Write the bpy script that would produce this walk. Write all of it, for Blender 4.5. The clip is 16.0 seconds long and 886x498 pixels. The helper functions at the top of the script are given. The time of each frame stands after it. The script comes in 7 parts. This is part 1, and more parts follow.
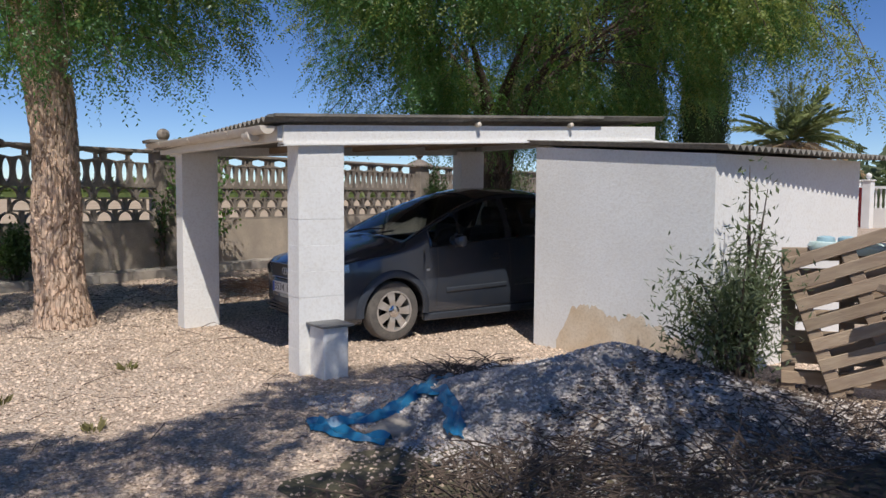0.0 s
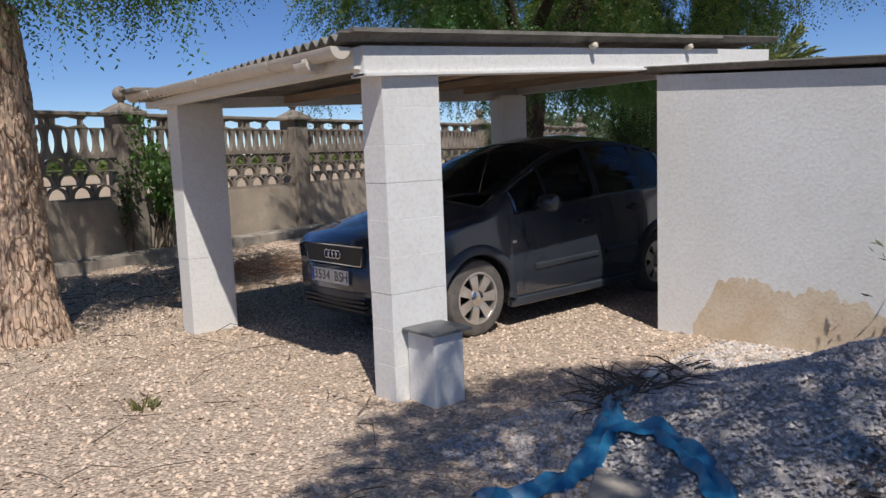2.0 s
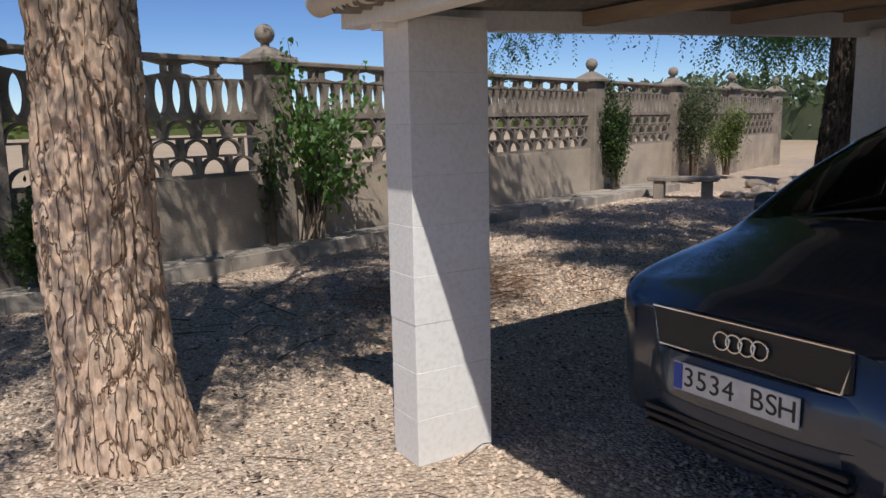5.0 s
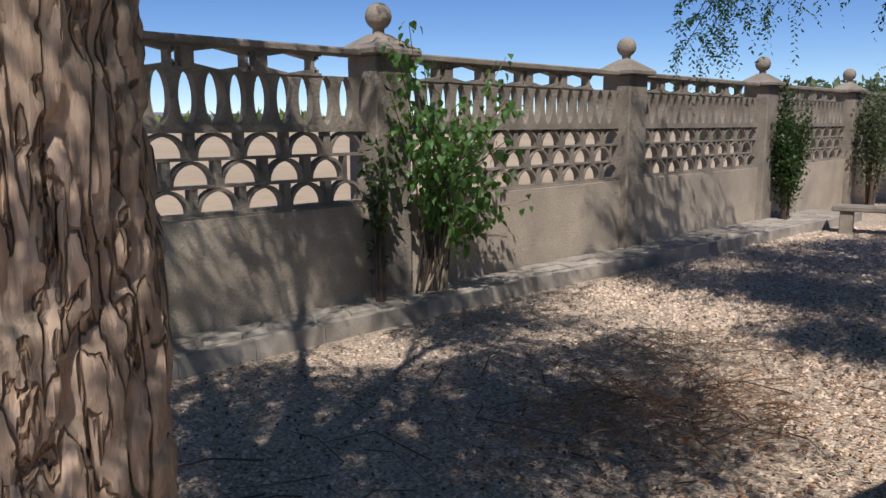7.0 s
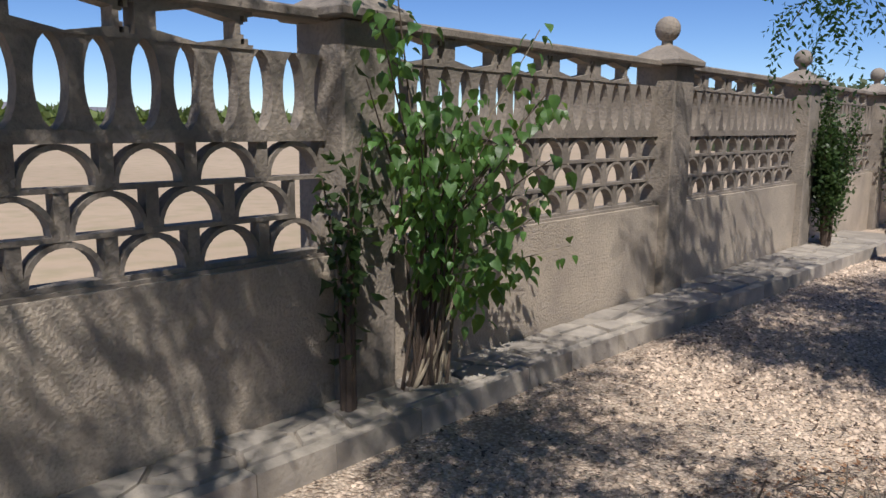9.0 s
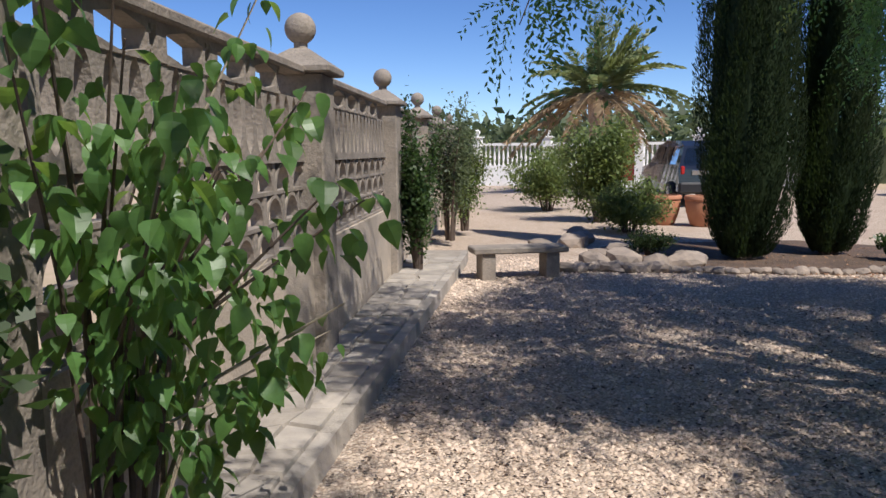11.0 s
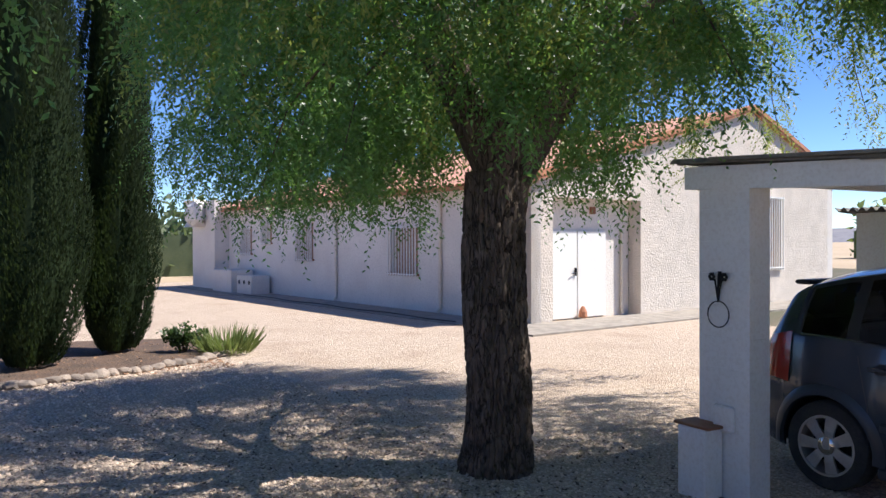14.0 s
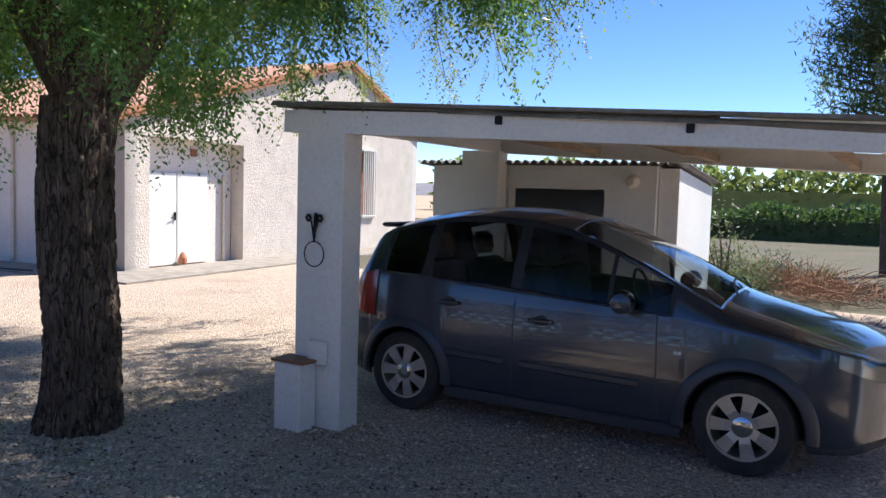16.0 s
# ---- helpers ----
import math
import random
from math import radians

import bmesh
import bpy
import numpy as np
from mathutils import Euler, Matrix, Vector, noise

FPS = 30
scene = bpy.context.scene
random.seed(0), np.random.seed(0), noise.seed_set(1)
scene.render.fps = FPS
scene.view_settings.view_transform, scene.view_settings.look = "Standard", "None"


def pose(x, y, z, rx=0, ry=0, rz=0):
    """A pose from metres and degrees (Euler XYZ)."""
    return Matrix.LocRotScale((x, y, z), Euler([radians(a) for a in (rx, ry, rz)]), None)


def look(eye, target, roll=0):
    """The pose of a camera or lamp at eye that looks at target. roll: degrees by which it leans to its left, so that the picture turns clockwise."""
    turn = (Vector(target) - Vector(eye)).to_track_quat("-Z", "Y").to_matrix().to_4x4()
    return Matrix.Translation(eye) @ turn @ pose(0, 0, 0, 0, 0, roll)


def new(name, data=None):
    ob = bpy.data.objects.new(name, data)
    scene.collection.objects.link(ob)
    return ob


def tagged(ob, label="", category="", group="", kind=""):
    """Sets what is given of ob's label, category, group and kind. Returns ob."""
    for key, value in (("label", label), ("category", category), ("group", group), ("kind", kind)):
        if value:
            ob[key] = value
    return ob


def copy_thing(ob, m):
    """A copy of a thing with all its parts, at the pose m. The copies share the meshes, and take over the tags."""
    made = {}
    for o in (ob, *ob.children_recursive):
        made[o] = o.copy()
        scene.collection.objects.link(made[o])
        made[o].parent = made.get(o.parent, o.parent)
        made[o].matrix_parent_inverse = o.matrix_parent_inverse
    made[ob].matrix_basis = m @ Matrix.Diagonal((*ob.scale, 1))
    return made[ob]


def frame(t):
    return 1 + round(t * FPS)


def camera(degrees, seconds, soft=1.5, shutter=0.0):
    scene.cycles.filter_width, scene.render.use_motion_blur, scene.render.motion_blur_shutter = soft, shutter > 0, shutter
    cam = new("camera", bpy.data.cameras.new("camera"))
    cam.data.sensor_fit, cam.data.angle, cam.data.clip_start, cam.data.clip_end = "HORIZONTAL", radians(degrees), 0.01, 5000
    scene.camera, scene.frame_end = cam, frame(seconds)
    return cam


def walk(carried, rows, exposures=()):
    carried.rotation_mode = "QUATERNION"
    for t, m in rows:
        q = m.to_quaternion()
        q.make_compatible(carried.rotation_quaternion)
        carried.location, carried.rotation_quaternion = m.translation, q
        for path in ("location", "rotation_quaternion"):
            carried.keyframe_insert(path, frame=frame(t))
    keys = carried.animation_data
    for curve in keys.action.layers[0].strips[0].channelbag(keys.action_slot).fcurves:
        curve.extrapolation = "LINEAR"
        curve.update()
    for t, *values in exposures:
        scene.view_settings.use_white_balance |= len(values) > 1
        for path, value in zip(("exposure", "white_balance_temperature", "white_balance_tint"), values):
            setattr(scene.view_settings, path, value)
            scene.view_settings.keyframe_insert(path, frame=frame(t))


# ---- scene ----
# ---------------------------------------------------------------- camera
cam = camera(59.9, 16.0)
PATH = [
    (0, (-4.134, -7.197, 1.471), (-2.948, -5.593, 1.328), 0.4),
    (0.5, (-4.003, -6.761, 1.452), (-2.894, -5.103, 1.301), -0.1),
    (1, (-3.932, -6.211, 1.43), (-2.745, -4.61, 1.26), -0.4),
    (1.5, (-3.953, -5.618, 1.416), (-2.701, -4.072, 1.204), -1.4),
    (2, (-3.993, -5.042, 1.407), (-2.697, -3.538, 1.163), -2.2),
    (2.5, (-3.932, -4.484, 1.436), (-2.62, -2.997, 1.176), -1.7),
    (3, (-3.792, -3.963, 1.432), (-2.489, -2.473, 1.143), -1.1),
    (3.5, (-3.57, -3.45, 1.404), (-2.372, -1.877, 1.104), -0.2),
    (4, (-3.371, -2.866, 1.39), (-2.265, -1.228, 1.085), -0.4),
    (4.2, (-3.295, -2.64, 1.4), (-2.201, -0.998, 1.073), -0.4),
    (6.3, (-2.728, -0.008, 1.583), (-1.708, 1.683, 1.271), -1.7),
    (6.5, (-2.646, 0.214, 1.59), (-1.631, 1.907, 1.272), -1.4),
    (7, (-2.414, 0.731, 1.607), (-1.534, 2.498, 1.285), -0.1),
    (7.5, (-2.156, 1.291, 1.622), (-1.435, 3.129, 1.306), 0.6),
    (8, (-1.898, 1.798, 1.636), (-1.285, 3.674, 1.311), 1.6),
    (8.5, (-1.74, 2.386, 1.639), (-1.026, 4.221, 1.29), 1.5),
    (8.7, (-1.687, 2.624, 1.646), (-0.858, 4.411, 1.305), 1.2),
    (10.8, (-1.258, 4.81, 1.586), (0.497, 5.73, 1.316), -0.5),
    (11, (-1.183, 4.962, 1.611), (0.649, 5.725, 1.359), -0.3),
    (11.5, (-0.935, 5.375, 1.661), (1.026, 5.717, 1.468), 0.6),
    (12, (-0.695, 5.603, 1.636), (1.3, 5.599, 1.487), -0.4),
    (12.5, (-0.694, 5.687, 1.642), (1.272, 5.344, 1.515), 0.0),
    (13, (-0.709, 5.655, 1.666), (1.194, 5.044, 1.596), 0.5),
    (13.5, (-0.722, 5.62, 1.665), (1.095, 4.785, 1.64), 0.1),
    (14, (-0.751, 5.614, 1.673), (0.976, 4.605, 1.657), -0.2),
    (14.5, (-0.752, 5.569, 1.666), (0.84, 4.357, 1.635), 0.1),
    (15, (-0.755, 5.534, 1.649), (0.601, 4.065, 1.589), 0.9),
    (15.5, (-0.757, 5.543, 1.637), (0.399, 3.914, 1.54), 1.2),
    (16, (-0.741, 5.56, 1.622), (0.279, 3.846, 1.483), 1.6),
]
walk(cam, [(t, look(eye, target, roll)) for t, eye, target, roll in PATH], exposures=[(0, -0.05, 6350, 10), (3.5, -0.15, 6350, 10), (6.5, 0.0, 6300, 10), (8.5, 0.08, 6250, 10), (11, 0.32, 6250, 10), (12, 0.58, 6250, 10), (14, 0.88, 6250, 10), (16, 0.98, 6200, 10)])

# ---------------------------------------------------------------- light
SUN = Vector((-0.33, -0.62, 1.0)).normalized()
world = bpy.data.worlds.new("sky")
scene.world = world
world.use_nodes = True
wn = world.node_tree
wn.nodes.clear()
sky = wn.nodes.new("ShaderNodeTexSky")
sky.sky_type = "NISHITA"
sky.sun_disc = False
sky.sun_elevation = math.asin(SUN.z)
sky.sun_rotation = math.atan2(SUN.x, SUN.y)
sky.altitude = 500
sky.air_density, sky.dust_density, sky.ozone_density = 0.7, 0.0, 3.0
bg = wn.nodes.new("ShaderNodeBackground")
bg.inputs["Strength"].default_value = 0.108
wo = wn.nodes.new("ShaderNodeOutputWorld")
rich = wn.nodes.new("ShaderNodeHueSaturation")
rich.inputs["Hue"].default_value = 0.51
rich.inputs["Saturation"].default_value = 1.18
wn.links.new(sky.outputs[0], rich.inputs["Color"])
wn.links.new(rich.outputs[0], bg.inputs[0])
wn.links.new(bg.outputs[0], wo.inputs[0])
sun_data = bpy.data.lights.new("sun", "SUN")
sun_data.energy, sun_data.angle, sun_data.color = 4.6, radians(0.55), (1.0, 0.93, 0.84)
sun = new("sun", sun_data)
sun.matrix_world = look(SUN * 60, (0, 0, 0))


# ---------------------------------------------------------------- materials
def mat(name, base, rough=0.8, metal=0.0, second=None, scale=4.0, fine=60.0, bump=0.3, bump_dist=0.01,
        per_object=0.0, island=0.0, detail=5.0, spec=0.5, translucent=None, coat=0.0, stretch=(1, 1, 1), third=None, contrast=(0.35, 0.65)):
    """A noise-varied surface: base and second mixed by broad noise, third by fine grain, with relief."""
    m = bpy.data.materials.new(name)
    m.use_nodes = True
    nt = m.node_tree
    n, l = nt.nodes, nt.links
    p = n["Principled BSDF"]
    p.inputs["Roughness"].default_value = rough
    p.inputs["Metallic"].default_value = metal
    p.inputs["Specular IOR Level"].default_value = spec
    p.inputs["Coat Weight"].default_value = coat
    tc = n.new("ShaderNodeTexCoord")
    mp = n.new("ShaderNodeMapping")
    mp.inputs["Scale"].default_value = stretch
    geo = n.new("ShaderNodeNewGeometry")
    l.new(geo.outputs["Position"] if not per_object else tc.outputs["Object"], mp.inputs[0])
    big = n.new("ShaderNodeTexNoise")
    big.inputs["Scale"].default_value, big.inputs["Detail"].default_value = scale, detail
    small = n.new("ShaderNodeTexNoise")
    small.inputs["Scale"].default_value, small.inputs["Detail"].default_value = fine, 4.0
    l.new(mp.outputs[0], big.inputs["Vector"])
    l.new(mp.outputs[0], small.inputs["Vector"])
    second = second or tuple(c * 0.8 for c in base)
    third = third or tuple(c * 0.75 for c in base)
    r1 = n.new("ShaderNodeMapRange")
    r1.inputs[1].default_value, r1.inputs[2].default_value = contrast
    l.new(big.outputs["Fac"], r1.inputs[0])
    mx = n.new("ShaderNodeMix")
    mx.data_type = "RGBA"
    mx.inputs[6].default_value, mx.inputs[7].default_value = (*base, 1), (*second, 1)
    l.new(r1.outputs[0], mx.inputs[0])
    r2 = n.new("ShaderNodeMapRange")
    r2.inputs[1].default_value, r2.inputs[2].default_value, r2.inputs[4].default_value = 0.45, 0.8, 0.7
    l.new(small.outputs["Fac"], r2.inputs[0])
    mx2 = n.new("ShaderNodeMix")
    mx2.data_type = "RGBA"
    mx2.inputs[7].default_value = (*third, 1)
    l.new(r2.outputs[0], mx2.inputs[0])
    l.new(mx.outputs[2], mx2.inputs[6])
    col = mx2.outputs[2]
    if per_object or island:
        src = n.new("ShaderNodeObjectInfo").outputs["Random"] if per_object else geo.outputs["Random Per Island"]
        k = per_object or island
        rr = n.new("ShaderNodeMapRange")
        rr.inputs[3].default_value, rr.inputs[4].default_value = 1 - k, 1 + k
        l.new(src, rr.inputs[0])
        hsv = n.new("ShaderNodeHueSaturation")
        l.new(rr.outputs[0], hsv.inputs["Value"])
        l.new(col, hsv.inputs["Color"])
        col = hsv.outputs[0]
    l.new(col, p.inputs["Base Color"])
    if bump:
        b = n.new("ShaderNodeBump")
        b.inputs["Strength"].default_value, b.inputs["Distance"].default_value = bump, bump_dist
        l.new(small.outputs["Fac"], b.inputs["Height"])
        l.new(b.outputs[0], p.inputs["Normal"])
    if translucent:
        t = n.new("ShaderNodeBsdfTranslucent")
        t.inputs[0].default_value = (*translucent, 1)
        ms = n.new("ShaderNodeMixShader")
        ms.inputs[0].default_value = 0.36
        l.new(p.outputs[0], ms.inputs[1])
        l.new(t.outputs[0], ms.inputs[2])
        l.new(ms.outputs[0], n["Material Output"].inputs[0])
    return m


def glass(name, tint=(0.9, 0.95, 0.95), rough=0.0):
    m = bpy.data.materials.new(name)
    m.use_nodes = True
    n, l = m.node_tree.nodes, m.node_tree.links
    tr = n.new("ShaderNodeBsdfTransparent")
    tr.inputs[0].default_value = (*tint, 1)
    gl = n.new("ShaderNodeBsdfGlossy")
    gl.inputs["Roughness"].default_value = rough
    fr = n.new("ShaderNodeFresnel")
    fr.inputs[0].default_value = 1.5
    ms = n.new("ShaderNodeMixShader")
    l.new(fr.outputs[0], ms.inputs[0])
    l.new(tr.outputs[0], ms.inputs[1])
    l.new(gl.outputs[0], ms.inputs[2])
    l.new(ms.outputs[0], n["Material Output"].inputs[0])
    return m


def gravel_material():
    """Crushed pinkish limestone: cell-by-cell colour and relief over dusty soil."""
    m = bpy.data.materials.new("gravel")
    m.use_nodes = True
    n, l = m.node_tree.nodes, m.node_tree.links
    p = n["Principled BSDF"]
    p.inputs["Roughness"].default_value = 0.95
    p.inputs["Specular IOR Level"].default_value = 0.15
    geo = n.new("ShaderNodeNewGeometry")
    vo = n.new("ShaderNodeTexVoronoi")
    vo.inputs["Scale"].default_value = 50
    vo.inputs["Randomness"].default_value = 1.0
    l.new(geo.outputs["Position"], vo.inputs["Vector"])
    sep = n.new("ShaderNodeSeparateColor")
    l.new(vo.outputs["Color"], sep.inputs[0])
    ramp = n.new("ShaderNodeValToRGB")
    e = ramp.color_ramp.elements
    e[0].position, e[0].color = 0.0, (0.42, 0.32, 0.245, 1)
    e[1].position, e[1].color = 1.0, (0.78, 0.64, 0.51, 1)
    for pos, c in ((0.3, (0.58, 0.455, 0.35, 1)), (0.6, (0.67, 0.54, 0.425, 1)), (0.85, (0.72, 0.59, 0.475, 1))):
        k = e.new(pos)
        k.color = c
    l.new(sep.outputs[0], ramp.inputs[0])
    broad = n.new("ShaderNodeTexNoise")
    broad.inputs["Scale"].default_value, broad.inputs["Detail"].default_value = 0.9, 6
    l.new(geo.outputs["Position"], broad.inputs["Vector"])
    rr = n.new("ShaderNodeMapRange")
    rr.inputs[1].default_value, rr.inputs[2].default_value, rr.inputs[4].default_value = 0.5, 0.75, 0.5
    l.new(broad.outputs["Fac"], rr.inputs[0])
    mx = n.new("ShaderNodeMix")
    mx.data_type = "RGBA"
    mx.inputs[7].default_value = (0.40, 0.28, 0.20, 1)
    l.new(rr.outputs[0], mx.inputs[0])
    l.new(ramp.outputs[0], mx.inputs[6])
    # darker towards cell edges: shade between the stones painted into the colour
    gap_shade = n.new("ShaderNodeMapRange")
    gap_shade.inputs[1].default_value, gap_shade.inputs[2].default_value, gap_shade.inputs[3].default_value, gap_shade.inputs[4].default_value = 0.25, 0.6, 1.0, 0.72
    l.new(vo.outputs["Distance"], gap_shade.inputs[0])
    mu = n.new("ShaderNodeMix")
    mu.data_type, mu.blend_type = "RGBA", "MULTIPLY"
    mu.inputs[0].default_value = 1.0
    l.new(mx.outputs[2], mu.inputs[6])
    l.new(gap_shade.outputs[0], mu.inputs[7])
    l.new(mu.outputs[2], p.inputs["Base Color"])
    b = n.new("ShaderNodeBump")
    b.invert = True
    b.inputs["Strength"].default_value, b.inputs["Distance"].default_value = 0.9, 0.02
    l.new(vo.outputs["Distance"], b.inputs["Height"])
    l.new(b.outputs[0], p.inputs["Normal"])
    return m


def bark_material(name, plate, second, crack, scale=13.0, stretch=0.26):
    """Long plates of bark parted by dark fissures, with flaky grain on the plates."""
    m = bpy.data.materials.new(name)
    m.use_nodes = True
    n, l = m.node_tree.nodes, m.node_tree.links
    p = n["Principled BSDF"]
    p.inputs["Roughness"].default_value = 0.95
    p.inputs["Specular IOR Level"].default_value = 0.15
    geo = n.new("ShaderNodeNewGeometry")
    mp = n.new("ShaderNodeMapping")
    mp.inputs["Scale"].default_value = (1, 1, stretch)
    l.new(geo.outputs["Position"], mp.inputs[0])
    warp = n.new("ShaderNodeTexNoise")
    warp.inputs["Scale"].default_value, warp.inputs["Detail"].default_value = 9, 4
    l.new(mp.outputs[0], warp.inputs["Vector"])
    shift = n.new("ShaderNodeVectorMath")
    shift.operation = "MULTIPLY_ADD"
    shift.inputs[1].default_value = (0.2, 0.2, 0.2)
    l.new(warp.outputs["Color"], shift.inputs[0])
    l.new(mp.outputs[0], shift.inputs[2])
    cells = n.new("ShaderNodeTexVoronoi")
    cells.feature = "DISTANCE_TO_EDGE"
    cells.inputs["Scale"].default_value = scale
    l.new(shift.outputs[0], cells.inputs["Vector"])
    groove = n.new("ShaderNodeMapRange")
    groove.inputs[1].default_value, groove.inputs[2].default_value = 0.0, 0.055
    l.new(cells.outputs["Distance"], groove.inputs[0])
    flake = n.new("ShaderNodeTexNoise")
    flake.inputs["Scale"].default_value, flake.inputs["Detail"].default_value, flake.inputs["Roughness"].default_value = 55, 8, 0.7
    l.new(mp.outputs[0], flake.inputs["Vector"])
    broad = n.new("ShaderNodeTexNoise")
    broad.inputs["Scale"].default_value, broad.inputs["Detail"].default_value = 8, 5
    l.new(geo.outputs["Position"], broad.inputs["Vector"])
    spread = n.new("ShaderNodeMapRange")
    spread.inputs[1].default_value, spread.inputs[2].default_value = 0.38, 0.62
    l.new(broad.outputs["Fac"], spread.inputs[0])
    tone = n.new("ShaderNodeMix")
    tone.data_type = "RGBA"
    tone.inputs[6].default_value, tone.inputs[7].default_value = (*plate, 1), (*second, 1)
    l.new(spread.outputs[0], tone.inputs[0])
    grain = n.new("ShaderNodeMapRange")
    grain.inputs[1].default_value, grain.inputs[2].default_value, grain.inputs[3].default_value, grain.inputs[4].default_value = 0.3, 0.7, 0.55, 1.2
    l.new(flake.outputs["Fac"], grain.inputs[0])
    speck = n.new("ShaderNodeMix")
    speck.data_type, speck.blend_type = "RGBA", "MULTIPLY"
    speck.inputs[0].default_value = 1.0
    l.new(tone.outputs[2], speck.inputs[6])
    l.new(grain.outputs[0], speck.inputs[7])
    split = n.new("ShaderNodeMix")
    split.data_type = "RGBA"
    split.inputs[6].default_value = (*crack, 1)
    l.new(groove.outputs[0], split.inputs[0])
    l.new(speck.outputs[2], split.inputs[7])
    l.new(split.outputs[2], p.inputs["Base Color"])
    high = n.new("ShaderNodeMath")
    high.operation = "MULTIPLY_ADD"
    high.inputs[1].default_value = 0.35
    l.new(flake.outputs["Fac"], high.inputs[0])
    l.new(groove.outputs[0], high.inputs[2])
    b = n.new("ShaderNodeBump")
    b.inputs["Strength"].default_value, b.inputs["Distance"].default_value = 1.0, 0.022
    l.new(high.outputs[0], b.inputs["Height"])
    l.new(b.outputs[0], p.inputs["Normal"])
    return m


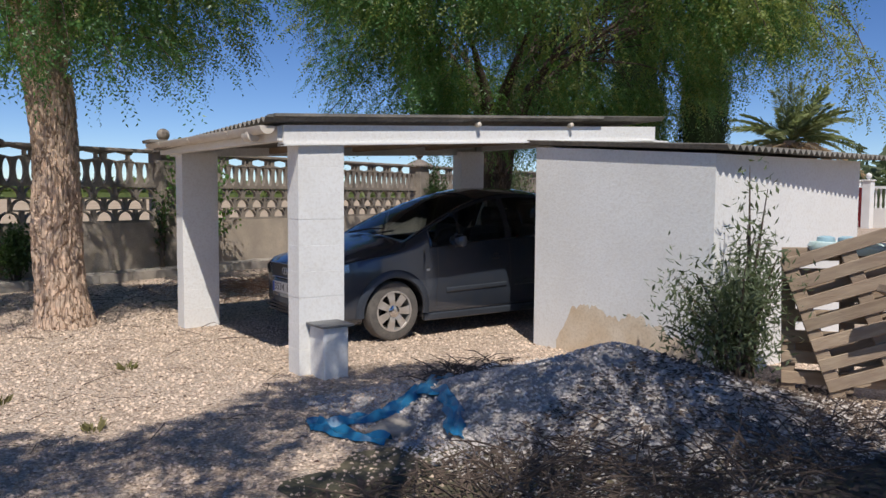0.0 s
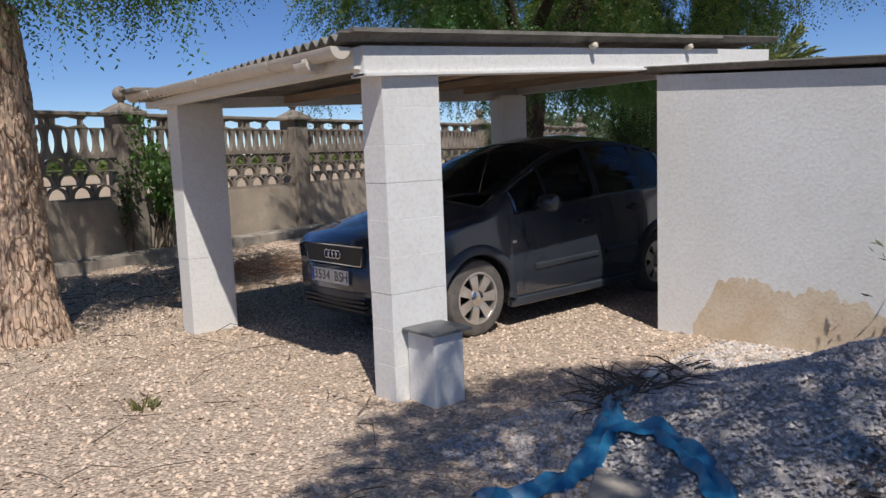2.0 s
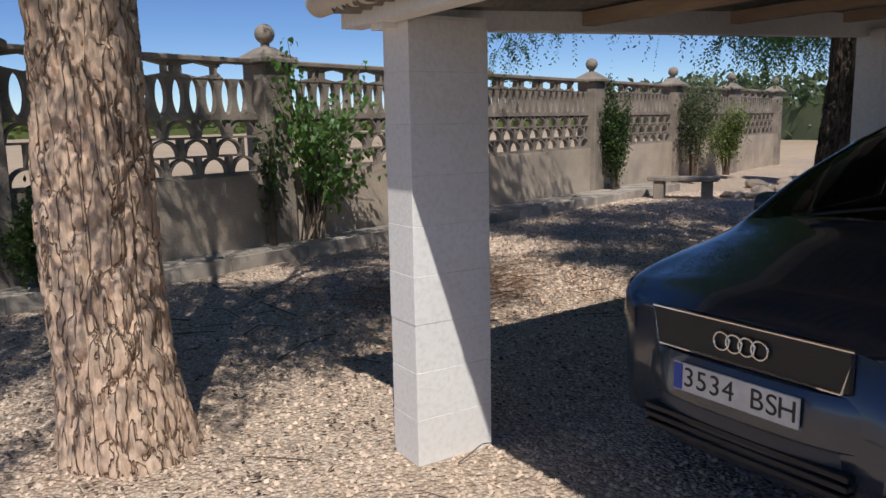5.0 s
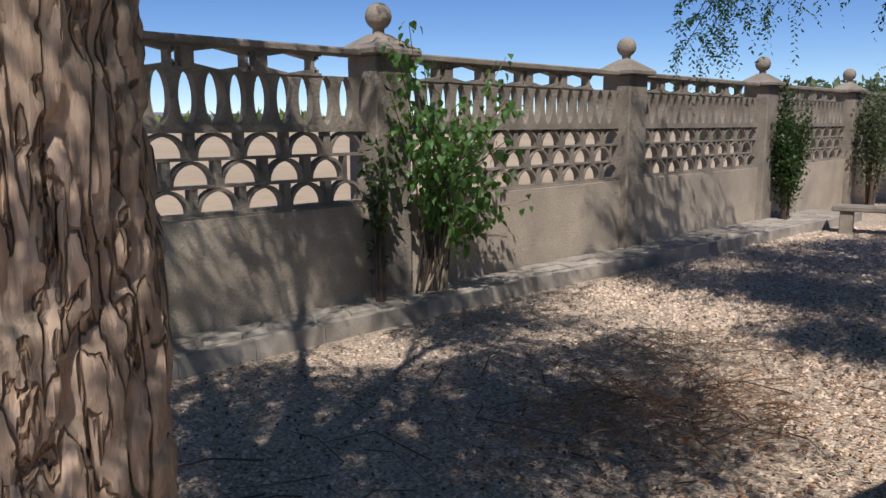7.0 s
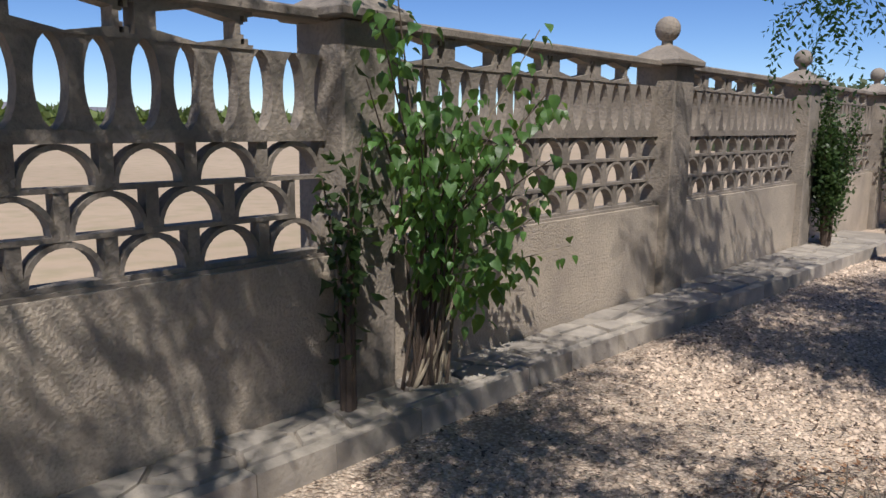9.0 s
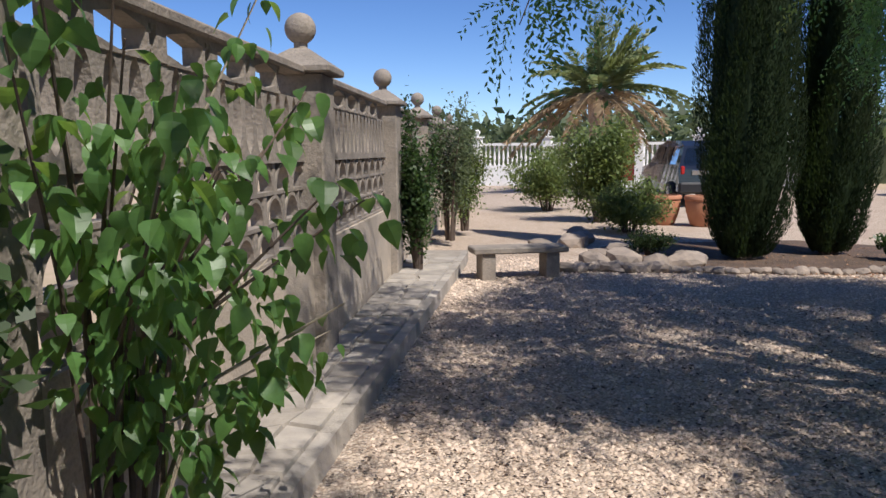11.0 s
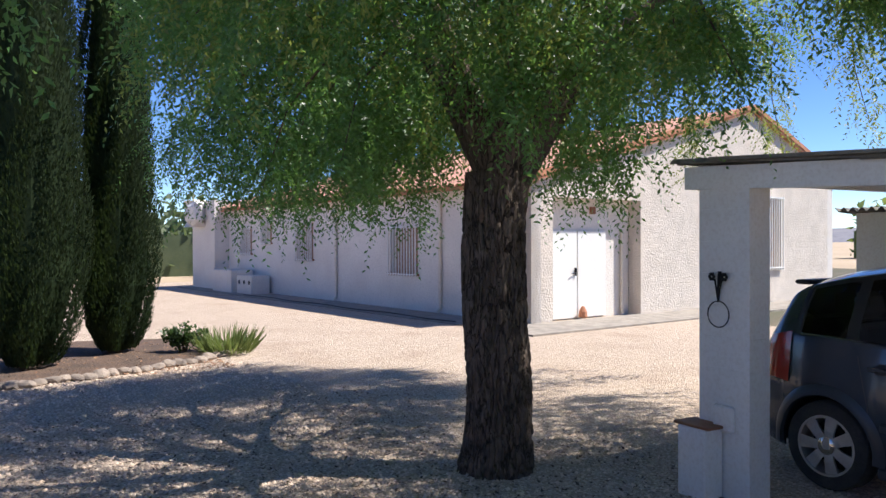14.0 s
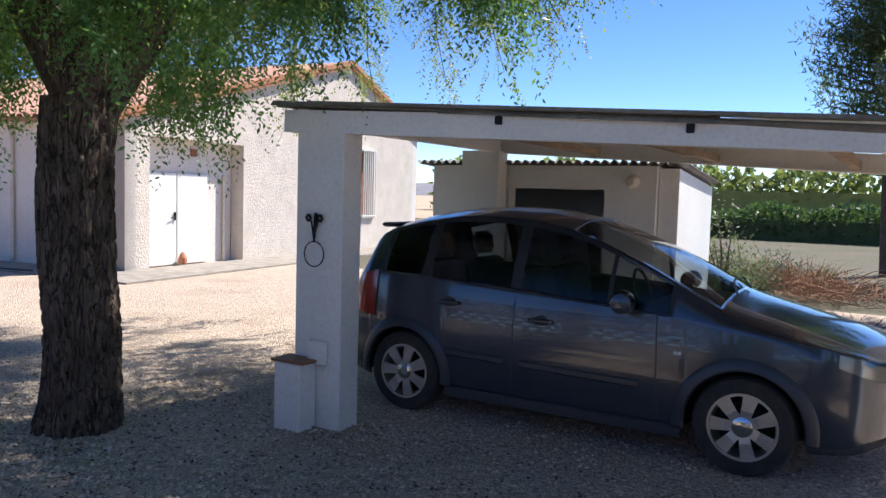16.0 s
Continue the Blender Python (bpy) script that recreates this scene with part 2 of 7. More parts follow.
M = {
    "gravel": gravel_material(),
    "pebble": mat("pebble", (0.60, 0.465, 0.36), 0.95, second=(0.69, 0.55, 0.44), third=(0.52, 0.40, 0.30), island=0.28, bump=0, spec=0.15),
    "pile": mat("grey_gravel", (0.46, 0.42, 0.39), 0.95, second=(0.56, 0.51, 0.47), fine=55, bump=1.0, bump_dist=0.02, spec=0.15),
    "pilestone": mat("grey_pebble", (0.54, 0.49, 0.46), 0.95, second=(0.62, 0.57, 0.53), island=0.3, bump=0, spec=0.15),
    "white": mat("white_paint", (0.83, 0.83, 0.81), 0.7, second=(0.78, 0.77, 0.74), third=(0.66, 0.63, 0.58), scale=1.8, fine=45, bump=0.35, bump_dist=0.006),
    "wallwhite": mat("stucco", (0.78, 0.73, 0.67), 0.85, second=(0.72, 0.66, 0.60), scale=1.2, fine=22, bump=0.6, bump_dist=0.02),
    "rough_stucco": mat("rough_stucco", (0.73, 0.65, 0.56), 0.9, second=(0.64, 0.57, 0.49), scale=2.5, fine=26, bump=0.8, bump_dist=0.03),
    "stain": mat("stained_paint", (0.64, 0.50, 0.34), 0.85, second=(0.74, 0.64, 0.50), scale=4.0, fine=50, bump=0.4, bump_dist=0.006),
    "concrete": mat("weathered_concrete", (0.34, 0.29, 0.24), 0.92, second=(0.21, 0.18, 0.15), third=(0.16, 0.14, 0.12), scale=3.2, fine=42, bump=0.7, bump_dist=0.012),
    "render": mat("coarse_render", (0.56, 0.47, 0.37), 0.95, second=(0.38, 0.32, 0.26), third=(0.27, 0.23, 0.19), scale=1.7, fine=60, bump=0.8, bump_dist=0.012),
    "flag": mat("flagstone", (0.44, 0.39, 0.33), 0.9, second=(0.30, 0.27, 0.24), scale=5, fine=50, bump=0.5, per_object=0.18),
    "mortar": mat("mortar", (0.36, 0.32, 0.27), 0.95, second=(0.24, 0.21, 0.18), scale=4, fine=70, bump=0.6),
    "fibre": mat("fibre_cement", (0.27, 0.25, 0.22), 0.95, second=(0.17, 0.16, 0.14), third=(0.10, 0.10, 0.09), scale=4, fine=30, bump=0.4),
    "pvc": mat("cream_pvc", (0.74, 0.68, 0.58), 0.45, second=(0.66, 0.58, 0.48), scale=5, fine=30, bump=0.1),
    "slate": mat("dark_slab", (0.13, 0.13, 0.13), 0.6, second=(0.18, 0.18, 0.175), scale=7, bump=0.2),
    "bark": bark_material("pale_bark", (0.72, 0.52, 0.38), (0.54, 0.41, 0.31), (0.40, 0.265, 0.18), 14.0, 0.14),
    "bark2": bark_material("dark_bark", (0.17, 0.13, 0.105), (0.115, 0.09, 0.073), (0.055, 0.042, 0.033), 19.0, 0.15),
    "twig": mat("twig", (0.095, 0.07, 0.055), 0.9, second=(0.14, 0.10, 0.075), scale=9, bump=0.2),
    "rust_twig": mat("dry_brush", (0.30, 0.15, 0.08), 0.9, second=(0.40, 0.25, 0.15), scale=6, bump=0.1),
    "pale_stem": mat("pale_stem", (0.36, 0.30, 0.22), 0.9, scale=9, bump=0.2),
    "leaf": mat("tree_leaf", (0.052, 0.13, 0.042), 0.42, second=(0.075, 0.16, 0.047), scale=1.1, fine=9, bump=0, island=0.45, translucent=(0.25, 0.46, 0.09)),
    "leaf_light": mat("young_leaf", (0.15, 0.20, 0.05), 0.5, second=(0.19, 0.23, 0.06), scale=1.1, fine=9, bump=0, island=0.3, translucent=(0.48, 0.56, 0.12)),
    "bigleaf": mat("broad_leaf", (0.065, 0.145, 0.04), 0.42, second=(0.10, 0.20, 0.055), scale=5, fine=30, bump=0.1, per_object=0.35, translucent=(0.33, 0.52, 0.08)),
    "bigleaf_mass": mat("broad_leaf_mass", (0.065, 0.145, 0.04), 0.42, second=(0.10, 0.20, 0.055), scale=5, fine=30, bump=0.1, island=0.35, translucent=(0.33, 0.52, 0.08)),
    "ivy": mat("ivy_leaf", (0.035, 0.07, 0.022), 0.45, second=(0.06, 0.10, 0.03), scale=2, fine=12, bump=0, island=0.35, translucent=(0.10, 0.18, 0.04)),
    "shrub": mat("shrub_leaf", (0.12, 0.17, 0.05), 0.55, second=(0.17, 0.21, 0.06), scale=1.5, fine=12, bump=0, island=0.35, translucent=(0.26, 0.33, 0.08)),
    "olive": mat("grey_leaf", (0.10, 0.13, 0.07), 0.6, second=(0.14, 0.17, 0.09), scale=1.5, fine=12, bump=0, island=0.3, translucent=(0.2, 0.26, 0.1)),
    "cypress": mat("cypress_leaf", (0.024, 0.042, 0.018), 0.75, second=(0.036, 0.055, 0.023), scale=1.5, fine=12, bump=0, island=0.3, spec=0.15, translucent=(0.05, 0.08, 0.02)),
    "frond": mat("palm_leaf", (0.20, 0.25, 0.10), 0.5, second=(0.28, 0.31, 0.13), scale=1.5, fine=12, bump=0, island=0.25, translucent=(0.3, 0.34, 0.1)),
    "dryfrond": mat("dry_palm_leaf", (0.52, 0.39, 0.24), 0.8, second=(0.44, 0.33, 0.19), scale=1.5, fine=12, bump=0, island=0.25, translucent=(0.3, 0.2, 0.1)),
    "grass": mat("dry_grass", (0.28, 0.24, 0.11), 0.8, second=(0.17, 0.19, 0.07), scale=1.5, fine=12, bump=0, island=0.3, translucent=(0.2, 0.2, 0.06)),
    "field": mat("field_soil", (0.50, 0.38, 0.26), 0.95, second=(0.40, 0.30, 0.20), third=(0.30, 0.26, 0.14), scale=0.06, fine=2.0, bump=0.5, bump_dist=0.05),
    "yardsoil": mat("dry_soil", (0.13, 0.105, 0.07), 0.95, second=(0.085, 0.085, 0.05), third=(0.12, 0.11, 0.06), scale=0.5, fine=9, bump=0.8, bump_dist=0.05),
    "mulch": mat("bark_mulch", (0.15, 0.095, 0.065), 0.95, second=(0.09, 0.062, 0.045), third=(0.05, 0.035, 0.028), scale=2.2, fine=24, bump=1.0, bump_dist=0.03),
    # lilac-grey holds the haze of the distance, mixed into the hill colour
    "hill": mat("far_hill", (0.21, 0.21, 0.24), 1.0, second=(0.26, 0.25, 0.26), scale=0.006, fine=0.05, bump=0, spec=0.0),
    "carpaint": mat("anthracite_metallic", (0.045, 0.058, 0.084), 0.24, 0.45, second=(0.06, 0.073, 0.098), third=(0.075, 0.082, 0.095), scale=2, fine=5, bump=0, coat=0.8),
    "arch": mat("grey_arch_plastic", (0.058, 0.068, 0.086), 0.36, 0.3, scale=4, bump=0.05),
    "plastic": mat("black_plastic", (0.02, 0.02, 0.022), 0.5, scale=8, fine=90, bump=0.1),
    "chrome": mat("chrome", (0.75, 0.75, 0.76), 0.12, 1.0, scale=5, bump=0),
    "alloy": mat("alloy", (0.64, 0.62, 0.60), 0.36, 0.7, second=(0.52, 0.49, 0.45), scale=9, bump=0.05),
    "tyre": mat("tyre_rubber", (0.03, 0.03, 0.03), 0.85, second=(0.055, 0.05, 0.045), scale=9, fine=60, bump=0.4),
    "greytyre": mat("grey_tyre", (0.09, 0.085, 0.08), 0.9, second=(0.15, 0.135, 0.12), scale=9, fine=60, bump=0.4),
    "redlamp": mat("red_lens", (0.45, 0.012, 0.012), 0.15, scale=8, bump=0, coat=1.0),
    "lamp": mat("lamp_reflector", (0.45, 0.46, 0.46), 0.2, 0.7, scale=9, bump=0),
    "plate": mat("number_plate", (0.75, 0.75, 0.73), 0.4, scale=9, bump=0),
    "blueband": mat("plate_band", (0.02, 0.07, 0.42), 0.4, scale=9, bump=0),
    "seat": mat("seat_fabric", (0.085, 0.09, 0.10), 0.9, scale=9, fine=160, bump=0.2),
    "glass": glass("window_glass", (0.80, 0.86, 0.88)),
    "carglass": glass("tinted_car_glass", (0.60, 0.66, 0.68)),
    "lampglass": glass("clear_lens", (0.93, 0.95, 0.95)),
    "iron": mat("black_iron", (0.018, 0.018, 0.02), 0.55, 0.6, scale=9, bump=0.1),
    "tile": mat("roof_tile", (0.50, 0.25, 0.17), 0.85, second=(0.42, 0.24, 0.18), scale=3, fine=30, bump=0.3, per_object=0.22),
    "terracotta": mat("terracotta", (0.52, 0.24, 0.13), 0.85, second=(0.42, 0.18, 0.10), scale=4, fine=30, bump=0.3),
    "brickwarm": mat("red_brick_chimney", (0.42, 0.22, 0.17), 0.9, scale=6, fine=40, bump=0.5),
    "wood": mat("weathered_pallet_wood", (0.40, 0.31, 0.22), 0.85, second=(0.29, 0.21, 0.15), scale=4, fine=30, bump=0.5, stretch=(1, 1, 6), per_object=0.2),
    "wood_red": mat("varnished_wood", (0.34, 0.15, 0.075), 0.7, second=(0.24, 0.10, 0.05), scale=6, fine=40, bump=0.3),
    "shutter": mat("brown_blind", (0.40, 0.24, 0.15), 0.7, second=(0.34, 0.2, 0.12), scale=6, bump=0.2),
    "bluepipe": mat("blue_hose_plastic", (0.015, 0.14, 0.30), 0.42, second=(0.02, 0.19, 0.36), third=(0.05, 0.13, 0.2), scale=7, fine=30, bump=0.3),
    "mint": mat("mint_plastic", (0.60, 0.78, 0.72), 0.4, second=(0.68, 0.8, 0.78), scale=6, bump=0.05),
    "bluecap": mat("pale_blue_plastic", (0.42, 0.62, 0.70), 0.4, scale=6, bump=0.05),
    "stone": mat("field_stone", (0.33, 0.265, 0.21), 0.95, second=(0.23, 0.19, 0.16), scale=5, fine=25, bump=0.7, per_object=0.22),
    "redgate": mat("red_gate_paint", (0.45, 0.04, 0.04), 0.5, scale=4, bump=0.1),
    "dark": mat("interior_shade", (0.015, 0.014, 0.013), 0.9, scale=5, bump=0.1),
    "blackcar": mat("black_car_paint", (0.02, 0.024, 0.035), 0.25, 0.3, scale=2, fine=5, bump=0, coat=0.9),
}


# ---------------------------------------------------------------- mesh helpers
class Mesh:
    """Collects vertices and faces for one mesh."""

    def __init__(self):
        self.v, self.f = [], []

    def add(self, verts, faces, m=None):
        k = len(self.v)
        self.v += [tuple(m @ Vector(p)) if m else tuple(p) for p in verts]
        self.f += [tuple(i + k for i in fc) for fc in faces]
        return self

    def box(self, x0, x1, y0, y1, z0, z1, m=None, c=0.0):
        """A box; c chamfers its upright edges and its rims."""
        if c <= 0:
            v = [(x, y, z) for z in (z0, z1) for x, y in ((x0, y0), (x1, y0), (x1, y1), (x0, y1))]
            return self.add(v, [(3, 2, 1, 0), (4, 5, 6, 7), (0, 1, 5, 4), (1, 2, 6, 5), (2, 3, 7, 6), (3, 0, 4, 7)], m)
        def ring(z, s):
            a, b, cc, d = x0 + s, x1 - s, y0 + s, y1 - s
            return [(a + c, cc, z), (b - c, cc, z), (b, cc + c, z), (b, d - c, z), (b - c, d, z), (a + c, d, z), (a, d - c, z), (a, cc + c, z)]
        rings = [ring(z0, c), ring(z0 + c, 0), ring(z1 - c, 0), ring(z1, c)]
        v = sum(rings, [])
        fc = [tuple(range(7, -1, -1)), tuple(range(24, 32))]
        for r in range(3):
            for i in range(8):
                j = (i + 1) % 8
                fc.append((r * 8 + i, r * 8 + j, r * 8 + 8 + j, r * 8 + 8 + i))
        return self.add(v, fc, m)

    def lathe(self, profile, n=20, m=None):
        """Turns (radius, z) about the z axis."""
        v = [(r * math.cos(6.28318 * i / n), r * math.sin(6.28318 * i / n), z) for r, z in profile for i in range(n)]
        fc = []
        for k in range(len(profile) - 1):
            for i in range(n):
                j = (i + 1) % n
                fc.append((k * n + i, k * n + j, k * n + n + j, k * n + n + i))
        fc.append(tuple(range(n - 1, -1, -1)))
        fc.append(tuple((len(profile) - 1) * n + i for i in range(n)))
        return self.add(v, fc, m)

    def extrude(self, poly, y0, y1, m=None):
        """An outline in x and z, made solid from y0 to y1."""
        n = len(poly)
        v = [(x, y0, z) for x, z in poly] + [(x, y1, z) for x, z in poly]
        fc = [tuple(range(n)), tuple(range(2 * n - 1, n - 1, -1))]
        fc += [((i + 1) % n, i, n + i, n + (i + 1) % n) for i in range(n)]
        return self.add(v, fc, m)

    def strip(self, lower, upper, y0, y1, m=None):
        """A solid between two lines of equal length in x and z, from y0 to y1."""
        n = len(lower)
        v = [(x, y, z) for y in (y0, y1) for x, z in (*lower, *upper)]
        fc = []
        for i in range(n - 1):
            fc += [(i, i + 1, n + i + 1, n + i), (2 * n + i + 1, 2 * n + i, 3 * n + i, 3 * n + i + 1),
                   (i + 1, i, 2 * n + i, 2 * n + i + 1), (n + i, n + i + 1, 3 * n + i + 1, 3 * n + i)]
        fc += [(0, n, 3 * n, 2 * n), (n - 1, 3 * n - 1, 4 * n - 1, 2 * n - 1)]
        return self.add(v, fc, m)

    def tube(self, pts, radii, n=8, m=None):
        pts = [Vector(p) for p in pts]
        if not hasattr(radii, "__len__"):
            radii = [radii] * len(pts)
        v, fc = [], []
        for i, p in enumerate(pts):
            d = (pts[min(i + 1, len(pts) - 1)] - pts[max(i - 1, 0)]).normalized()
            a = d.cross(Vector((0.31, 0.2, 1)) if abs(d.z) < 0.95 else Vector((1, 0.1, 0))).normalized()
            b = d.cross(a)
            for k in range(n):
                t = 6.28318 * k / n
                v.append(p + (a * math.cos(t) + b * math.sin(t)) * radii[i])
        for i in range(len(pts) - 1):
            for k in range(n):
                j = (k + 1) % n
                fc.append((i * n + k, i * n + j, i * n + n + j, i * n + n + k))
        fc += [tuple(range(n)), tuple((len(pts) - 1) * n + k for k in range(n - 1, -1, -1))]
        return self.add(v, fc, m)

    def mesh(self, name, smooth=False):
        me = bpy.data.meshes.new(name)
        me.from_pydata(self.v, [], self.f)
        bm = bmesh.new()
        bm.from_mesh(me)
        bmesh.ops.recalc_face_normals(bm, faces=bm.faces)
        bm.to_mesh(me)
        bm.free()
        if smooth:
            me.shade_smooth()
            me.set_sharp_from_angle(angle=radians(40))
        return me


def part(name, src, material, parent=None, label="", smooth=False, kind="", m=None):
    """One mesh object, under a thing or a part when parent is given."""
    me = src.mesh(name, smooth) if isinstance(src, Mesh) else src
    if not me.materials:
        me.materials.append(M[material])
    ob = new(name, me)
    if m:
        ob.matrix_world = m
    if parent:
        ob.parent = parent
    return tagged(ob, label=label, kind=kind)


def thing(name, label, category, m=None, group="", kind=""):
    ob = new(name)
    ob.empty_display_size = 0.1
    if m:
        ob.matrix_world = m
    return tagged(ob, label, category, group, kind)


def fast_mesh(name, verts, quads):
    """A big mesh of four-cornered faces from arrays."""
    me = bpy.data.meshes.new(name)
    k = len(quads)
    me.vertices.add(len(verts))
    me.vertices.foreach_set("co", np.ascontiguousarray(verts, dtype=np.float32).ravel())
    me.loops.add(k * 4)
    me.loops.foreach_set("vertex_index", np.ascontiguousarray(quads, dtype=np.int32).ravel())
    me.polygons.add(k)
    me.polygons.foreach_set("loop_start", np.arange(0, k * 4, 4, dtype=np.int32))
    me.update(calc_edges=True)
    me.validate()
    return me


def leaf_mesh(name, base, along, side, length, width):
    """Leaflets, one folded diamond each: base points, directions, sideways directions, sizes."""
    k = len(base)
    up = np.cross(along, side)
    ln, wd = length[:, None], width[:, None]
    v = np.empty((k, 4, 3))
    v[:, 0] = base
    v[:, 1] = base + along * ln * 0.45 + side * wd * 0.5 + up * wd * 0.12
    v[:, 2] = base + along * ln - up * wd * 0.2
    v[:, 3] = base + along * ln * 0.45 - side * wd * 0.5 + up * wd * 0.12
    return fast_mesh(name, v.reshape(-1, 3), np.arange(k * 4).reshape(-1, 4))


def unit(a):
    return a / np.maximum(np.linalg.norm(a, axis=-1, keepdims=True), 1e-6)


def sprays(rng, roots, directions, length, droop, leaflets, leaf_len, leaf_wid):
    """Hanging compound leaves: leaflets in pairs along bending stalks."""
    n = len(roots)
    t = np.linspace(0.12, 1.0, leaflets)
    ln = length * rng.uniform(0.6, 1.25, n)
    d = unit(directions)
    down = np.array([0, 0, -1.0])
    pos = roots[:, None] + d[:, None] * (ln[:, None] * t)[..., None] + down * (droop * ln[:, None] * t ** 2)[..., None]
    tang = unit(d[:, None] + down * (2 * droop * t)[None, :, None])
    side = unit(np.cross(tang, rng.normal(size=(n, 1, 3))))
    flip = np.where(np.arange(leaflets) % 2 == 0, 1.0, -1.0)[None, :, None]
    along = unit(tang * 0.6 + side * flip * 0.8 + rng.normal(size=pos.shape) * 0.18 + down * 0.15)
    wide = unit(np.cross(along, np.cross(tang, side) + rng.normal(size=pos.shape) * 0.5))
    k = n * leaflets
    s = rng.uniform(0.7, 1.25, k)
    return pos.reshape(k, 3), along.reshape(k, 3), wide.reshape(k, 3), leaf_len * s, leaf_wid * s


# ---------------------------------------------------------------- ground and distance
FENCE_A = math.radians(18.1)
FENCE = pose(0.06, 6.90, 0, 0, 0, 18.1)      # along the boundary wall, from the pier with the climbing shrub
SPAN = 3.78


def ground_sheet():
    g = Mesh()
    e = 4000
    xs = [-e, -600, -120, -40, -14, 34, 80, 300, e]
    ys = [-e, -600, -120, -45, -14, 12, 40, 120, 600, e]
    v = [(x, y, -0.012) for y in ys for x in xs]
    n = len(xs)
    return g.add(v, [(j * n + i, j * n + i + 1, j * n + n + i + 1, j * n + n + i) for j in range(len(ys) - 1) for i in range(n - 1)])


tagged(part("ground", ground_sheet(), "field"), "dry tan farmland stretching to the horizon", "ground", kind="structure")
yard = Mesh()
corners = [FENCE @ Vector((x, 0.05, 0)) for x in (-16, 32)]
yard.add([(-13, -9.5, 0), (-3.2, -9.5, 0), (-0.8, -7.7, 0), (34, -7.7, 0), (34, 18, 0), tuple(corners[1].xy) + (0,), tuple(corners[0].xy) + (0,)], [(0, 1, 2, 3, 4, 5, 6)])
tagged(part("gravel_yard", yard, "gravel"), "pinkish crushed limestone gravel covering the yard", "gravel", kind="structure")
soil = Mesh()
soil.add([(-13, -40, -0.004), (40, -40, -0.004), (40, -7.5, -0.004), (-13, -7.5, -0.004)], [(0, 1, 2, 3)])
tagged(part("dry_soil", soil, "yardsoil"), "dry brown weedy soil beyond the gravel", "ground", kind="structure")


def hills():
    h = Mesh()
    n = 260
    v, f = [], []
    for i in range(n):
        a = 6.28318 * i / n
        r = 1900
        k = 26 + 20 * noise.noise(Vector((math.cos(a) * 3, math.sin(a) * 3, 1))) + 7 * noise.noise(Vector((math.cos(a) * 14, math.sin(a) * 14, 4)))
        k += 88 * math.exp(-((a - math.radians(106)) / 0.22) ** 2) + 40 * math.exp(-((a - math.radians(-60)) / 0.5) ** 2)
        v += [(r * math.cos(a), r * math.sin(a), -5), (r * 1.12 * math.cos(a), r * 1.12 * math.sin(a), max(8, k) * 0.7), (r * 1.3 * math.cos(a), r * 1.3 * math.sin(a), max(10, k) * 1.15)]
    for i in range(n):
        j = (i + 1) % n
        f += [(i * 3, j * 3, j * 3 + 1, i * 3 + 1), (i * 3 + 1, j * 3 + 1, j * 3 + 2, i * 3 + 2)]
    return h.add(v, f)


tagged(part("distant_hills", hills(), "hill", smooth=True), "hazy lilac-grey hills along the horizon", "hills", kind="structure")


def pebbles(name, n, box, size, material, label, rng, height=None):
    """Loose stones lying on the ground, in one mesh."""
    x = rng.uniform(box[0], box[1], n)
    y = rng.uniform(box[2], box[3], n)
    keep = (y - 6.9 - (x - 0.06) * math.tan(FENCE_A)) < -0.75
    x, y = x[keep], y[keep]
    n = len(x)
    s = rng.uniform(0.5, 1.3, n) * size
    z = height(x, y) if height else np.zeros(n)
    base = np.array([(1, 0, 0), (0, 1, 0), (-1, 0, 0), (0, -1, 0), (0, 0, 0.75), (0, 0, -0.5)], float)
    v = base[None] * rng.uniform(0.6, 1.3, (n, 6, 1)) * s[:, None, None]
    a = rng.uniform(0, 6.283, n)
    tilt = rng.uniform(-0.7, 0.7, n)
    c, sn = np.cos(tilt)[:, None], np.sin(tilt)[:, None]
    vx, vz = v[..., 0] * c - v[..., 2] * sn, v[..., 0] * sn + v[..., 2] * c
    c, sn = np.cos(a)[:, None], np.sin(a)[:, None]
    out = np.stack([vx * c - v[..., 1] * sn + x[:, None], vx * sn + v[..., 1] * c + y[:, None], vz + z[:, None] + 0.2 * s[:, None]], -1)
    tri = np.array([(0, 1, 4), (1, 2, 4), (2, 3, 4), (3, 0, 4)])
    faces = (tri[None] + (np.arange(n) * 6)[:, None, None]).reshape(-1, 3)
    me = bpy.data.meshes.new(name)
    me.vertices.add(n * 6)
    me.vertices.foreach_set("co", out.astype(np.float32).ravel())
    me.loops.add(len(faces) * 3)
    me.loops.foreach_set("vertex_index", faces.astype(np.int32).ravel())
    me.polygons.add(len(faces))
    me.polygons.foreach_set("loop_start", np.arange(0, len(faces) * 3, 3, dtype=np.int32))
    me.update(calc_edges=True)
    return tagged(part(name, me, material), label, "gravel", kind="stuff")


rng = np.random.default_rng(7)
pebbles("loose_gravel", 62000, (-4.5, 4.5, -4.2, 7.2), 0.014, "pebble", "loose pinkish gravel stones strewn over the yard", rng)
pebbles("loose_gravel", 22000, (2.0, 10.0, 2.5, 8.5), 0.018, "pebble", "loose pinkish gravel stones strewn over the yard", rng)


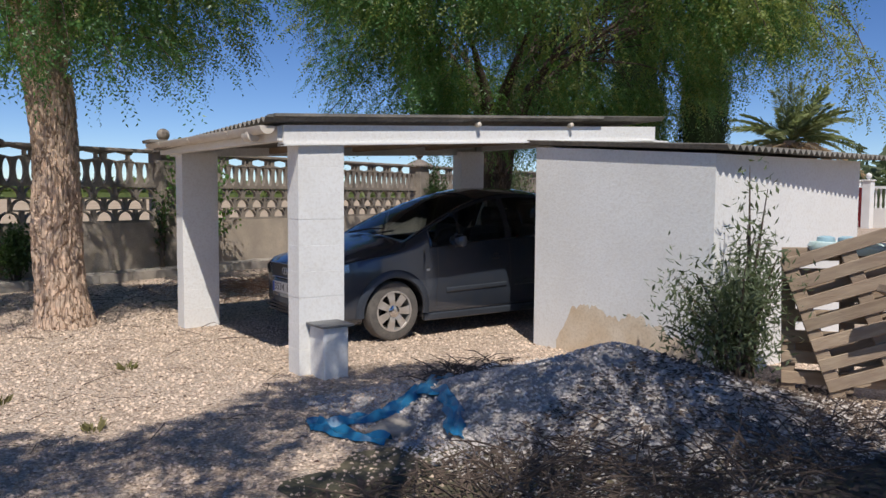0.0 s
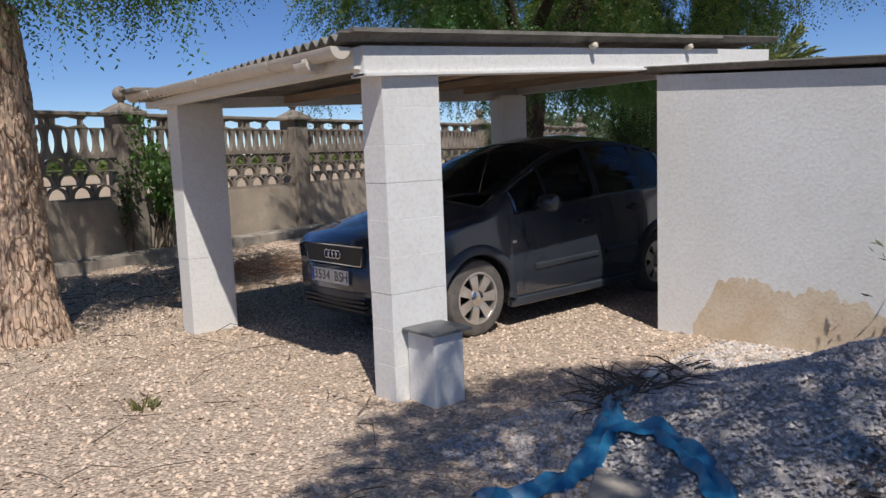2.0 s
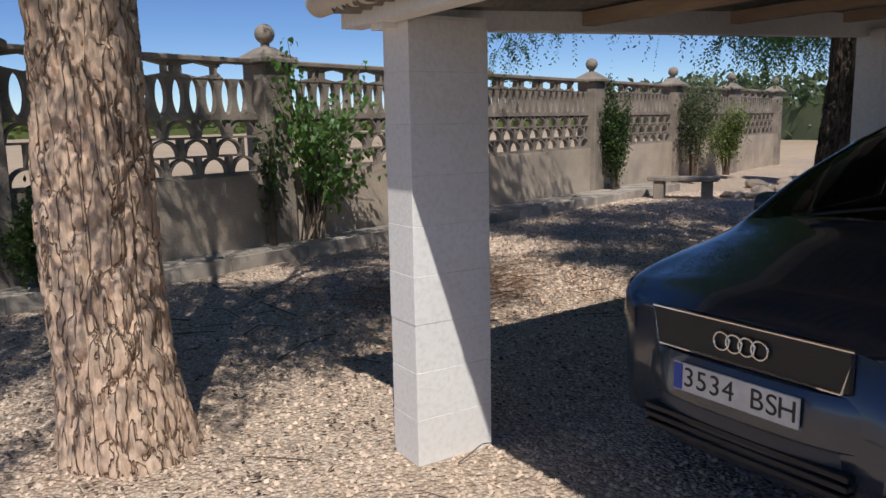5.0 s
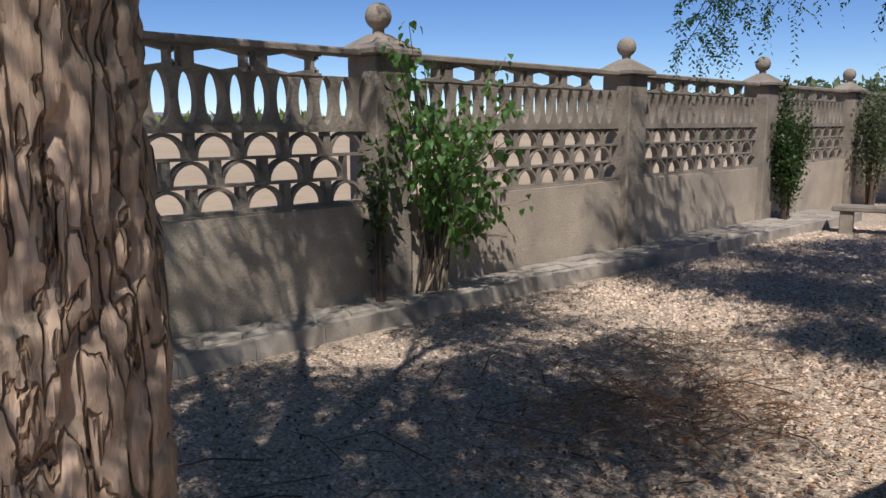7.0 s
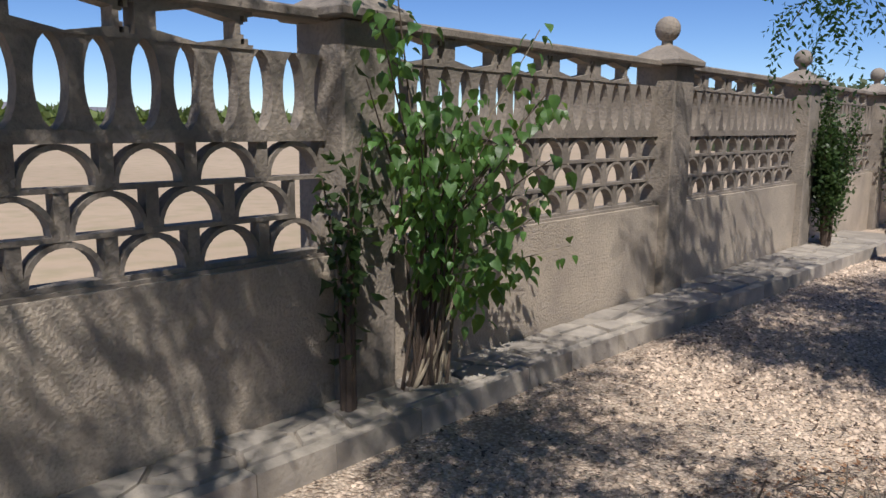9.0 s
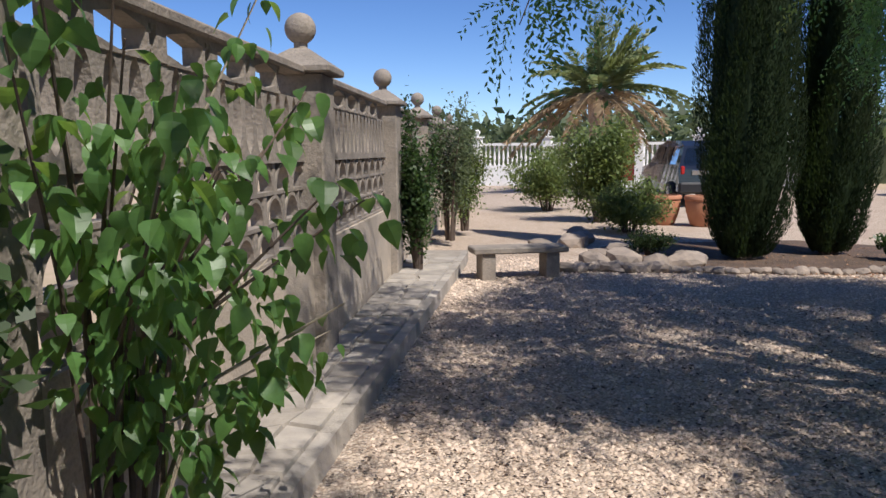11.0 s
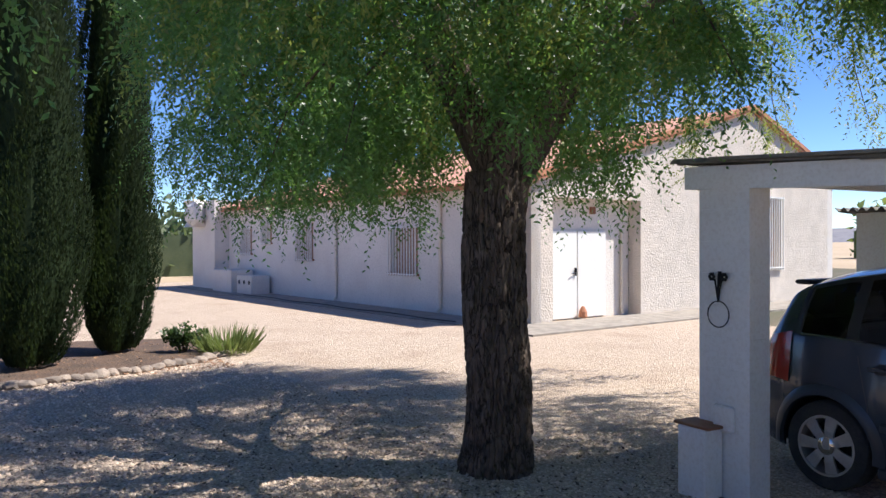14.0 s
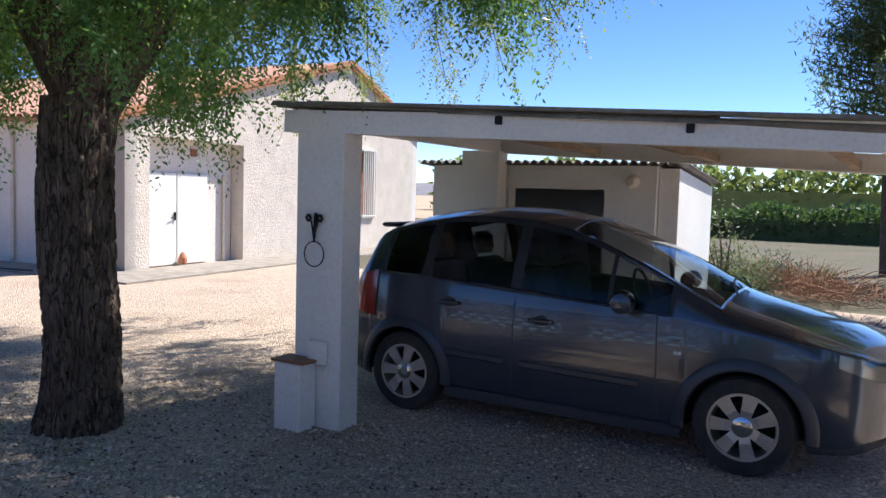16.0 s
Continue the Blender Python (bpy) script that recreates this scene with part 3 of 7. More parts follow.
# ---------------------------------------------------------------- boundary wall with concrete lattice
def arch_block():
    """A semicircular ring on a sill, with half posts at both ends."""
    w, h = 0.385, 0.196
    b = Mesh()
    t = [math.pi * i / 14 for i in range(15)]
    b.strip([(0.146 * math.cos(a), 0.022 + 0.150 * math.sin(a)) for a in t], [(0.168 * math.cos(a), 0.022 + 0.174 * math.sin(a)) for a in t], -0.04, 0.04)
    b.box(-w / 2, w / 2, -0.043, 0.043, 0, 0.022)
    for s in (-1, 1):
        x0, x1 = sorted((s * w / 2, s * (w / 2 - 0.03)))
        b.box(x0, x1, -0.038, 0.038, 0.022, h)
    return b.mesh("arch_block")


def baluster():
    """A flat baluster, wide at both ends and waisted in the middle."""
    b = Mesh()
    zs = [1.60 + 0.38 * i / 10 for i in range(11)]
    half = [0.09 - 0.060 * math.sin(math.pi * i / 10) ** 0.55 for i in range(11)]
    n = 11
    v, f = [], []
    for y in (-0.042, 0.042):
        for z, h in zip(zs, half):
            v += [(-h, y, z), (h, y, z)]
    for i in range(n - 1):
        a, c = 2 * i, 2 * n + 2 * i
        f += [(a, a + 1, a + 3, a + 2), (c + 2, c + 3, c + 1, c), (a, a + 2, c + 2, c), (a + 3, a + 1, c + 1, c + 3)]
    b.add(v, f)
    return b.mesh("baluster")


def frieze_block():
    """The upper course: one six-sided opening and one small cross-shaped one."""
    b = Mesh()
    w = 0.579
    b.box(-w / 2, -0.195, -0.05, 0.05, 1.98, 2.14)
    xs = [-0.195 + 0.39 * i / 8 for i in range(9)]
    low = [1.985 + 0.035 * abs(i - 4) / 4 for i in range(9)]
    b.strip([(x, 1.975) for x in xs], list(zip(xs, low)), -0.05, 0.05)
    b.strip([(x, 2.135 - 0.035 * abs(i - 4) / 4) for i, x in enumerate(xs)], [(x, 2.145) for x in xs], -0.05, 0.05)
    # cross-shaped hole from x = 0.235 to 0.285
    b.box(0.195, 0.222, -0.05, 0.05, 1.975, 2.145)
    b.box(0.222, w / 2, -0.05, 0.05, 1.975, 1.995)
    b.box(0.222, w / 2, -0.05, 0.05, 2.125, 2.145)
    b.box(0.222, 0.238, -0.05, 0.05, 2.02, 2.04)
    b.box(0.222, 0.238, -0.05, 0.05, 2.085, 2.10)
    b.box(0.244, 0.262, -0.05, 0.05, 1.995, 2.022)
    b.box(0.244, 0.262, -0.05, 0.05, 2.10, 2.125)
    return b.mesh("frieze_block")


ARCH, BALUSTER, FRIEZE = arch_block(), baluster(), frieze_block()
wall_fence = thing("boundary_wall", "weathered grey concrete boundary wall with arched lattice and balusters", "wall", FENCE, kind="structure")
base = Mesh()
base.box(-14.44, 18.9, -0.10, 0.10, -0.3, 0.94)
part("plinth", base, "render", wall_fence, "coarse rendered plinth with stains")
rail = Mesh()
rail.box(-14.44, 18.9, -0.085, 0.085, 2.145, 2.205, c=0.012)
part("coping", rail, "concrete", wall_fence)
mid = Mesh()
mid.box(-14.44, 18.9, -0.056, 0.056, 1.545, 1.602)
part("middle_rail", mid, "concrete", wall_fence)
foot = Mesh()
foot.box(-14.44, 18.9, -0.07, 0.07, 0.94, 0.958)
part("sill_course", foot, "concrete", wall_fence)
near, far = [], Mesh()
PIERS = [-3.1 - 3.78 * k for k in (3, 2, 1, 0)] + [SPAN * k for k in range(6)]
for bay, (p0, p1) in enumerate(zip(PIERS, PIERS[1:]), -4):
    x0, x1 = p0 + 0.19, p1 - 0.19
    width = x1 - x0
    detailed = -2 <= bay <= 2
    for row in range(3):
        shift = 0.5 if row % 2 else 0.0
        k = -shift
        while (k + 0.5) * 0.385 < width - 0.05:
            cx = x0 + 0.02 + (k + 0.5) * 0.385
            if cx > x0 + 0.1:
                if detailed:
                    near.append(("lattice_block", ARCH, (cx, 0, 0.958 + 0.196 * row)))
                else:
                    far.add([tuple(p.co) for p in ARCH.vertices], [tuple(p.vertices) for p in ARCH.polygons], pose(cx, 0, 0.958 + 0.196 * row))
            k += 1
    n = round(width / 0.193)
    for i in range(n):
        p = (x0 + (i + 0.5) * width / n, 0, 0)
        if detailed:
            near.append(("baluster", BALUSTER, p))
        else:
            far.add([tuple(q.co) for q in BALUSTER.vertices], [tuple(q.vertices) for q in BALUSTER.polygons], pose(*p))
    for i in range(6):
        p = (x0 + 0.26 + i * 0.579, 0, 0)
        if p[0] + 0.28 < x1 + 0.02:
            if detailed:
                near.append(("frieze_block", FRIEZE, p))
            else:
                far.add([tuple(q.co) for q in FRIEZE.vertices], [tuple(q.vertices) for q in FRIEZE.polygons], pose(*p))
part("far_lattice", far, "concrete", wall_fence, kind="stuff")
for name, me, p in near:
    part(name, me, "concrete", wall_fence, m=None).location = p


def pier(m):
    t = thing("boundary_pier", "grey concrete pier with pyramid cap and stone ball", "pier", m, "boundary piers")
    a = Mesh()
    a.box(-0.19, 0.19, -0.19, 0.19, -0.2, 2.16, c=0.012)
    part("shaft", a, "concrete", t)
    c = Mesh()
    c.box(-0.26, 0.26, -0.26, 0.26, 2.16, 2.215, c=0.01)
    c.add([(-0.25, -0.25, 2.215), (0.25, -0.25, 2.215), (0.25, 0.25, 2.215), (-0.25, 0.25, 2.215), (-0.06, -0.06, 2.345), (0.06, -0.06, 2.345), (0.06, 0.06, 2.345), (-0.06, 0.06, 2.345)],
          [(0, 1, 5, 4), (1, 2, 6, 5), (2, 3, 7, 6), (3, 0, 4, 7), (4, 5, 6, 7)])
    part("cap", c, "concrete", t)
    b = Mesh()
    b.lathe([(0.055, 2.335), (0.048, 2.365), (0.05, 2.375)] + [(0.112 * math.sin(a), 2.487 - 0.112 * math.cos(a)) for a in [0.45 + 2.6 * i / 10 for i in range(11)]] + [(0.01, 2.599)], 20)
    part("ball", b, "concrete", t, smooth=True)
    return t


first = pier(FENCE @ pose(0, 0, 0))
for p in PIERS:
    if p:
        copy_thing(first, FENCE @ pose(p, 0, 0))

# raised stone path along the wall, widening as it goes
path = thing("stone_path", "raised crazy-paved stone path along the wall", "path", FENCE, kind="structure")


def path_edge(x):
    return -(0.56 + 0.05 * max(0, x - 1.5)) if x < 9 else -0.94


bed = Mesh()
xs = [-12 + 0.75 * i for i in range(30)]
v, f = [], []
for x in xs:
    v += [(x, -0.1, 0.125), (x, path_edge(x) + 0.09, 0.125)]
f = [(2 * i, 2 * i + 1, 2 * i + 3, 2 * i + 2) for i in range(len(xs) - 1)]
bed.add(v, f)
part("mortar_bed", bed, "mortar", path)
x = -12.0
i = 0
while x < 9.6:
    k = Mesh()
    w = 0.45 + 0.16 * random.random()
    a, b = path_edge(x), path_edge(x + w)
    top = 0.138 + random.uniform(-0.005, 0.005)
    k.add([(x, a, -0.1), (x + w - 0.005, b, -0.1), (x + w - 0.005, b + 0.1, -0.1), (x, a + 0.1, -0.1),
           (x, a + 0.012, top), (x + w - 0.005, b + 0.012, top), (x + w - 0.005, b + 0.1, top), (x, a + 0.1, top)],
          [(3, 2, 1, 0), (4, 5, 6, 7), (0, 1, 5, 4), (1, 2, 6, 5), (2, 3, 7, 6), (3, 0, 4, 7)])
    part("kerb_stone", k, "flag", path)
    x += w
# irregular flags laid in a jittered grid
rnd = random.Random(5)
nx, rows = 62, 3
grid = {}
for i in range(nx):
    for j in range(rows):
        px = -10 + 0.31 * i
        e = path_edge(px) + 0.1
        y0, y1 = -0.11, e
        jx = rnd.uniform(-0.09, 0.09)
        jy = rnd.uniform(-0.06, 0.06) if 0 < j < rows - 1 else 0
        grid[i, j] = (px + jx, y0 + (y1 - y0) * j / (rows - 1) + jy)
for i in range(nx - 1):
    for j in range(rows - 1):
        q = [grid[i, j], grid[i, j + 1], grid[i + 1, j + 1], grid[i + 1, j]]
        cx, cy = sum(p[0] for p in q) / 4, sum(p[1] for p in q) / 4
        top = 0.145 + rnd.uniform(-0.006, 0.01)
        inner = [(cx + (p[0] - cx) * 0.93, cy + (p[1] - cy) * 0.93) for p in q]
        inner2 = [(cx + (p[0] - cx) * 0.86, cy + (p[1] - cy) * 0.86) for p in q]
        s = Mesh()
        s.add([(*p, 0.11) for p in inner] + [(*p, top) for p in inner2], [(4, 5, 6, 7), (0, 1, 5, 4), (1, 2, 6, 5), (2, 3, 7, 6), (3, 0, 4, 7)])
        part("flagstone", s, "flag", path)

# ---------------------------------------------------------------- carport
# roof plane: low at the front eave, rising to the back


def roof_z(x):
    return 2.02 + (x + 1.6) * 0.058


carport = thing("carport", "white-painted block carport with corrugated roof", "carport", kind="structure")


def block_column(name, x0, x1, y0, y1, z1, label):
    """Painted concrete blocks in 0.2 m courses with shallow joints."""
    t = part(name, Mesh().box(x0 + 0.003, x1 - 0.003, y0 + 0.003, y1 - 0.003, -0.05, z1), "white", carport, label)
    z, k = 0.0, 0
    while z < z1 - 0.02:
        top = min(z + 0.21, z1)
        b = Mesh()
        j = 0.0008 * ((k * 7) % 3 - 1)
        b.box(x0 + j, x1 + j, y0 + j, y1 - j, z + 0.0002, top - 0.0002, c=0.0016)
        part("block", b, "white", t)
        z, k = top, k + 1


block_column("column", -1.43, -1.02, -1.61, -1.41, 1.86, "white block column beside the meter box")
block_column("column", -1.49, -1.10, 1.06, 1.27, 1.90, "white block column at the front corner")
block_column("column", 2.46, 2.86, 1.30, 1.50, 2.06, "white block column with a wrought iron towel ring")
block_column("column", 2.78, 3.20, -1.60, -1.40, 2.09, "white block column by the shed opening")


def beam(x0, ya, x1, yb, w, z0, z1, d):
    b = Mesh()
    v = []
    for x, y, z in ((x0, ya, z0), (x1, yb, z1)):
        v += [(x, y, z), (x, y + w, z), (x, y + w, z + d), (x, y, z + d)]
    b.add(v, [(0, 1, 2, 3), (7, 6, 5, 4), (0, 4, 5, 1), (1, 5, 6, 2), (2, 6, 7, 3), (3, 7, 4, 0)])
    return b


part("side_beam", beam(-1.56, -1.63, 2.92, -1.63, 0.10, 1.84, 2.08, 0.155), "white", carport)
part("side_beam", beam(-1.56, 1.14, 2.95, 1.44, 0.10, 1.85, 2.03, 0.15), "white", carport)
part("beam_flange", beam(-1.56, -1.65, 2.92, -1.65, 0.14, 1.835, 2.075, 0.016), "white", carport)
cross = Mesh()
cross.box(-1.60, -1.50, -1.60, 1.43, 1.875, 1.985)
part("front_beam", cross, "white", carport)
cross = Mesh()
cross.box(2.82, 2.92, -1.53, 1.44, 2.08, 2.22)
part("rear_beam", cross, "white", carport)
for px in (-0.4, 0.7, 1.8):
    j = Mesh()
    j.box(px - 0.035, px + 0.035, -1.55, 1.2, roof_z(px) - 0.17, roof_z(px) - 0.105)
    part("purlin", j, "wood", carport)


def corrugated(x0, x1, y0, y1, zf, pitch=0.092, amp=0.02, skew=0.0):
    """A wavy sheet whose ridges run along x."""
    c = Mesh()
    n = int((y1 - y0) / pitch * 8)
    v = []
    for x in (x0, x1):
        for lift in (0, 0.007):
            for i in range(n + 1):
                y = y0 + (y1 - y0) * i / n
                v.append((x, y + skew * (x - x0) * i / n, zf(x, y) + lift + amp * math.cos(2 * math.pi * (y - y0) / pitch)))
    m = n + 1
    f = []
    for i in range(n):
        f += [(i, i + 1, 2 * m + i + 1, 2 * m + i), (m + i + 1, m + i, 3 * m + i, 3 * m + i + 1), (i + 1, i, m + i, m + i + 1), (2 * m + i, 2 * m + i + 1, 3 * m + i + 1, 3 * m + i)]
    f += [(0, m, 3 * m, 2 * m), (n, 2 * m + n, 3 * m + n, m + n)]
    return c.add(v, f)


for a, b, lift in ((-1.72, 0.25, 0.0), (0.10, 1.75, 0.012), (1.6, 3.05, 0.024)):
    part("roof_sheet", corrugated(a, b, -1.66, 1.30 + (a + 1.72) * 0.06, lambda x, y, l=lift: roof_z(x) + 0.012 + l - 0.034 * (y + 1.6), skew=0.05), "fibre", carport, "lichen-dark corrugated fibre-cement sheet", smooth=True)
ridge = beam(-1.66, -1.70, 2.0, -1.70, 0.16, 2.052, 2.262, 0.022)
part("edge_strip", ridge, "fibre", carport)
ridge = beam(-1.5, 1.27, 2.7, 1.48, 0.12, 1.985, 2.205, 0.02)
part("edge_strip", ridge, "fibre", carport)
end = Mesh()
end.box(-1.80, -1.60, 1.12, 1.40, 1.985, 2.02, c=0.008)
part("edge_slab", end, "fibre", carport)
for px, z in ((0.35, 2.105), (1.55, 2.17)):
    bolt = Mesh()
    bolt.lathe([(0.02, 0), (0.024, 0.02), (0.024, 0.05), (0.012, 0.06)], 10, pose(px, -1.635, z, 90))
    part("pipe_stub", bolt, "pvc", carport)
for px in (0.25, 1.35):
    bolt = Mesh()
    bolt.box(px - 0.02, px + 0.02, 1.30 + px * 0.066, 1.37 + px * 0.066, roof_z(px) - 0.14, roof_z(px) - 0.09, c=0.004)
    part("pipe_stub", bolt, "iron", carport)

# gutter along the front eave
gutter = thing("rain_gutter", "cream half-round plastic gutter under the eave", "gutter")
gp = Mesh()
arc = [math.pi + math.pi * i / 12 for i in range(13)]
lower = [(0.062 * math.cos(a), 0.062 * math.sin(a)) for a in arc]
upper = [(0.055 * math.cos(a), 0.055 * math.sin(a)) for a in arc]
gp.strip(lower, upper, -1.60, 1.46)
part("trough", gp, "pvc", gutter, smooth=True)
for y in (-1.602, 1.458):
    cap = Mesh()
    cap.extrude([(0.064 * math.cos(a), 0.064 * math.sin(a)) for a in arc], y - 0.006, y + 0.004)
    part("end_cap", cap, "pvc", gutter)
for y in (-0.9, 0.1, 1.0):
    br = Mesh()
    br.strip([(0.067 * math.cos(a), 0.067 * math.sin(a)) for a in arc], [(0.0635 * math.cos(a), 0.0635 * math.sin(a)) for a in arc], y - 0.02, y + 0.02)
    part("bracket", br, "pvc", gutter)
gutter.matrix_world = pose(-1.685, 0, 1.985)
stub = Mesh()
stub.lathe([(0.05, 0), (0.05, 0.10), (0.058, 0.10), (0.058, 0.15), (0.045, 0.155)], 18, pose(-1.685, -1.20, 1.93, 90, 0, 0))
part("outlet", stub, "pvc", gutter).matrix_parent_inverse = gutter.matrix_world.inverted()


# meter boxes at the foot of two columns
def meter_box(x0, x1, y0, y1, h, lid, material, label):
    t = thing("pedestal_box", label, "pedestal", group="column pedestals")
    b = Mesh()
    b.box(x0, x1, y0, y1, -0.03, h, c=0.01)
    part("pedestal", b, "white", t)
    s = Mesh()
    s.box(x0 - lid, x1 + lid, y0 - lid, y1, h + 0.001, h + 0.019, c=0.003)
    part("lid", s, material, t)
    return t


meter_box(-1.34, -1.12, -1.86, -1.615, 0.415, 0.035, "slate", "white pedestal with a dark slate top by the column")
meter_box(2.66, 2.89, 1.505, 1.68, 0.46, 0.03, "wood_red", "white pedestal with a brown wooden shelf by the column")
sm = Mesh()
sm.box(2.56, 2.72, 1.503, 1.54, 0.44, 0.61, c=0.012)
tagged(part("meter_cover", sm, "white"), "small white plaster cover on the column", "cover")

# wrought iron towel ring
ring = thing("towel_ring", "black wrought iron towel ring with flowers on the column", "towel ring", pose(2.68, 1.515, 1.40))
rg = Mesh()
rg.tube([(0.085 * math.cos(a), 0.012, -0.20 + 0.085 * math.sin(a)) for a in [6.28318 * i / 28 for i in range(29)]], 0.004, 6)
part("ring", rg, "iron", ring, smooth=True)
st = Mesh()
st.box(-0.008, 0.008, -0.01, 0.006, -0.02, 0.08)
st.tube([(-0.03, 0.01, 0.03), (-0.012, 0.015, -0.04), (0, 0.012, -0.12)], 0.006, 6)
st.tube([(0.03, 0.01, 0.03), (0.012, 0.015, -0.04), (0, 0.012, -0.12)], 0.006, 6)
st.tube([(0.0, 0.01, 0.06), (0.0, 0.015, -0.04), (0, 0.012, -0.12)], 0.006, 6)
part("stem", st, "iron", ring, smooth=True)
for s in (-1, 1):
    fl = Mesh()
    for k in range(6):
        a = 6.28318 * k / 6
        fl.lathe([(0.004, -0.004), (0.013, 0), (0.004, 0.006)], 8, pose(s * 0.05 + 0.018 * math.cos(a), 0.015, 0.045 + 0.018 * math.sin(a), 90))
    part("flower", fl, "iron", ring)

# ---------------------------------------------------------------- shed
shed = thing("shed", "low white-painted block shed with corrugated roof", "shed", kind="structure")
SA, SB, SC, SD = (1.05, -1.70), (1.15, -3.62), (3.72, -3.50), (3.72, -1.70)


def wall_between(a, b, z0, z1a, z1b, t=0.18):
    d = (Vector(b) - Vector(a)).normalized()
    n = Vector((-d.y, d.x)) * t
    q = [Vector(a), Vector(b), Vector(b) + n, Vector(a) + n]
    w = Mesh()
    tops = [z1a, z1b, z1b, z1a]
    return w.add([(p.x, p.y, z0) for p in q] + [(p.x, p.y, z) for p, z in zip(q, tops)], [(3, 2, 1, 0), (4, 5, 6, 7), (0, 1, 5, 4), (1, 2, 6, 5), (2, 3, 7, 6), (3, 0, 4, 7)])


part("front_wall", wall_between(SA, SB, -0.1, 1.93, 1.80), "white", shed, "white wall with damp ochre stains at its foot")
part("side_wall", wall_between(SB, SC, -0.1, 1.80, 1.82), "white", shed, "bright white sunlit wall")
part("end_wall", wall_between(SC, SD, -0.1, 1.82, 1.95), "white", shed)
back = Mesh()
back.box(1.24, 1.74, -1.78, -1.62, -0.1, 1.95)
back.box(2.76, 3.54, -1.78, -1.62, -0.1, 1.95)
back.box(1.74, 2.76, -1.78, -1.62, 1.72, 1.95)
back.box(1.74, 2.76, -1.78, -1.62, -0.1, 0.9)
part("back_wall", back, "white", shed, "white wall with a wide unglazed opening")
# near-black floor: the shade inside the shed is put into its colour
inner = Mesh()
inner.box(1.3, 3.5, -3.4, -1.80, 0.0, 0.02)
part("shed_floor", inner, "dark", shed)
turned = corrugated(-3.74, -1.55, -3.85, -0.99, lambda x, y: 1.975 + (x + 1.6) * 0.062)
turned.v = [(-y - 0.052 * (x + 1.7) * max(0, 1 + (y + 0.99) / 2.8), x, z) for x, y, z in turned.v]
part("roof_sheet", turned, "fibre", shed, "corrugated fibre-cement roof sheet", smooth=True)
lampb = Mesh()
lampb.lathe([(0.05, 0), (0.06, 0.015), (0.062, 0.05), (0.055, 0.10), (0.03, 0.125)], 16, pose(1.45, -1.62, 1.80, -90))
bl = thing("bulkhead_lamp", "oval white bulkhead lamp on the shed wall", "wall lamp")
part("lamp_body", lampb, "pvc", bl, smooth=True)


# damp stains with a ragged outline, thin flakes of exposed ochre render
def stain(y0, y1, z1, seed):
    s = Mesh()
    n = 70
    v = []
    d = Vector((SB[0] - SA[0], SB[1] - SA[1]))
    for i in range(n + 1):
        y = y0 + (y1 - y0) * i / n
        x = SA[0] + d.x * (y - SA[1]) / d.y - 0.004
        h = z1 * (0.78 + 0.42 * noise.noise(Vector((y * 2.3, seed, 0))) + 0.22 * noise.noise(Vector((y * 9.0, seed, 2))) + 0.10 * noise.noise(Vector((y * 31.0, seed, 5)))) * min(1, 6 * min(i, n - i) / n + 0.3)
        v += [(x, y, 0.0), (x, y, max(0.05, h))]
    return s.add(v, [(2 * i, 2 * i + 1, 2 * i + 3, 2 * i + 2) for i in range(n)])


part("damp_stain", stain(-2.0, -3.55, 0.52, 3), "stain", shed, "ochre damp stain")


# ---------------------------------------------------------------- parked hatchback, nose towards -x, front axle at x = 0
def curve(points):
    xs, ys = zip(*points)
    return lambda x: float(np.interp(x, xs, ys))


def smooth_curve(points):
    """A gently rounded line through the points."""
    f = curve(points)
    return lambda x: (f(x - 0.05) + 2 * f(x) + f(x + 0.05)) / 4


TOP = smooth_curve([(-0.76, 0.745), (-0.72, 0.79), (-0.6, 0.835), (-0.4, 0.885), (-0.1, 0.96), (0.08, 1.0), (0.16, 1.025), (0.35, 1.13), (0.65, 1.285), (0.95, 1.41), (1.2, 1.488), (1.5, 1.54), (1.8, 1.553),
                    (2.1, 1.54), (2.4, 1.495), (2.65, 1.435), (2.78, 1.39), (2.84, 1.30), (2.92, 1.12), (2.99, 0.95), (3.05, 0.75), (3.08, 0.6)])
BELT = smooth_curve([(-0.75, 0.715), (-0.6, 0.775), (-0.3, 0.832), (0.2, 0.89), (0.8, 0.93), (1.6, 0.97), (2.4, 1.01), (2.8, 1.02), (2.95, 0.92), (3.08, 0.58)])
WIDE = smooth_curve([(-0.76, 0.48), (-0.70, 0.63), (-0.6, 0.715), (-0.45, 0.77), (-0.2, 0.81), (0.2, 0.832), (1.2, 0.84), (2.2, 0.835), (2.6, 0.81), (2.85, 0.76), (3.0, 0.69), (3.08, 0.58)])
ROOFW = smooth_curve([(-0.76, 0.43), (-0.6, 0.63), (-0.3, 0.66), (0.2, 0.70), (0.5, 0.69), (1.0, 0.615), (1.5, 0.58), (2.3, 0.565), (2.7, 0.56), (2.9, 0.58), (3.08, 0.50)])
UNDER = smooth_curve([(-0.76, 0.30), (-0.6, 0.21), (-0.3, 0.19), (2.6, 0.20), (2.9, 0.25), (3.08, 0.36)])
SIDE = curve([(0.15, 0.92), (0.22, 0.95), (0.35, 0.985), (0.55, 1.0), (0.72, 0.99), (0.85, 0.965), (1.05, 0.93)])
ARCH_R = 0.345


def lower_edge(x):
    z = UNDER(x)
    for xw in (0.0, 2.405):
        d = ARCH_R ** 2 - (x - xw) ** 2
        if d > 0:
            z = max(z, 0.30 + math.sqrt(d))
    return z


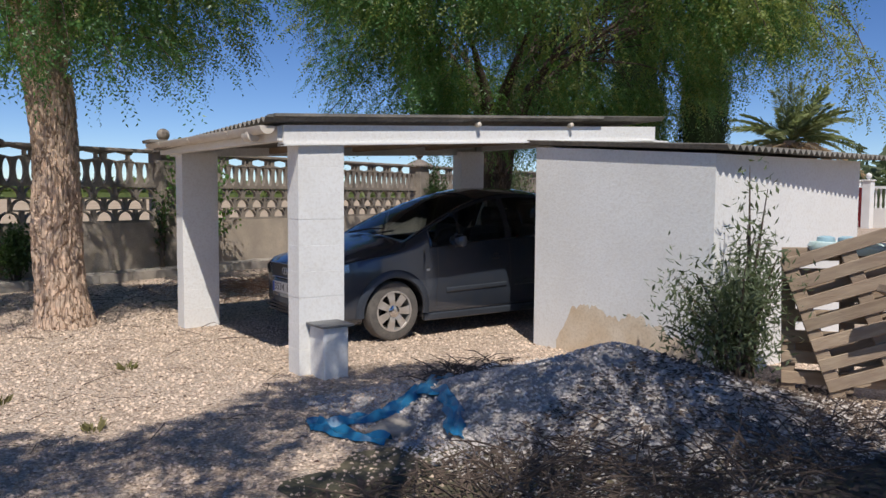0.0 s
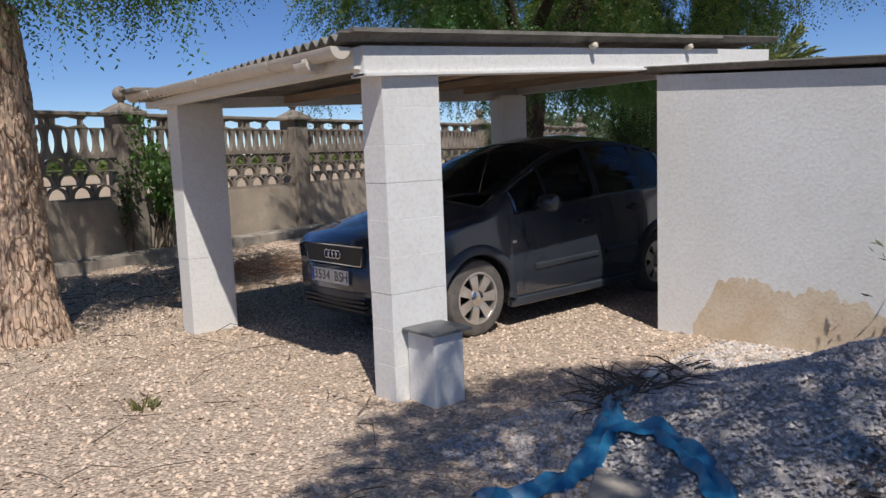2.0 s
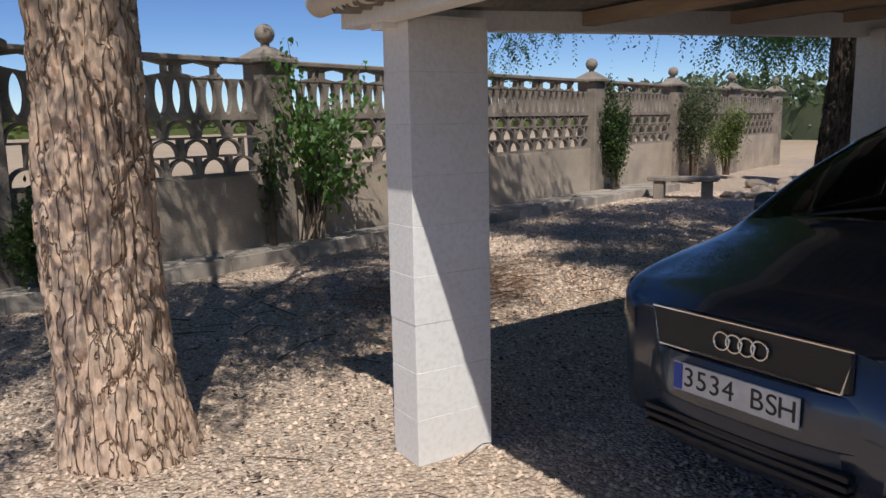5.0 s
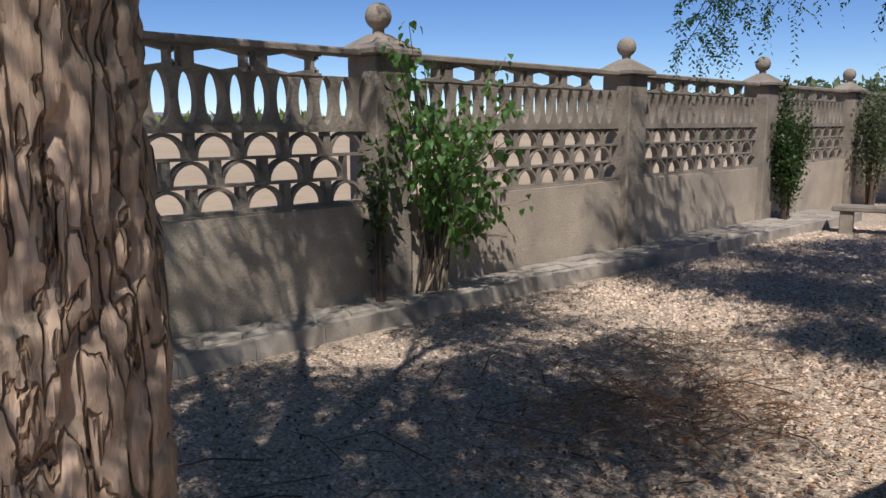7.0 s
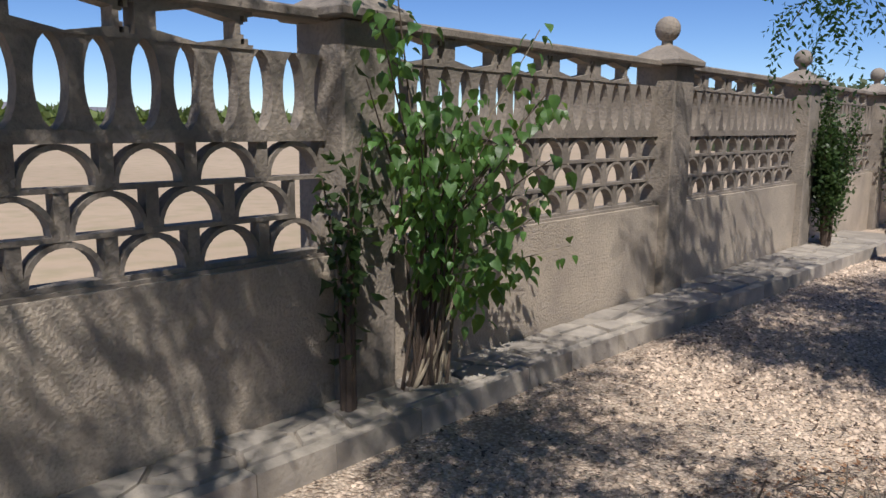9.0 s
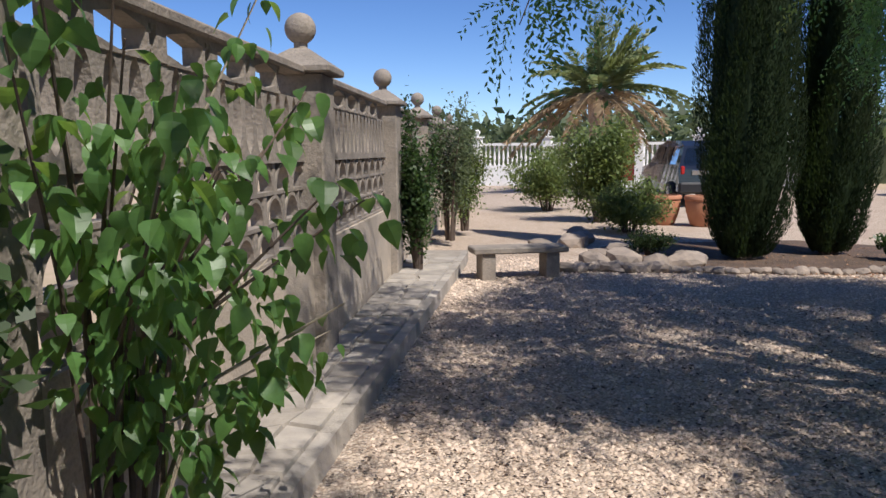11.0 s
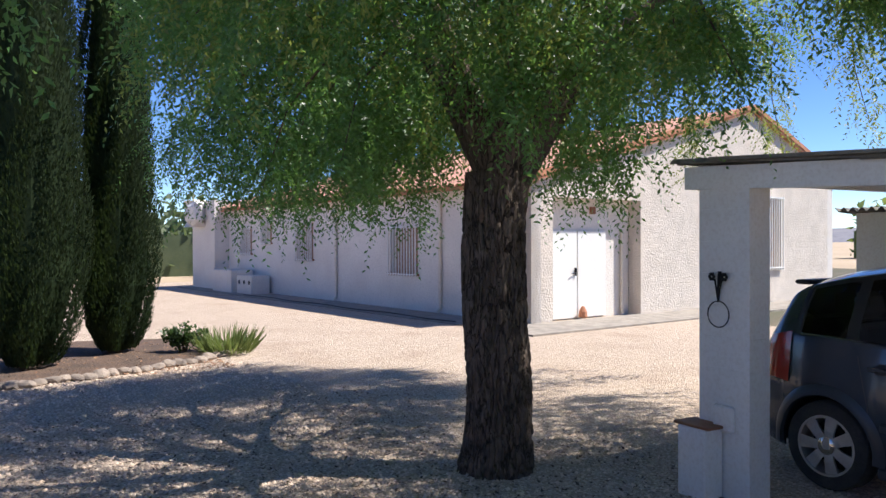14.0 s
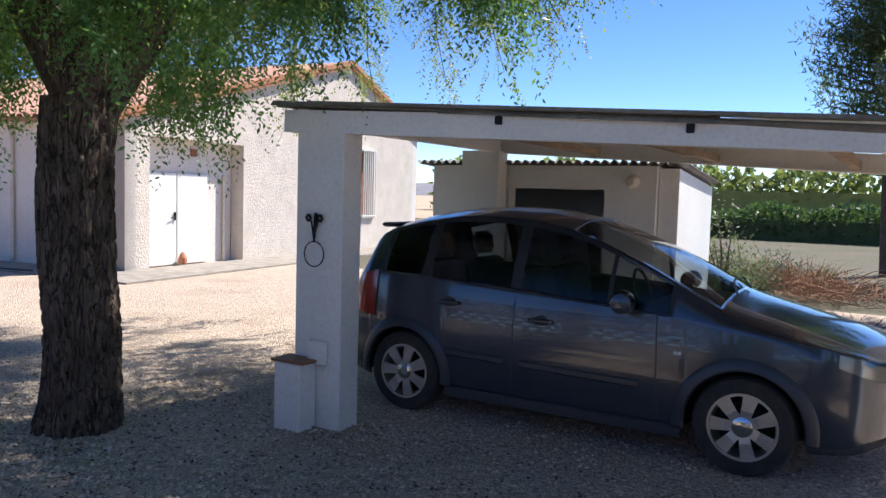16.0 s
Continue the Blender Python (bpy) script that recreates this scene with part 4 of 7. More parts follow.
def section(x):
    """Points from the lower edge over the belt and the window to the middle of the roof."""
    w, zb, zt, wr = WIDE(x), BELT(x), TOP(x), ROOFW(x)
    lo = lower_edge(x)
    zr = zt - 0.05 - 0.03 * min(1, (zt - zb) / 0.4)
    zr = max(zr, zb + 0.012)
    pts = []
    for k in (0, 0.12, 0.3, 0.5, 0.7, 0.87, 1.0):
        z = lo + (zb - lo) * k
        pts.append((w * SIDE(z), z))
    yb = pts[-1][0]
    for k in (0.07, 0.35, 0.65, 0.93, 1.0):
        bulge = 0.022 * math.sin(math.pi * k)
        pts.append((yb + (wr - yb) * k + bulge, zb + (zr - zb) * k))
    for k in (0.93, 0.7, 0.35, 0.0):
        pts.append((wr * k, zt - (zt - zr) * k ** 2.4))
    return pts


stations = sorted({round(-0.755 + 3.83 * i / 88, 4) for i in range(89)} | {round(c + ARCH_R * math.cos(a), 4) for c in (0, 2.405) for a in (0.0, 0.12, 0.25, 0.4, 2.74, 2.89, 3.02, 3.1416)}
                  | {0.18, 0.46, 0.74, 0.83, 0.86, 1.18, 1.47, 1.55, 2.20, 2.28, 2.62, 2.80, 2.925})
SECT = [section(x) for x in stations]
NS = len(SECT[0])
panes = {"windscreen": (0.18, 1.18, 12, 15), "rear_window": (2.80, 2.925, 12, 15), "quarter": (0.46, 0.83, 7, 10), "front": (0.86, 1.47, 7, 10), "rear": (1.55, 2.20, 7, 10), "tail": (2.28, 2.62, 7, 10)}


def pane_of(i, k):
    a, b = stations[i], stations[i + 1]
    for name, (x0, x1, k0, k1) in panes.items():
        if a >= x0 - 1e-4 and b <= x1 + 1e-4 and k0 <= k < k1:
            if k1 == 10 and SECT[i][11][1] - SECT[i][6][1] < 0.10:
                return None
            return name
    return None


def shell(select, offset=0.0, sides=(-1, 1)):
    m = Mesh()
    for s in sides:
        v = [(x, s * (p[0] + (offset if k < 11 else 0)), p[1] + (offset if k >= 11 else 0)) for x, sec in zip(stations, SECT) for k, p in enumerate(sec)]
        f = [(i * NS + k, i * NS + k + 1, i * NS + NS + k + 1, i * NS + NS + k) for i in range(len(stations) - 1) for k in range(NS - 1) if select(i, k)]
        used = sorted({q for fc in f for q in fc})
        at = {q: j for j, q in enumerate(used)}
        m.add([v[q] for q in used], [tuple(at[q] for q in fc) for fc in f])
    return m


def welded(m, name):
    me = m.mesh(name, True)
    bm = bmesh.new()
    bm.from_mesh(me)
    bmesh.ops.remove_doubles(bm, verts=bm.verts, dist=0.0008)
    bmesh.ops.recalc_face_normals(bm, faces=bm.faces)
    bm.to_mesh(me)
    bm.free()
    me.shade_smooth()
    me.set_sharp_from_angle(angle=radians(55))
    return me


car = thing("hatchback_car", "dark anthracite compact hatchback parked under the carport", "car")


def is_frame(i, k):
    """The side windows' uprights and rails: black centre pillar, the rest blackened for shade."""
    return 7 <= k < 11 and stations[i] > 0.8 and stations[i + 1] < 2.66 and pane_of(i, k) is None


body = shell(lambda i, k: pane_of(i, k) is None and not is_frame(i, k))
for s in (0, -1):  # nose and tail closed
    sec = SECT[s]
    loop = [(stations[s], y, z) for y, z in sec] + [(stations[s], -y, z) for y, z in reversed(sec[:-1])]
    body.add(loop, [tuple(range(len(loop)))])
body_ob = part("body", welded(body, "body"), "carpaint", car, "anthracite metallic paint, dusty")
sol = body_ob.modifiers.new("thickness", "SOLIDIFY")
sol.thickness, sol.offset = 0.012, -1.0
# black on the rails stands in for body colour lying in shade
for s in (-1, 1):
    part("window_frame", welded(shell(is_frame, -0.002, (s,)), "window_frame"), "plastic", car, "window surround, black centre pillar and rails blackened for shade")
for name in ("windscreen", "rear_window"):
    part(name, welded(shell(lambda i, k, n=name: pane_of(i, k) == n, -0.004), name), "carglass", car, "tinted glass")
for name in ("quarter", "front", "rear", "tail"):
    for s in (-1, 1):
        part("side_window", welded(shell(lambda i, k, n=name: pane_of(i, k) == n, -0.006, (s,)), "side_window"), "carglass", car, "tinted glass")


def body_y(x, z):
    i = max(0, min(len(stations) - 2, sum(1 for q in stations if q <= x) - 1))
    k = min(1.0, max(0.0, (x - stations[i]) / (stations[i + 1] - stations[i])))
    ys = [float(np.interp(z, [p[1] for p in SECT[q][:12]], [p[0] for p in SECT[q][:12]])) for q in (i, i + 1)]
    return ys[0] + (ys[1] - ys[0]) * k


def surface_strip(x_of_z, zs, half, lift):
    """A thin band on the flank, both sides."""
    out = []
    for s in (-1, 1):
        m = Mesh()
        v, f = [], []
        for z in zs:
            x = x_of_z(z)
            for dx in (-half, half):
                v.append((x + dx, s * (body_y(x + dx, z) + lift), z))
        f = [(2 * i, 2 * i + 1, 2 * i + 3, 2 * i + 2) for i in range(len(zs) - 1)]
        out.append(m.add(v, f))
    return out


ZS = [0.30 + 0.63 * i / 14 for i in range(15)]
for fx in (lambda z: 0.50 + 0.05 * (z - 0.3), lambda z: 1.505, lambda z: 2.10 + 0.28 * max(0, z - 0.62)):
    for m in surface_strip(fx, ZS, 0.0035, 0.0015):
        part("door_seam", m, "plastic", car)
for x0, x1 in ((0.62, 1.44), (1.56, 2.02)):
    for s in (-1, 1):
        m = Mesh()
        n = 10
        v, f = [], []
        for i in range(n + 1):
            x = x0 + (x1 - x0) * i / n
            z = 0.475 + 0.02 * (x - 0.6)
            y = body_y(x, z)
            v += [(x, s * (y + 0.001), z - 0.027), (x, s * (y + 0.012), z - 0.015), (x, s * (y + 0.012), z + 0.015), (x, s * (y + 0.001), z + 0.027)]
        for i in range(n):
            f += [(4 * i + k, 4 * i + k + 1, 4 * i + 5 + k, 4 * i + 4 + k) for k in range(3)]
        part("rubbing_strip", m.add(v, f), "arch", car)
for s in (-1, 1):
    sill = Mesh()
    sill.box(0.36, 2.05, s * 0.78 - 0.035, s * 0.78 + 0.035, 0.17, 0.245, c=0.012)
    part("sill", sill, "arch", car)
    for xw in (0.0, 2.405):
        fl = Mesh()
        v, f = [], []
        for i in range(25):
            a = -0.12 + (math.pi + 0.24) * i / 24
            for r, dy in ((0.335, 0.0), (0.345, 0.022), (0.385, 0.022), (0.415, 0.0)):
                x, z = xw + r * math.cos(a), 0.30 + r * math.sin(a)
                v.append((x, s * (max(body_y(x, max(z, 0.34)), 0.70) + dy + 0.002), z))
        for i in range(24):
            f += [(4 * i + k, 4 * i + k + 1, 4 * i + 5 + k, 4 * i + 4 + k) for k in range(3)]
        part("wheel_arch", fl.add(v, f), "arch", car, smooth=True)
        well = Mesh()
        v, f = [], []
        for i in range(17):
            a = -0.1 + (math.pi + 0.2) * i / 16
            v += [(xw + 0.347 * math.cos(a), s * 0.80, 0.30 + 0.347 * math.sin(a)), (xw + 0.347 * math.cos(a), s * 0.52, 0.30 + 0.347 * math.sin(a))]
        f = [(2 * i, 2 * i + 1, 2 * i + 3, 2 * i + 2) for i in range(16)] + [tuple(2 * i + 1 for i in range(17))]
        part("wheel_well", well.add(v, f), "plastic", car)


def wheel(x, y, s, steer, tyre):
    w = part("wheel", Mesh().lathe([(0.05, -0.06), (0.10, -0.06), (0.10, 0.02), (0.05, 0.02)], 20), "iron", car, m=pose(x, y, 0.30, -90 * s, 0, 0) @ pose(0, 0, 0, 0, steer, 0))
    t = Mesh()
    t.lathe([(0.19, -0.085), (0.25, -0.092), (0.285, -0.08), (0.30, -0.055), (0.30, 0.055), (0.285, 0.08), (0.25, 0.092), (0.20, 0.085), (0.195, 0.07), (0.185, -0.06)], 44)
    part("tyre", t, tyre, w, smooth=True)
    r = Mesh()
    prof = [(0.204, 0.082), (0.204, 0.088), (0.188, 0.088), (0.180, 0.05), (0.178, -0.06), (0.186, -0.06), (0.192, 0.06)]
    n = 40
    v = [(q * math.cos(6.28318 * i / n), q * math.sin(6.28318 * i / n), z) for q, z in prof for i in range(n)]
    r.add(v, [(k * n + i, k * n + (i + 1) % n, k * n + n + (i + 1) % n, k * n + n + i) for k in range(len(prof) - 1) for i in range(n)])
    part("rim", r, "alloy", w, smooth=True)
    for k in range(7):
        sp = Mesh()
        a = 6.28318 * k / 7
        sp.add([(0.045, -0.030, 0.070), (0.045, 0.030, 0.070), (0.10, 0.034, 0.082), (0.10, -0.034, 0.082), (0.186, 0.044, 0.080), (0.186, -0.044, 0.080),
                (0.045, -0.024, 0.04), (0.045, 0.024, 0.04), (0.10, 0.024, 0.05), (0.10, -0.024, 0.05), (0.186, 0.034, 0.05), (0.186, -0.034, 0.05)],
               [(0, 3, 2, 1), (3, 5, 4, 2), (0, 6, 9, 3), (3, 9, 11, 5), (1, 2, 8, 7), (2, 4, 10, 8), (6, 7, 8, 9), (9, 8, 10, 11), (4, 5, 11, 10), (0, 1, 7, 6)], pose(0, 0, 0, 0, 0, math.degrees(a)))
        part("spoke", sp, "alloy", w)
    h = Mesh()
    h.lathe([(0.062, 0.055), (0.060, 0.082), (0.045, 0.090), (0.02, 0.094), (0.005, 0.094)], 20)
    part("hub_cap", h, "chrome", w, smooth=True)
    d = Mesh()
    d.lathe([(0.14, -0.01), (0.14, 0.012), (0.06, 0.012), (0.06, -0.01)], 24)
    part("brake_disc", d, "iron", w)


# wheels on the -y side take the greyer tyre, the others the black one
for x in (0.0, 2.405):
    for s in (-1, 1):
        wheel(x, s * 0.715, s, 0, "greytyre" if s < 0 else "tyre")

for s in (-1, 1):
    for x, z in ((1.30, 0.80), (2.02, 0.86)):
        h = Mesh()
        y = body_y(x, z)
        # black disc on the flank paints in the shaded hollow behind the handle
        h.lathe([(0.01, 0.0), (0.05, 0.003), (0.052, 0.006), (0.02, 0.0075)], 18, pose(x, s * (y - 0.002), z - 0.012, -90 * s))
        bar = Mesh()
        part("handle_recess", h, "plastic", car)
        bar.box(-0.085, 0.085, -0.011, 0.011, -0.014, 0.014, pose(x, s * (y + 0.022), z), c=0.006)
        part("door_handle", bar, "carpaint", car)
    mr = Mesh()
    mr.lathe([(0.03, -0.10), (0.062, -0.085), (0.075, -0.03), (0.075, 0.04), (0.055, 0.09), (0.02, 0.105)], 18, pose(0.72, s * 0.91, 0.99, 90, 0, 8 * s))
    part("door_mirror", mr, "carpaint", car, smooth=True)
    arm = Mesh()
    arm.box(0.68, 0.75, min(s * 0.78, s * 0.86), max(s * 0.78, s * 0.86), 0.93, 0.97, c=0.008)
    part("mirror_arm", arm, "plastic", car)
    ind = Mesh()
    ind.box(-0.022, 0.022, -0.004, 0.004, -0.011, 0.011, pose(0.39, s * (body_y(0.39, 0.70) + 0.003), 0.70), c=0.003)
    part("side_repeater", ind, "plate", car)


def face_patch(xs, z_lo, z_hi, lift, s):
    """A lamp or grille panel lying on the bodywork, between two height lines."""
    m = Mesh()
    v = []
    k = 6
    for x in xs:
        lo, hi = z_lo(x), z_hi(x)
        for j in range(k):
            z = lo + (hi - lo) * j / (k - 1)
            v.append((x - lift * 0.7, s * (body_y(x, z) + lift), z))
    return m.add(v, [(i * k + j, i * k + j + 1, i * k + k + j + 1, i * k + k + j) for i in range(len(xs) - 1) for j in range(k - 1)])


for s in (-1, 1):
    xs = [-0.754 + 0.27 * (i / 12) ** 1.5 for i in range(13)]
    lamp = part("headlight", face_patch(xs, lambda x: 0.62 + 0.36 * (x + 0.75), lambda x: 0.735 + 0.20 * (x + 0.75), 0.004, s), "lamp", car, "clear headlight with reflector", smooth=True)
    part("lens", face_patch(xs, lambda x: 0.615 + 0.36 * (x + 0.75), lambda x: 0.74 + 0.20 * (x + 0.75), 0.012, s), "lampglass", lamp, smooth=True)
    part("tail_light", face_patch([2.70 + 0.30 * i / 8 for i in range(9)], lambda x: 0.70 + 0.1 * (x - 2.8), lambda x: 1.02 - 0.25 * (x - 2.8), 0.012, s), "redlamp", car, "red tail light", smooth=True)
grille = Mesh()
grille.box(-0.022, 0.0, -0.40, 0.40, 0.60, 0.75, pose(-0.752, 0, 0), c=0.008)
gr = part("grille", grille, "plastic", car, "dark grille with four bright rings")
rim = Mesh()
pts = [(-0.775, y, z) for y, z in ((-0.37, 0.602), (0.37, 0.602), (0.405, 0.748), (-0.405, 0.748), (-0.37, 0.602))]
rim.tube(pts, 0.006, 6)
part("chrome_surround", rim, "chrome", gr)
for k in range(4):
    rg = Mesh()
    cy = (k - 1.5) * 0.052
    rg.tube([(-0.782, cy + 0.033 * math.cos(a), 0.675 + 0.033 * math.sin(a)) for a in [6.28318 * i / 20 for i in range(21)]], 0.005, 6)
    part("badge_ring", rg, "chrome", gr, smooth=True)


def nose_piece(z_in):
    """A wrap-around bumper: rows of (height, inset), rounded in plan."""
    m = Mesh()
    ys = [-0.735 + 1.47 * i / 28 for i in range(29)]
    v = []
    for z, inset in z_in:
        for y in ys:
            x = -0.812 + inset + 0.34 * abs(y / 0.735) ** 3.4
            v.append((x, y * (1 - inset * 0.25), z))
    n = len(ys)
    return m.add(v, [(r * n + i, r * n + i + 1, r * n + n + i + 1, r * n + n + i) for r in range(len(z_in) - 1) for i in range(n - 1)])


part("bumper", nose_piece([(0.39, 0.03), (0.41, 0.006), (0.45, 0.0), (0.55, 0.004), (0.585, 0.02), (0.60, 0.06), (0.61, 0.13)]), "carpaint", car, smooth=True)
part("lower_bumper", nose_piece([(0.20, 0.09), (0.215, 0.05), (0.25, 0.03), (0.34, 0.02), (0.395, 0.025), (0.40, 0.06)]), "arch", car, "grey lower bumper", smooth=True)
for z in (0.265, 0.30, 0.335):
    sl = Mesh()
    sl.box(-0.797, -0.74, -0.42, 0.42, z - 0.011, z + 0.011, c=0.003)
    part("air_intake_slat", sl, "plastic", car)
pl = Mesh()
pl.box(-0.822, -0.812, -0.26, 0.26, 0.455, 0.565, c=0.003)
plate = part("number_plate", pl, "plate", car, "white number plate with black characters")
bb = Mesh()
bb.box(-0.8245, -0.8225, 0.215, 0.255, 0.46, 0.56)
part("blue_band", bb, "blueband", plate)


def lettering(text, size, m, material, parent, name="lettering"):
    cu = bpy.data.curves.new(name, "FONT")
    cu.body, cu.size, cu.extrude, cu.align_x, cu.align_y = text, size, 0.0008, "CENTER", "CENTER"
    ob = new(name, cu)
    dg = bpy.context.evaluated_depsgraph_get()
    me = bpy.data.meshes.new_from_object(ob.evaluated_get(dg))
    bpy.data.objects.remove(ob)
    me.materials.clear()
    o = part(name, me, material, parent)
    o.matrix_world = m
    return o


for i, ch in enumerate("3534 BSH"):
    if ch != " ":
        lettering(ch, 0.105, pose(-0.8235, 0.185 - 0.0575 * i, 0.51, 90, 0, -90), "plastic", plate, "character")
floor_pan = Mesh()
floor_pan.box(-0.55, 2.85, -0.50, 0.50, 0.19, 0.30, c=0.02)
floor_pan.box(0.36, 2.05, -0.74, 0.74, 0.20, 0.30, c=0.02)
part("underbody", floor_pan, "plastic", car)
dash = Mesh()
dash.box(0.28, 0.72, -0.62, 0.62, 0.72, 0.95, c=0.04)
part("dashboard", dash, "seat", car)
for x, h in ((1.20, 1.12), (1.98, 1.12)):
    for y in (-0.35, 0.35):
        st = Mesh()
        st.box(x - 0.28, x + 0.25, y - 0.25, y + 0.25, 0.38, 0.56, c=0.05)
        st.box(-0.07, 0.07, -0.24, 0.24, 0, 0.60, pose(x + 0.24, y, 0.52, 0, 12), c=0.04)
        st.box(-0.05, 0.05, -0.13, 0.13, 0.63, 0.82, pose(x + 0.24, y, 0.52, 0, 12), c=0.04)
        part("seat", st, "seat", car, smooth=True)
wh = Mesh()
wh.tube([(0.95 + 0.06 * math.sin(a), -0.35 + 0.18 * math.cos(a), 0.92 + 0.17 * math.sin(a)) for a in [6.28318 * i / 24 for i in range(25)]], 0.014, 6)
part("steering_wheel", wh, "plastic", car, smooth=True)
wiper = Mesh()
wiper.tube([(0.14, 0.35, 1.035), (0.22, 0.05, 1.085), (0.25, -0.2, 1.10)], 0.008, 6)
wiper.tube([(0.14, -0.15, 1.04), (0.24, -0.42, 1.085)], 0.008, 6)
part("wipers", wiper, "plastic", car)
sp = Mesh()
sp.box(2.72, 2.85, -0.50, 0.50, 1.36, 1.395, c=0.012)
part("roof_spoiler", sp, "plastic", car)


# ---------------------------------------------------------------- trees
def trunk_mesh(base, top, r0, r1, seed, rough, rings=70, n=56, flare=1.35):
    """A gnarled trunk with deep upright fissures."""
    m = Mesh()
    base, top = Vector(base), Vector(top)
    v = []
    for i in range(rings):
        k = i / (rings - 1)
        p = base.lerp(top, k)
        p += Vector((0.05 * math.sin(k * 4 + seed), 0.04 * math.cos(k * 3 + seed), 0)) * min(1, k * 3)
        r = r0 + (r1 - r0) * k
        r *= 1 + (flare - 1) * math.exp(-k * 9)
        for j in range(n):
            a = 6.28318 * j / n
            q = Vector((math.cos(a) * 0.24, math.sin(a) * 0.24, p.z * 0.27 + seed))
            warp = noise.noise(q * 9) * 0.05
            q = q + Vector((warp, -warp, 0))
            plate = min(1.0, abs(noise.noise(q * 15)) * 4.5)
            chip = min(1.0, abs(noise.noise(q * 38 + Vector((3, 1, 0)))) * 3.5)
            grain = noise.noise(Vector((math.cos(a) * 22, math.sin(a) * 22, p.z * 16)))
            lump = noise.noise(Vector((math.cos(a), math.sin(a), p.z * 1.3 + seed)))
            rr = r * (1 + 0.08 * lump) + rough * (0.75 * plate + 0.35 * chip - 0.75 + 0.10 * grain)
            v.append((p.x + rr * math.cos(a), p.y + rr * math.sin(a), p.z))
    f = [(i * n + j, i * n + (j + 1) % n, i * n + n + (j + 1) % n, i * n + n + j) for i in range(rings - 1) for j in range(n)]
    f.append(tuple((rings - 1) * n + j for j in range(n)))
    return m.add(v, f)


def tree(label, base, fork, r0, r1, crown_c, crown_r, limbs, n_spray, bark, leaf, seed, leaflets=11, leaf_len=0.072, leaf_wid=0.030, rough=0.05, spray_len=0.30, low=0.0, light=0.25, clumps=70, keep_out=None, fine=False):
    """A broad tree: fissured trunk, forking limbs, twigs and hanging compound leaves in clumps."""
    rg = np.random.default_rng(seed)
    rd = random.Random(seed)
    t = thing("tree", label, "tree")
    part("trunk", trunk_mesh(base, fork, r0, r1, seed, rough, *((190, 150) if fine else (60, 48))), bark, t, smooth=True)
    c, r = np.array(crown_c, float), np.array(crown_r, float)
    centres = []
    while len(centres) < clumps:
        p = rg.normal(size=3)
        p = p / np.linalg.norm(p) * rg.uniform(0.35, 1.0) ** 0.55
        if p[2] < -0.75:
            continue
        q = c + p * r
        if q[2] < low or (keep_out and keep_out(q)):
            continue
        centres.append(q)
    centres = np.array(centres)
    fk = Vector(fork)
    order = sorted(range(clumps), key=lambda i: math.atan2(centres[i][1] - fk.y, centres[i][0] - fk.x))
    for g in range(limbs):
        mine = order[g * clumps // limbs:(g + 1) * clumps // limbs]
        mean = Vector(centres[mine].mean(axis=0))
        mid1 = fk.lerp(mean, 0.42) + Vector((0, 0, 0.5))
        limb = Mesh()
        pts = [fk - Vector((0, 0, 0.15)), fk.lerp(mid1, 0.5) + Vector((rd.uniform(-.1, .1), rd.uniform(-.1, .1), 0.1)), mid1, mean + Vector((0, 0, 0.1))]
        limb.tube(pts, [r1 * 0.66, r1 * 0.36, r1 * 0.15, 0.012], 9)
        for i in mine:
            q = Vector(centres[i])
            s = mid1.lerp(mean, rd.uniform(0.0, 0.9))
            w = s.lerp(q, 0.5) + Vector((rd.uniform(-.15, .15), rd.uniform(-.15, .15), 0.12))
            limb.tube([s, w, q], [0.013, 0.009, 0.004], 5)
        part("limb", limb, bark, t, smooth=True)
    which = rg.integers(0, clumps, n_spray)
    size = rg.uniform(0.38, 0.85, clumps)
    off = unit(rg.normal(size=(n_spray, 3))) * rg.uniform(0, 1, (n_spray, 1)) ** 0.45 * np.array([1, 1, 0.7]) * size[which][:, None] * 0.95
    roots = centres[which] + off
    ok = roots[:, 2] > low - 0.1
    if keep_out:
        ok &= ~np.array([keep_out(q) for q in roots])
    roots, off = roots[ok], off[ok]
    dirs = unit(off * 0.7 + rg.normal(size=off.shape) * 0.4 + unit(roots - c) * 0.35)
    pale = rg.uniform(size=len(roots)) < light
    for mask, mt in ((~pale, leaf), (pale, "leaf_light")):
        if mask.sum():
            data = sprays(rg, roots[mask], dirs[mask], spray_len, 0.75, leaflets, leaf_len, leaf_wid)
            part("crown" if mt == leaf else "young_foliage", leaf_mesh("crown", *data), mt, t, kind="stuff")
    return t


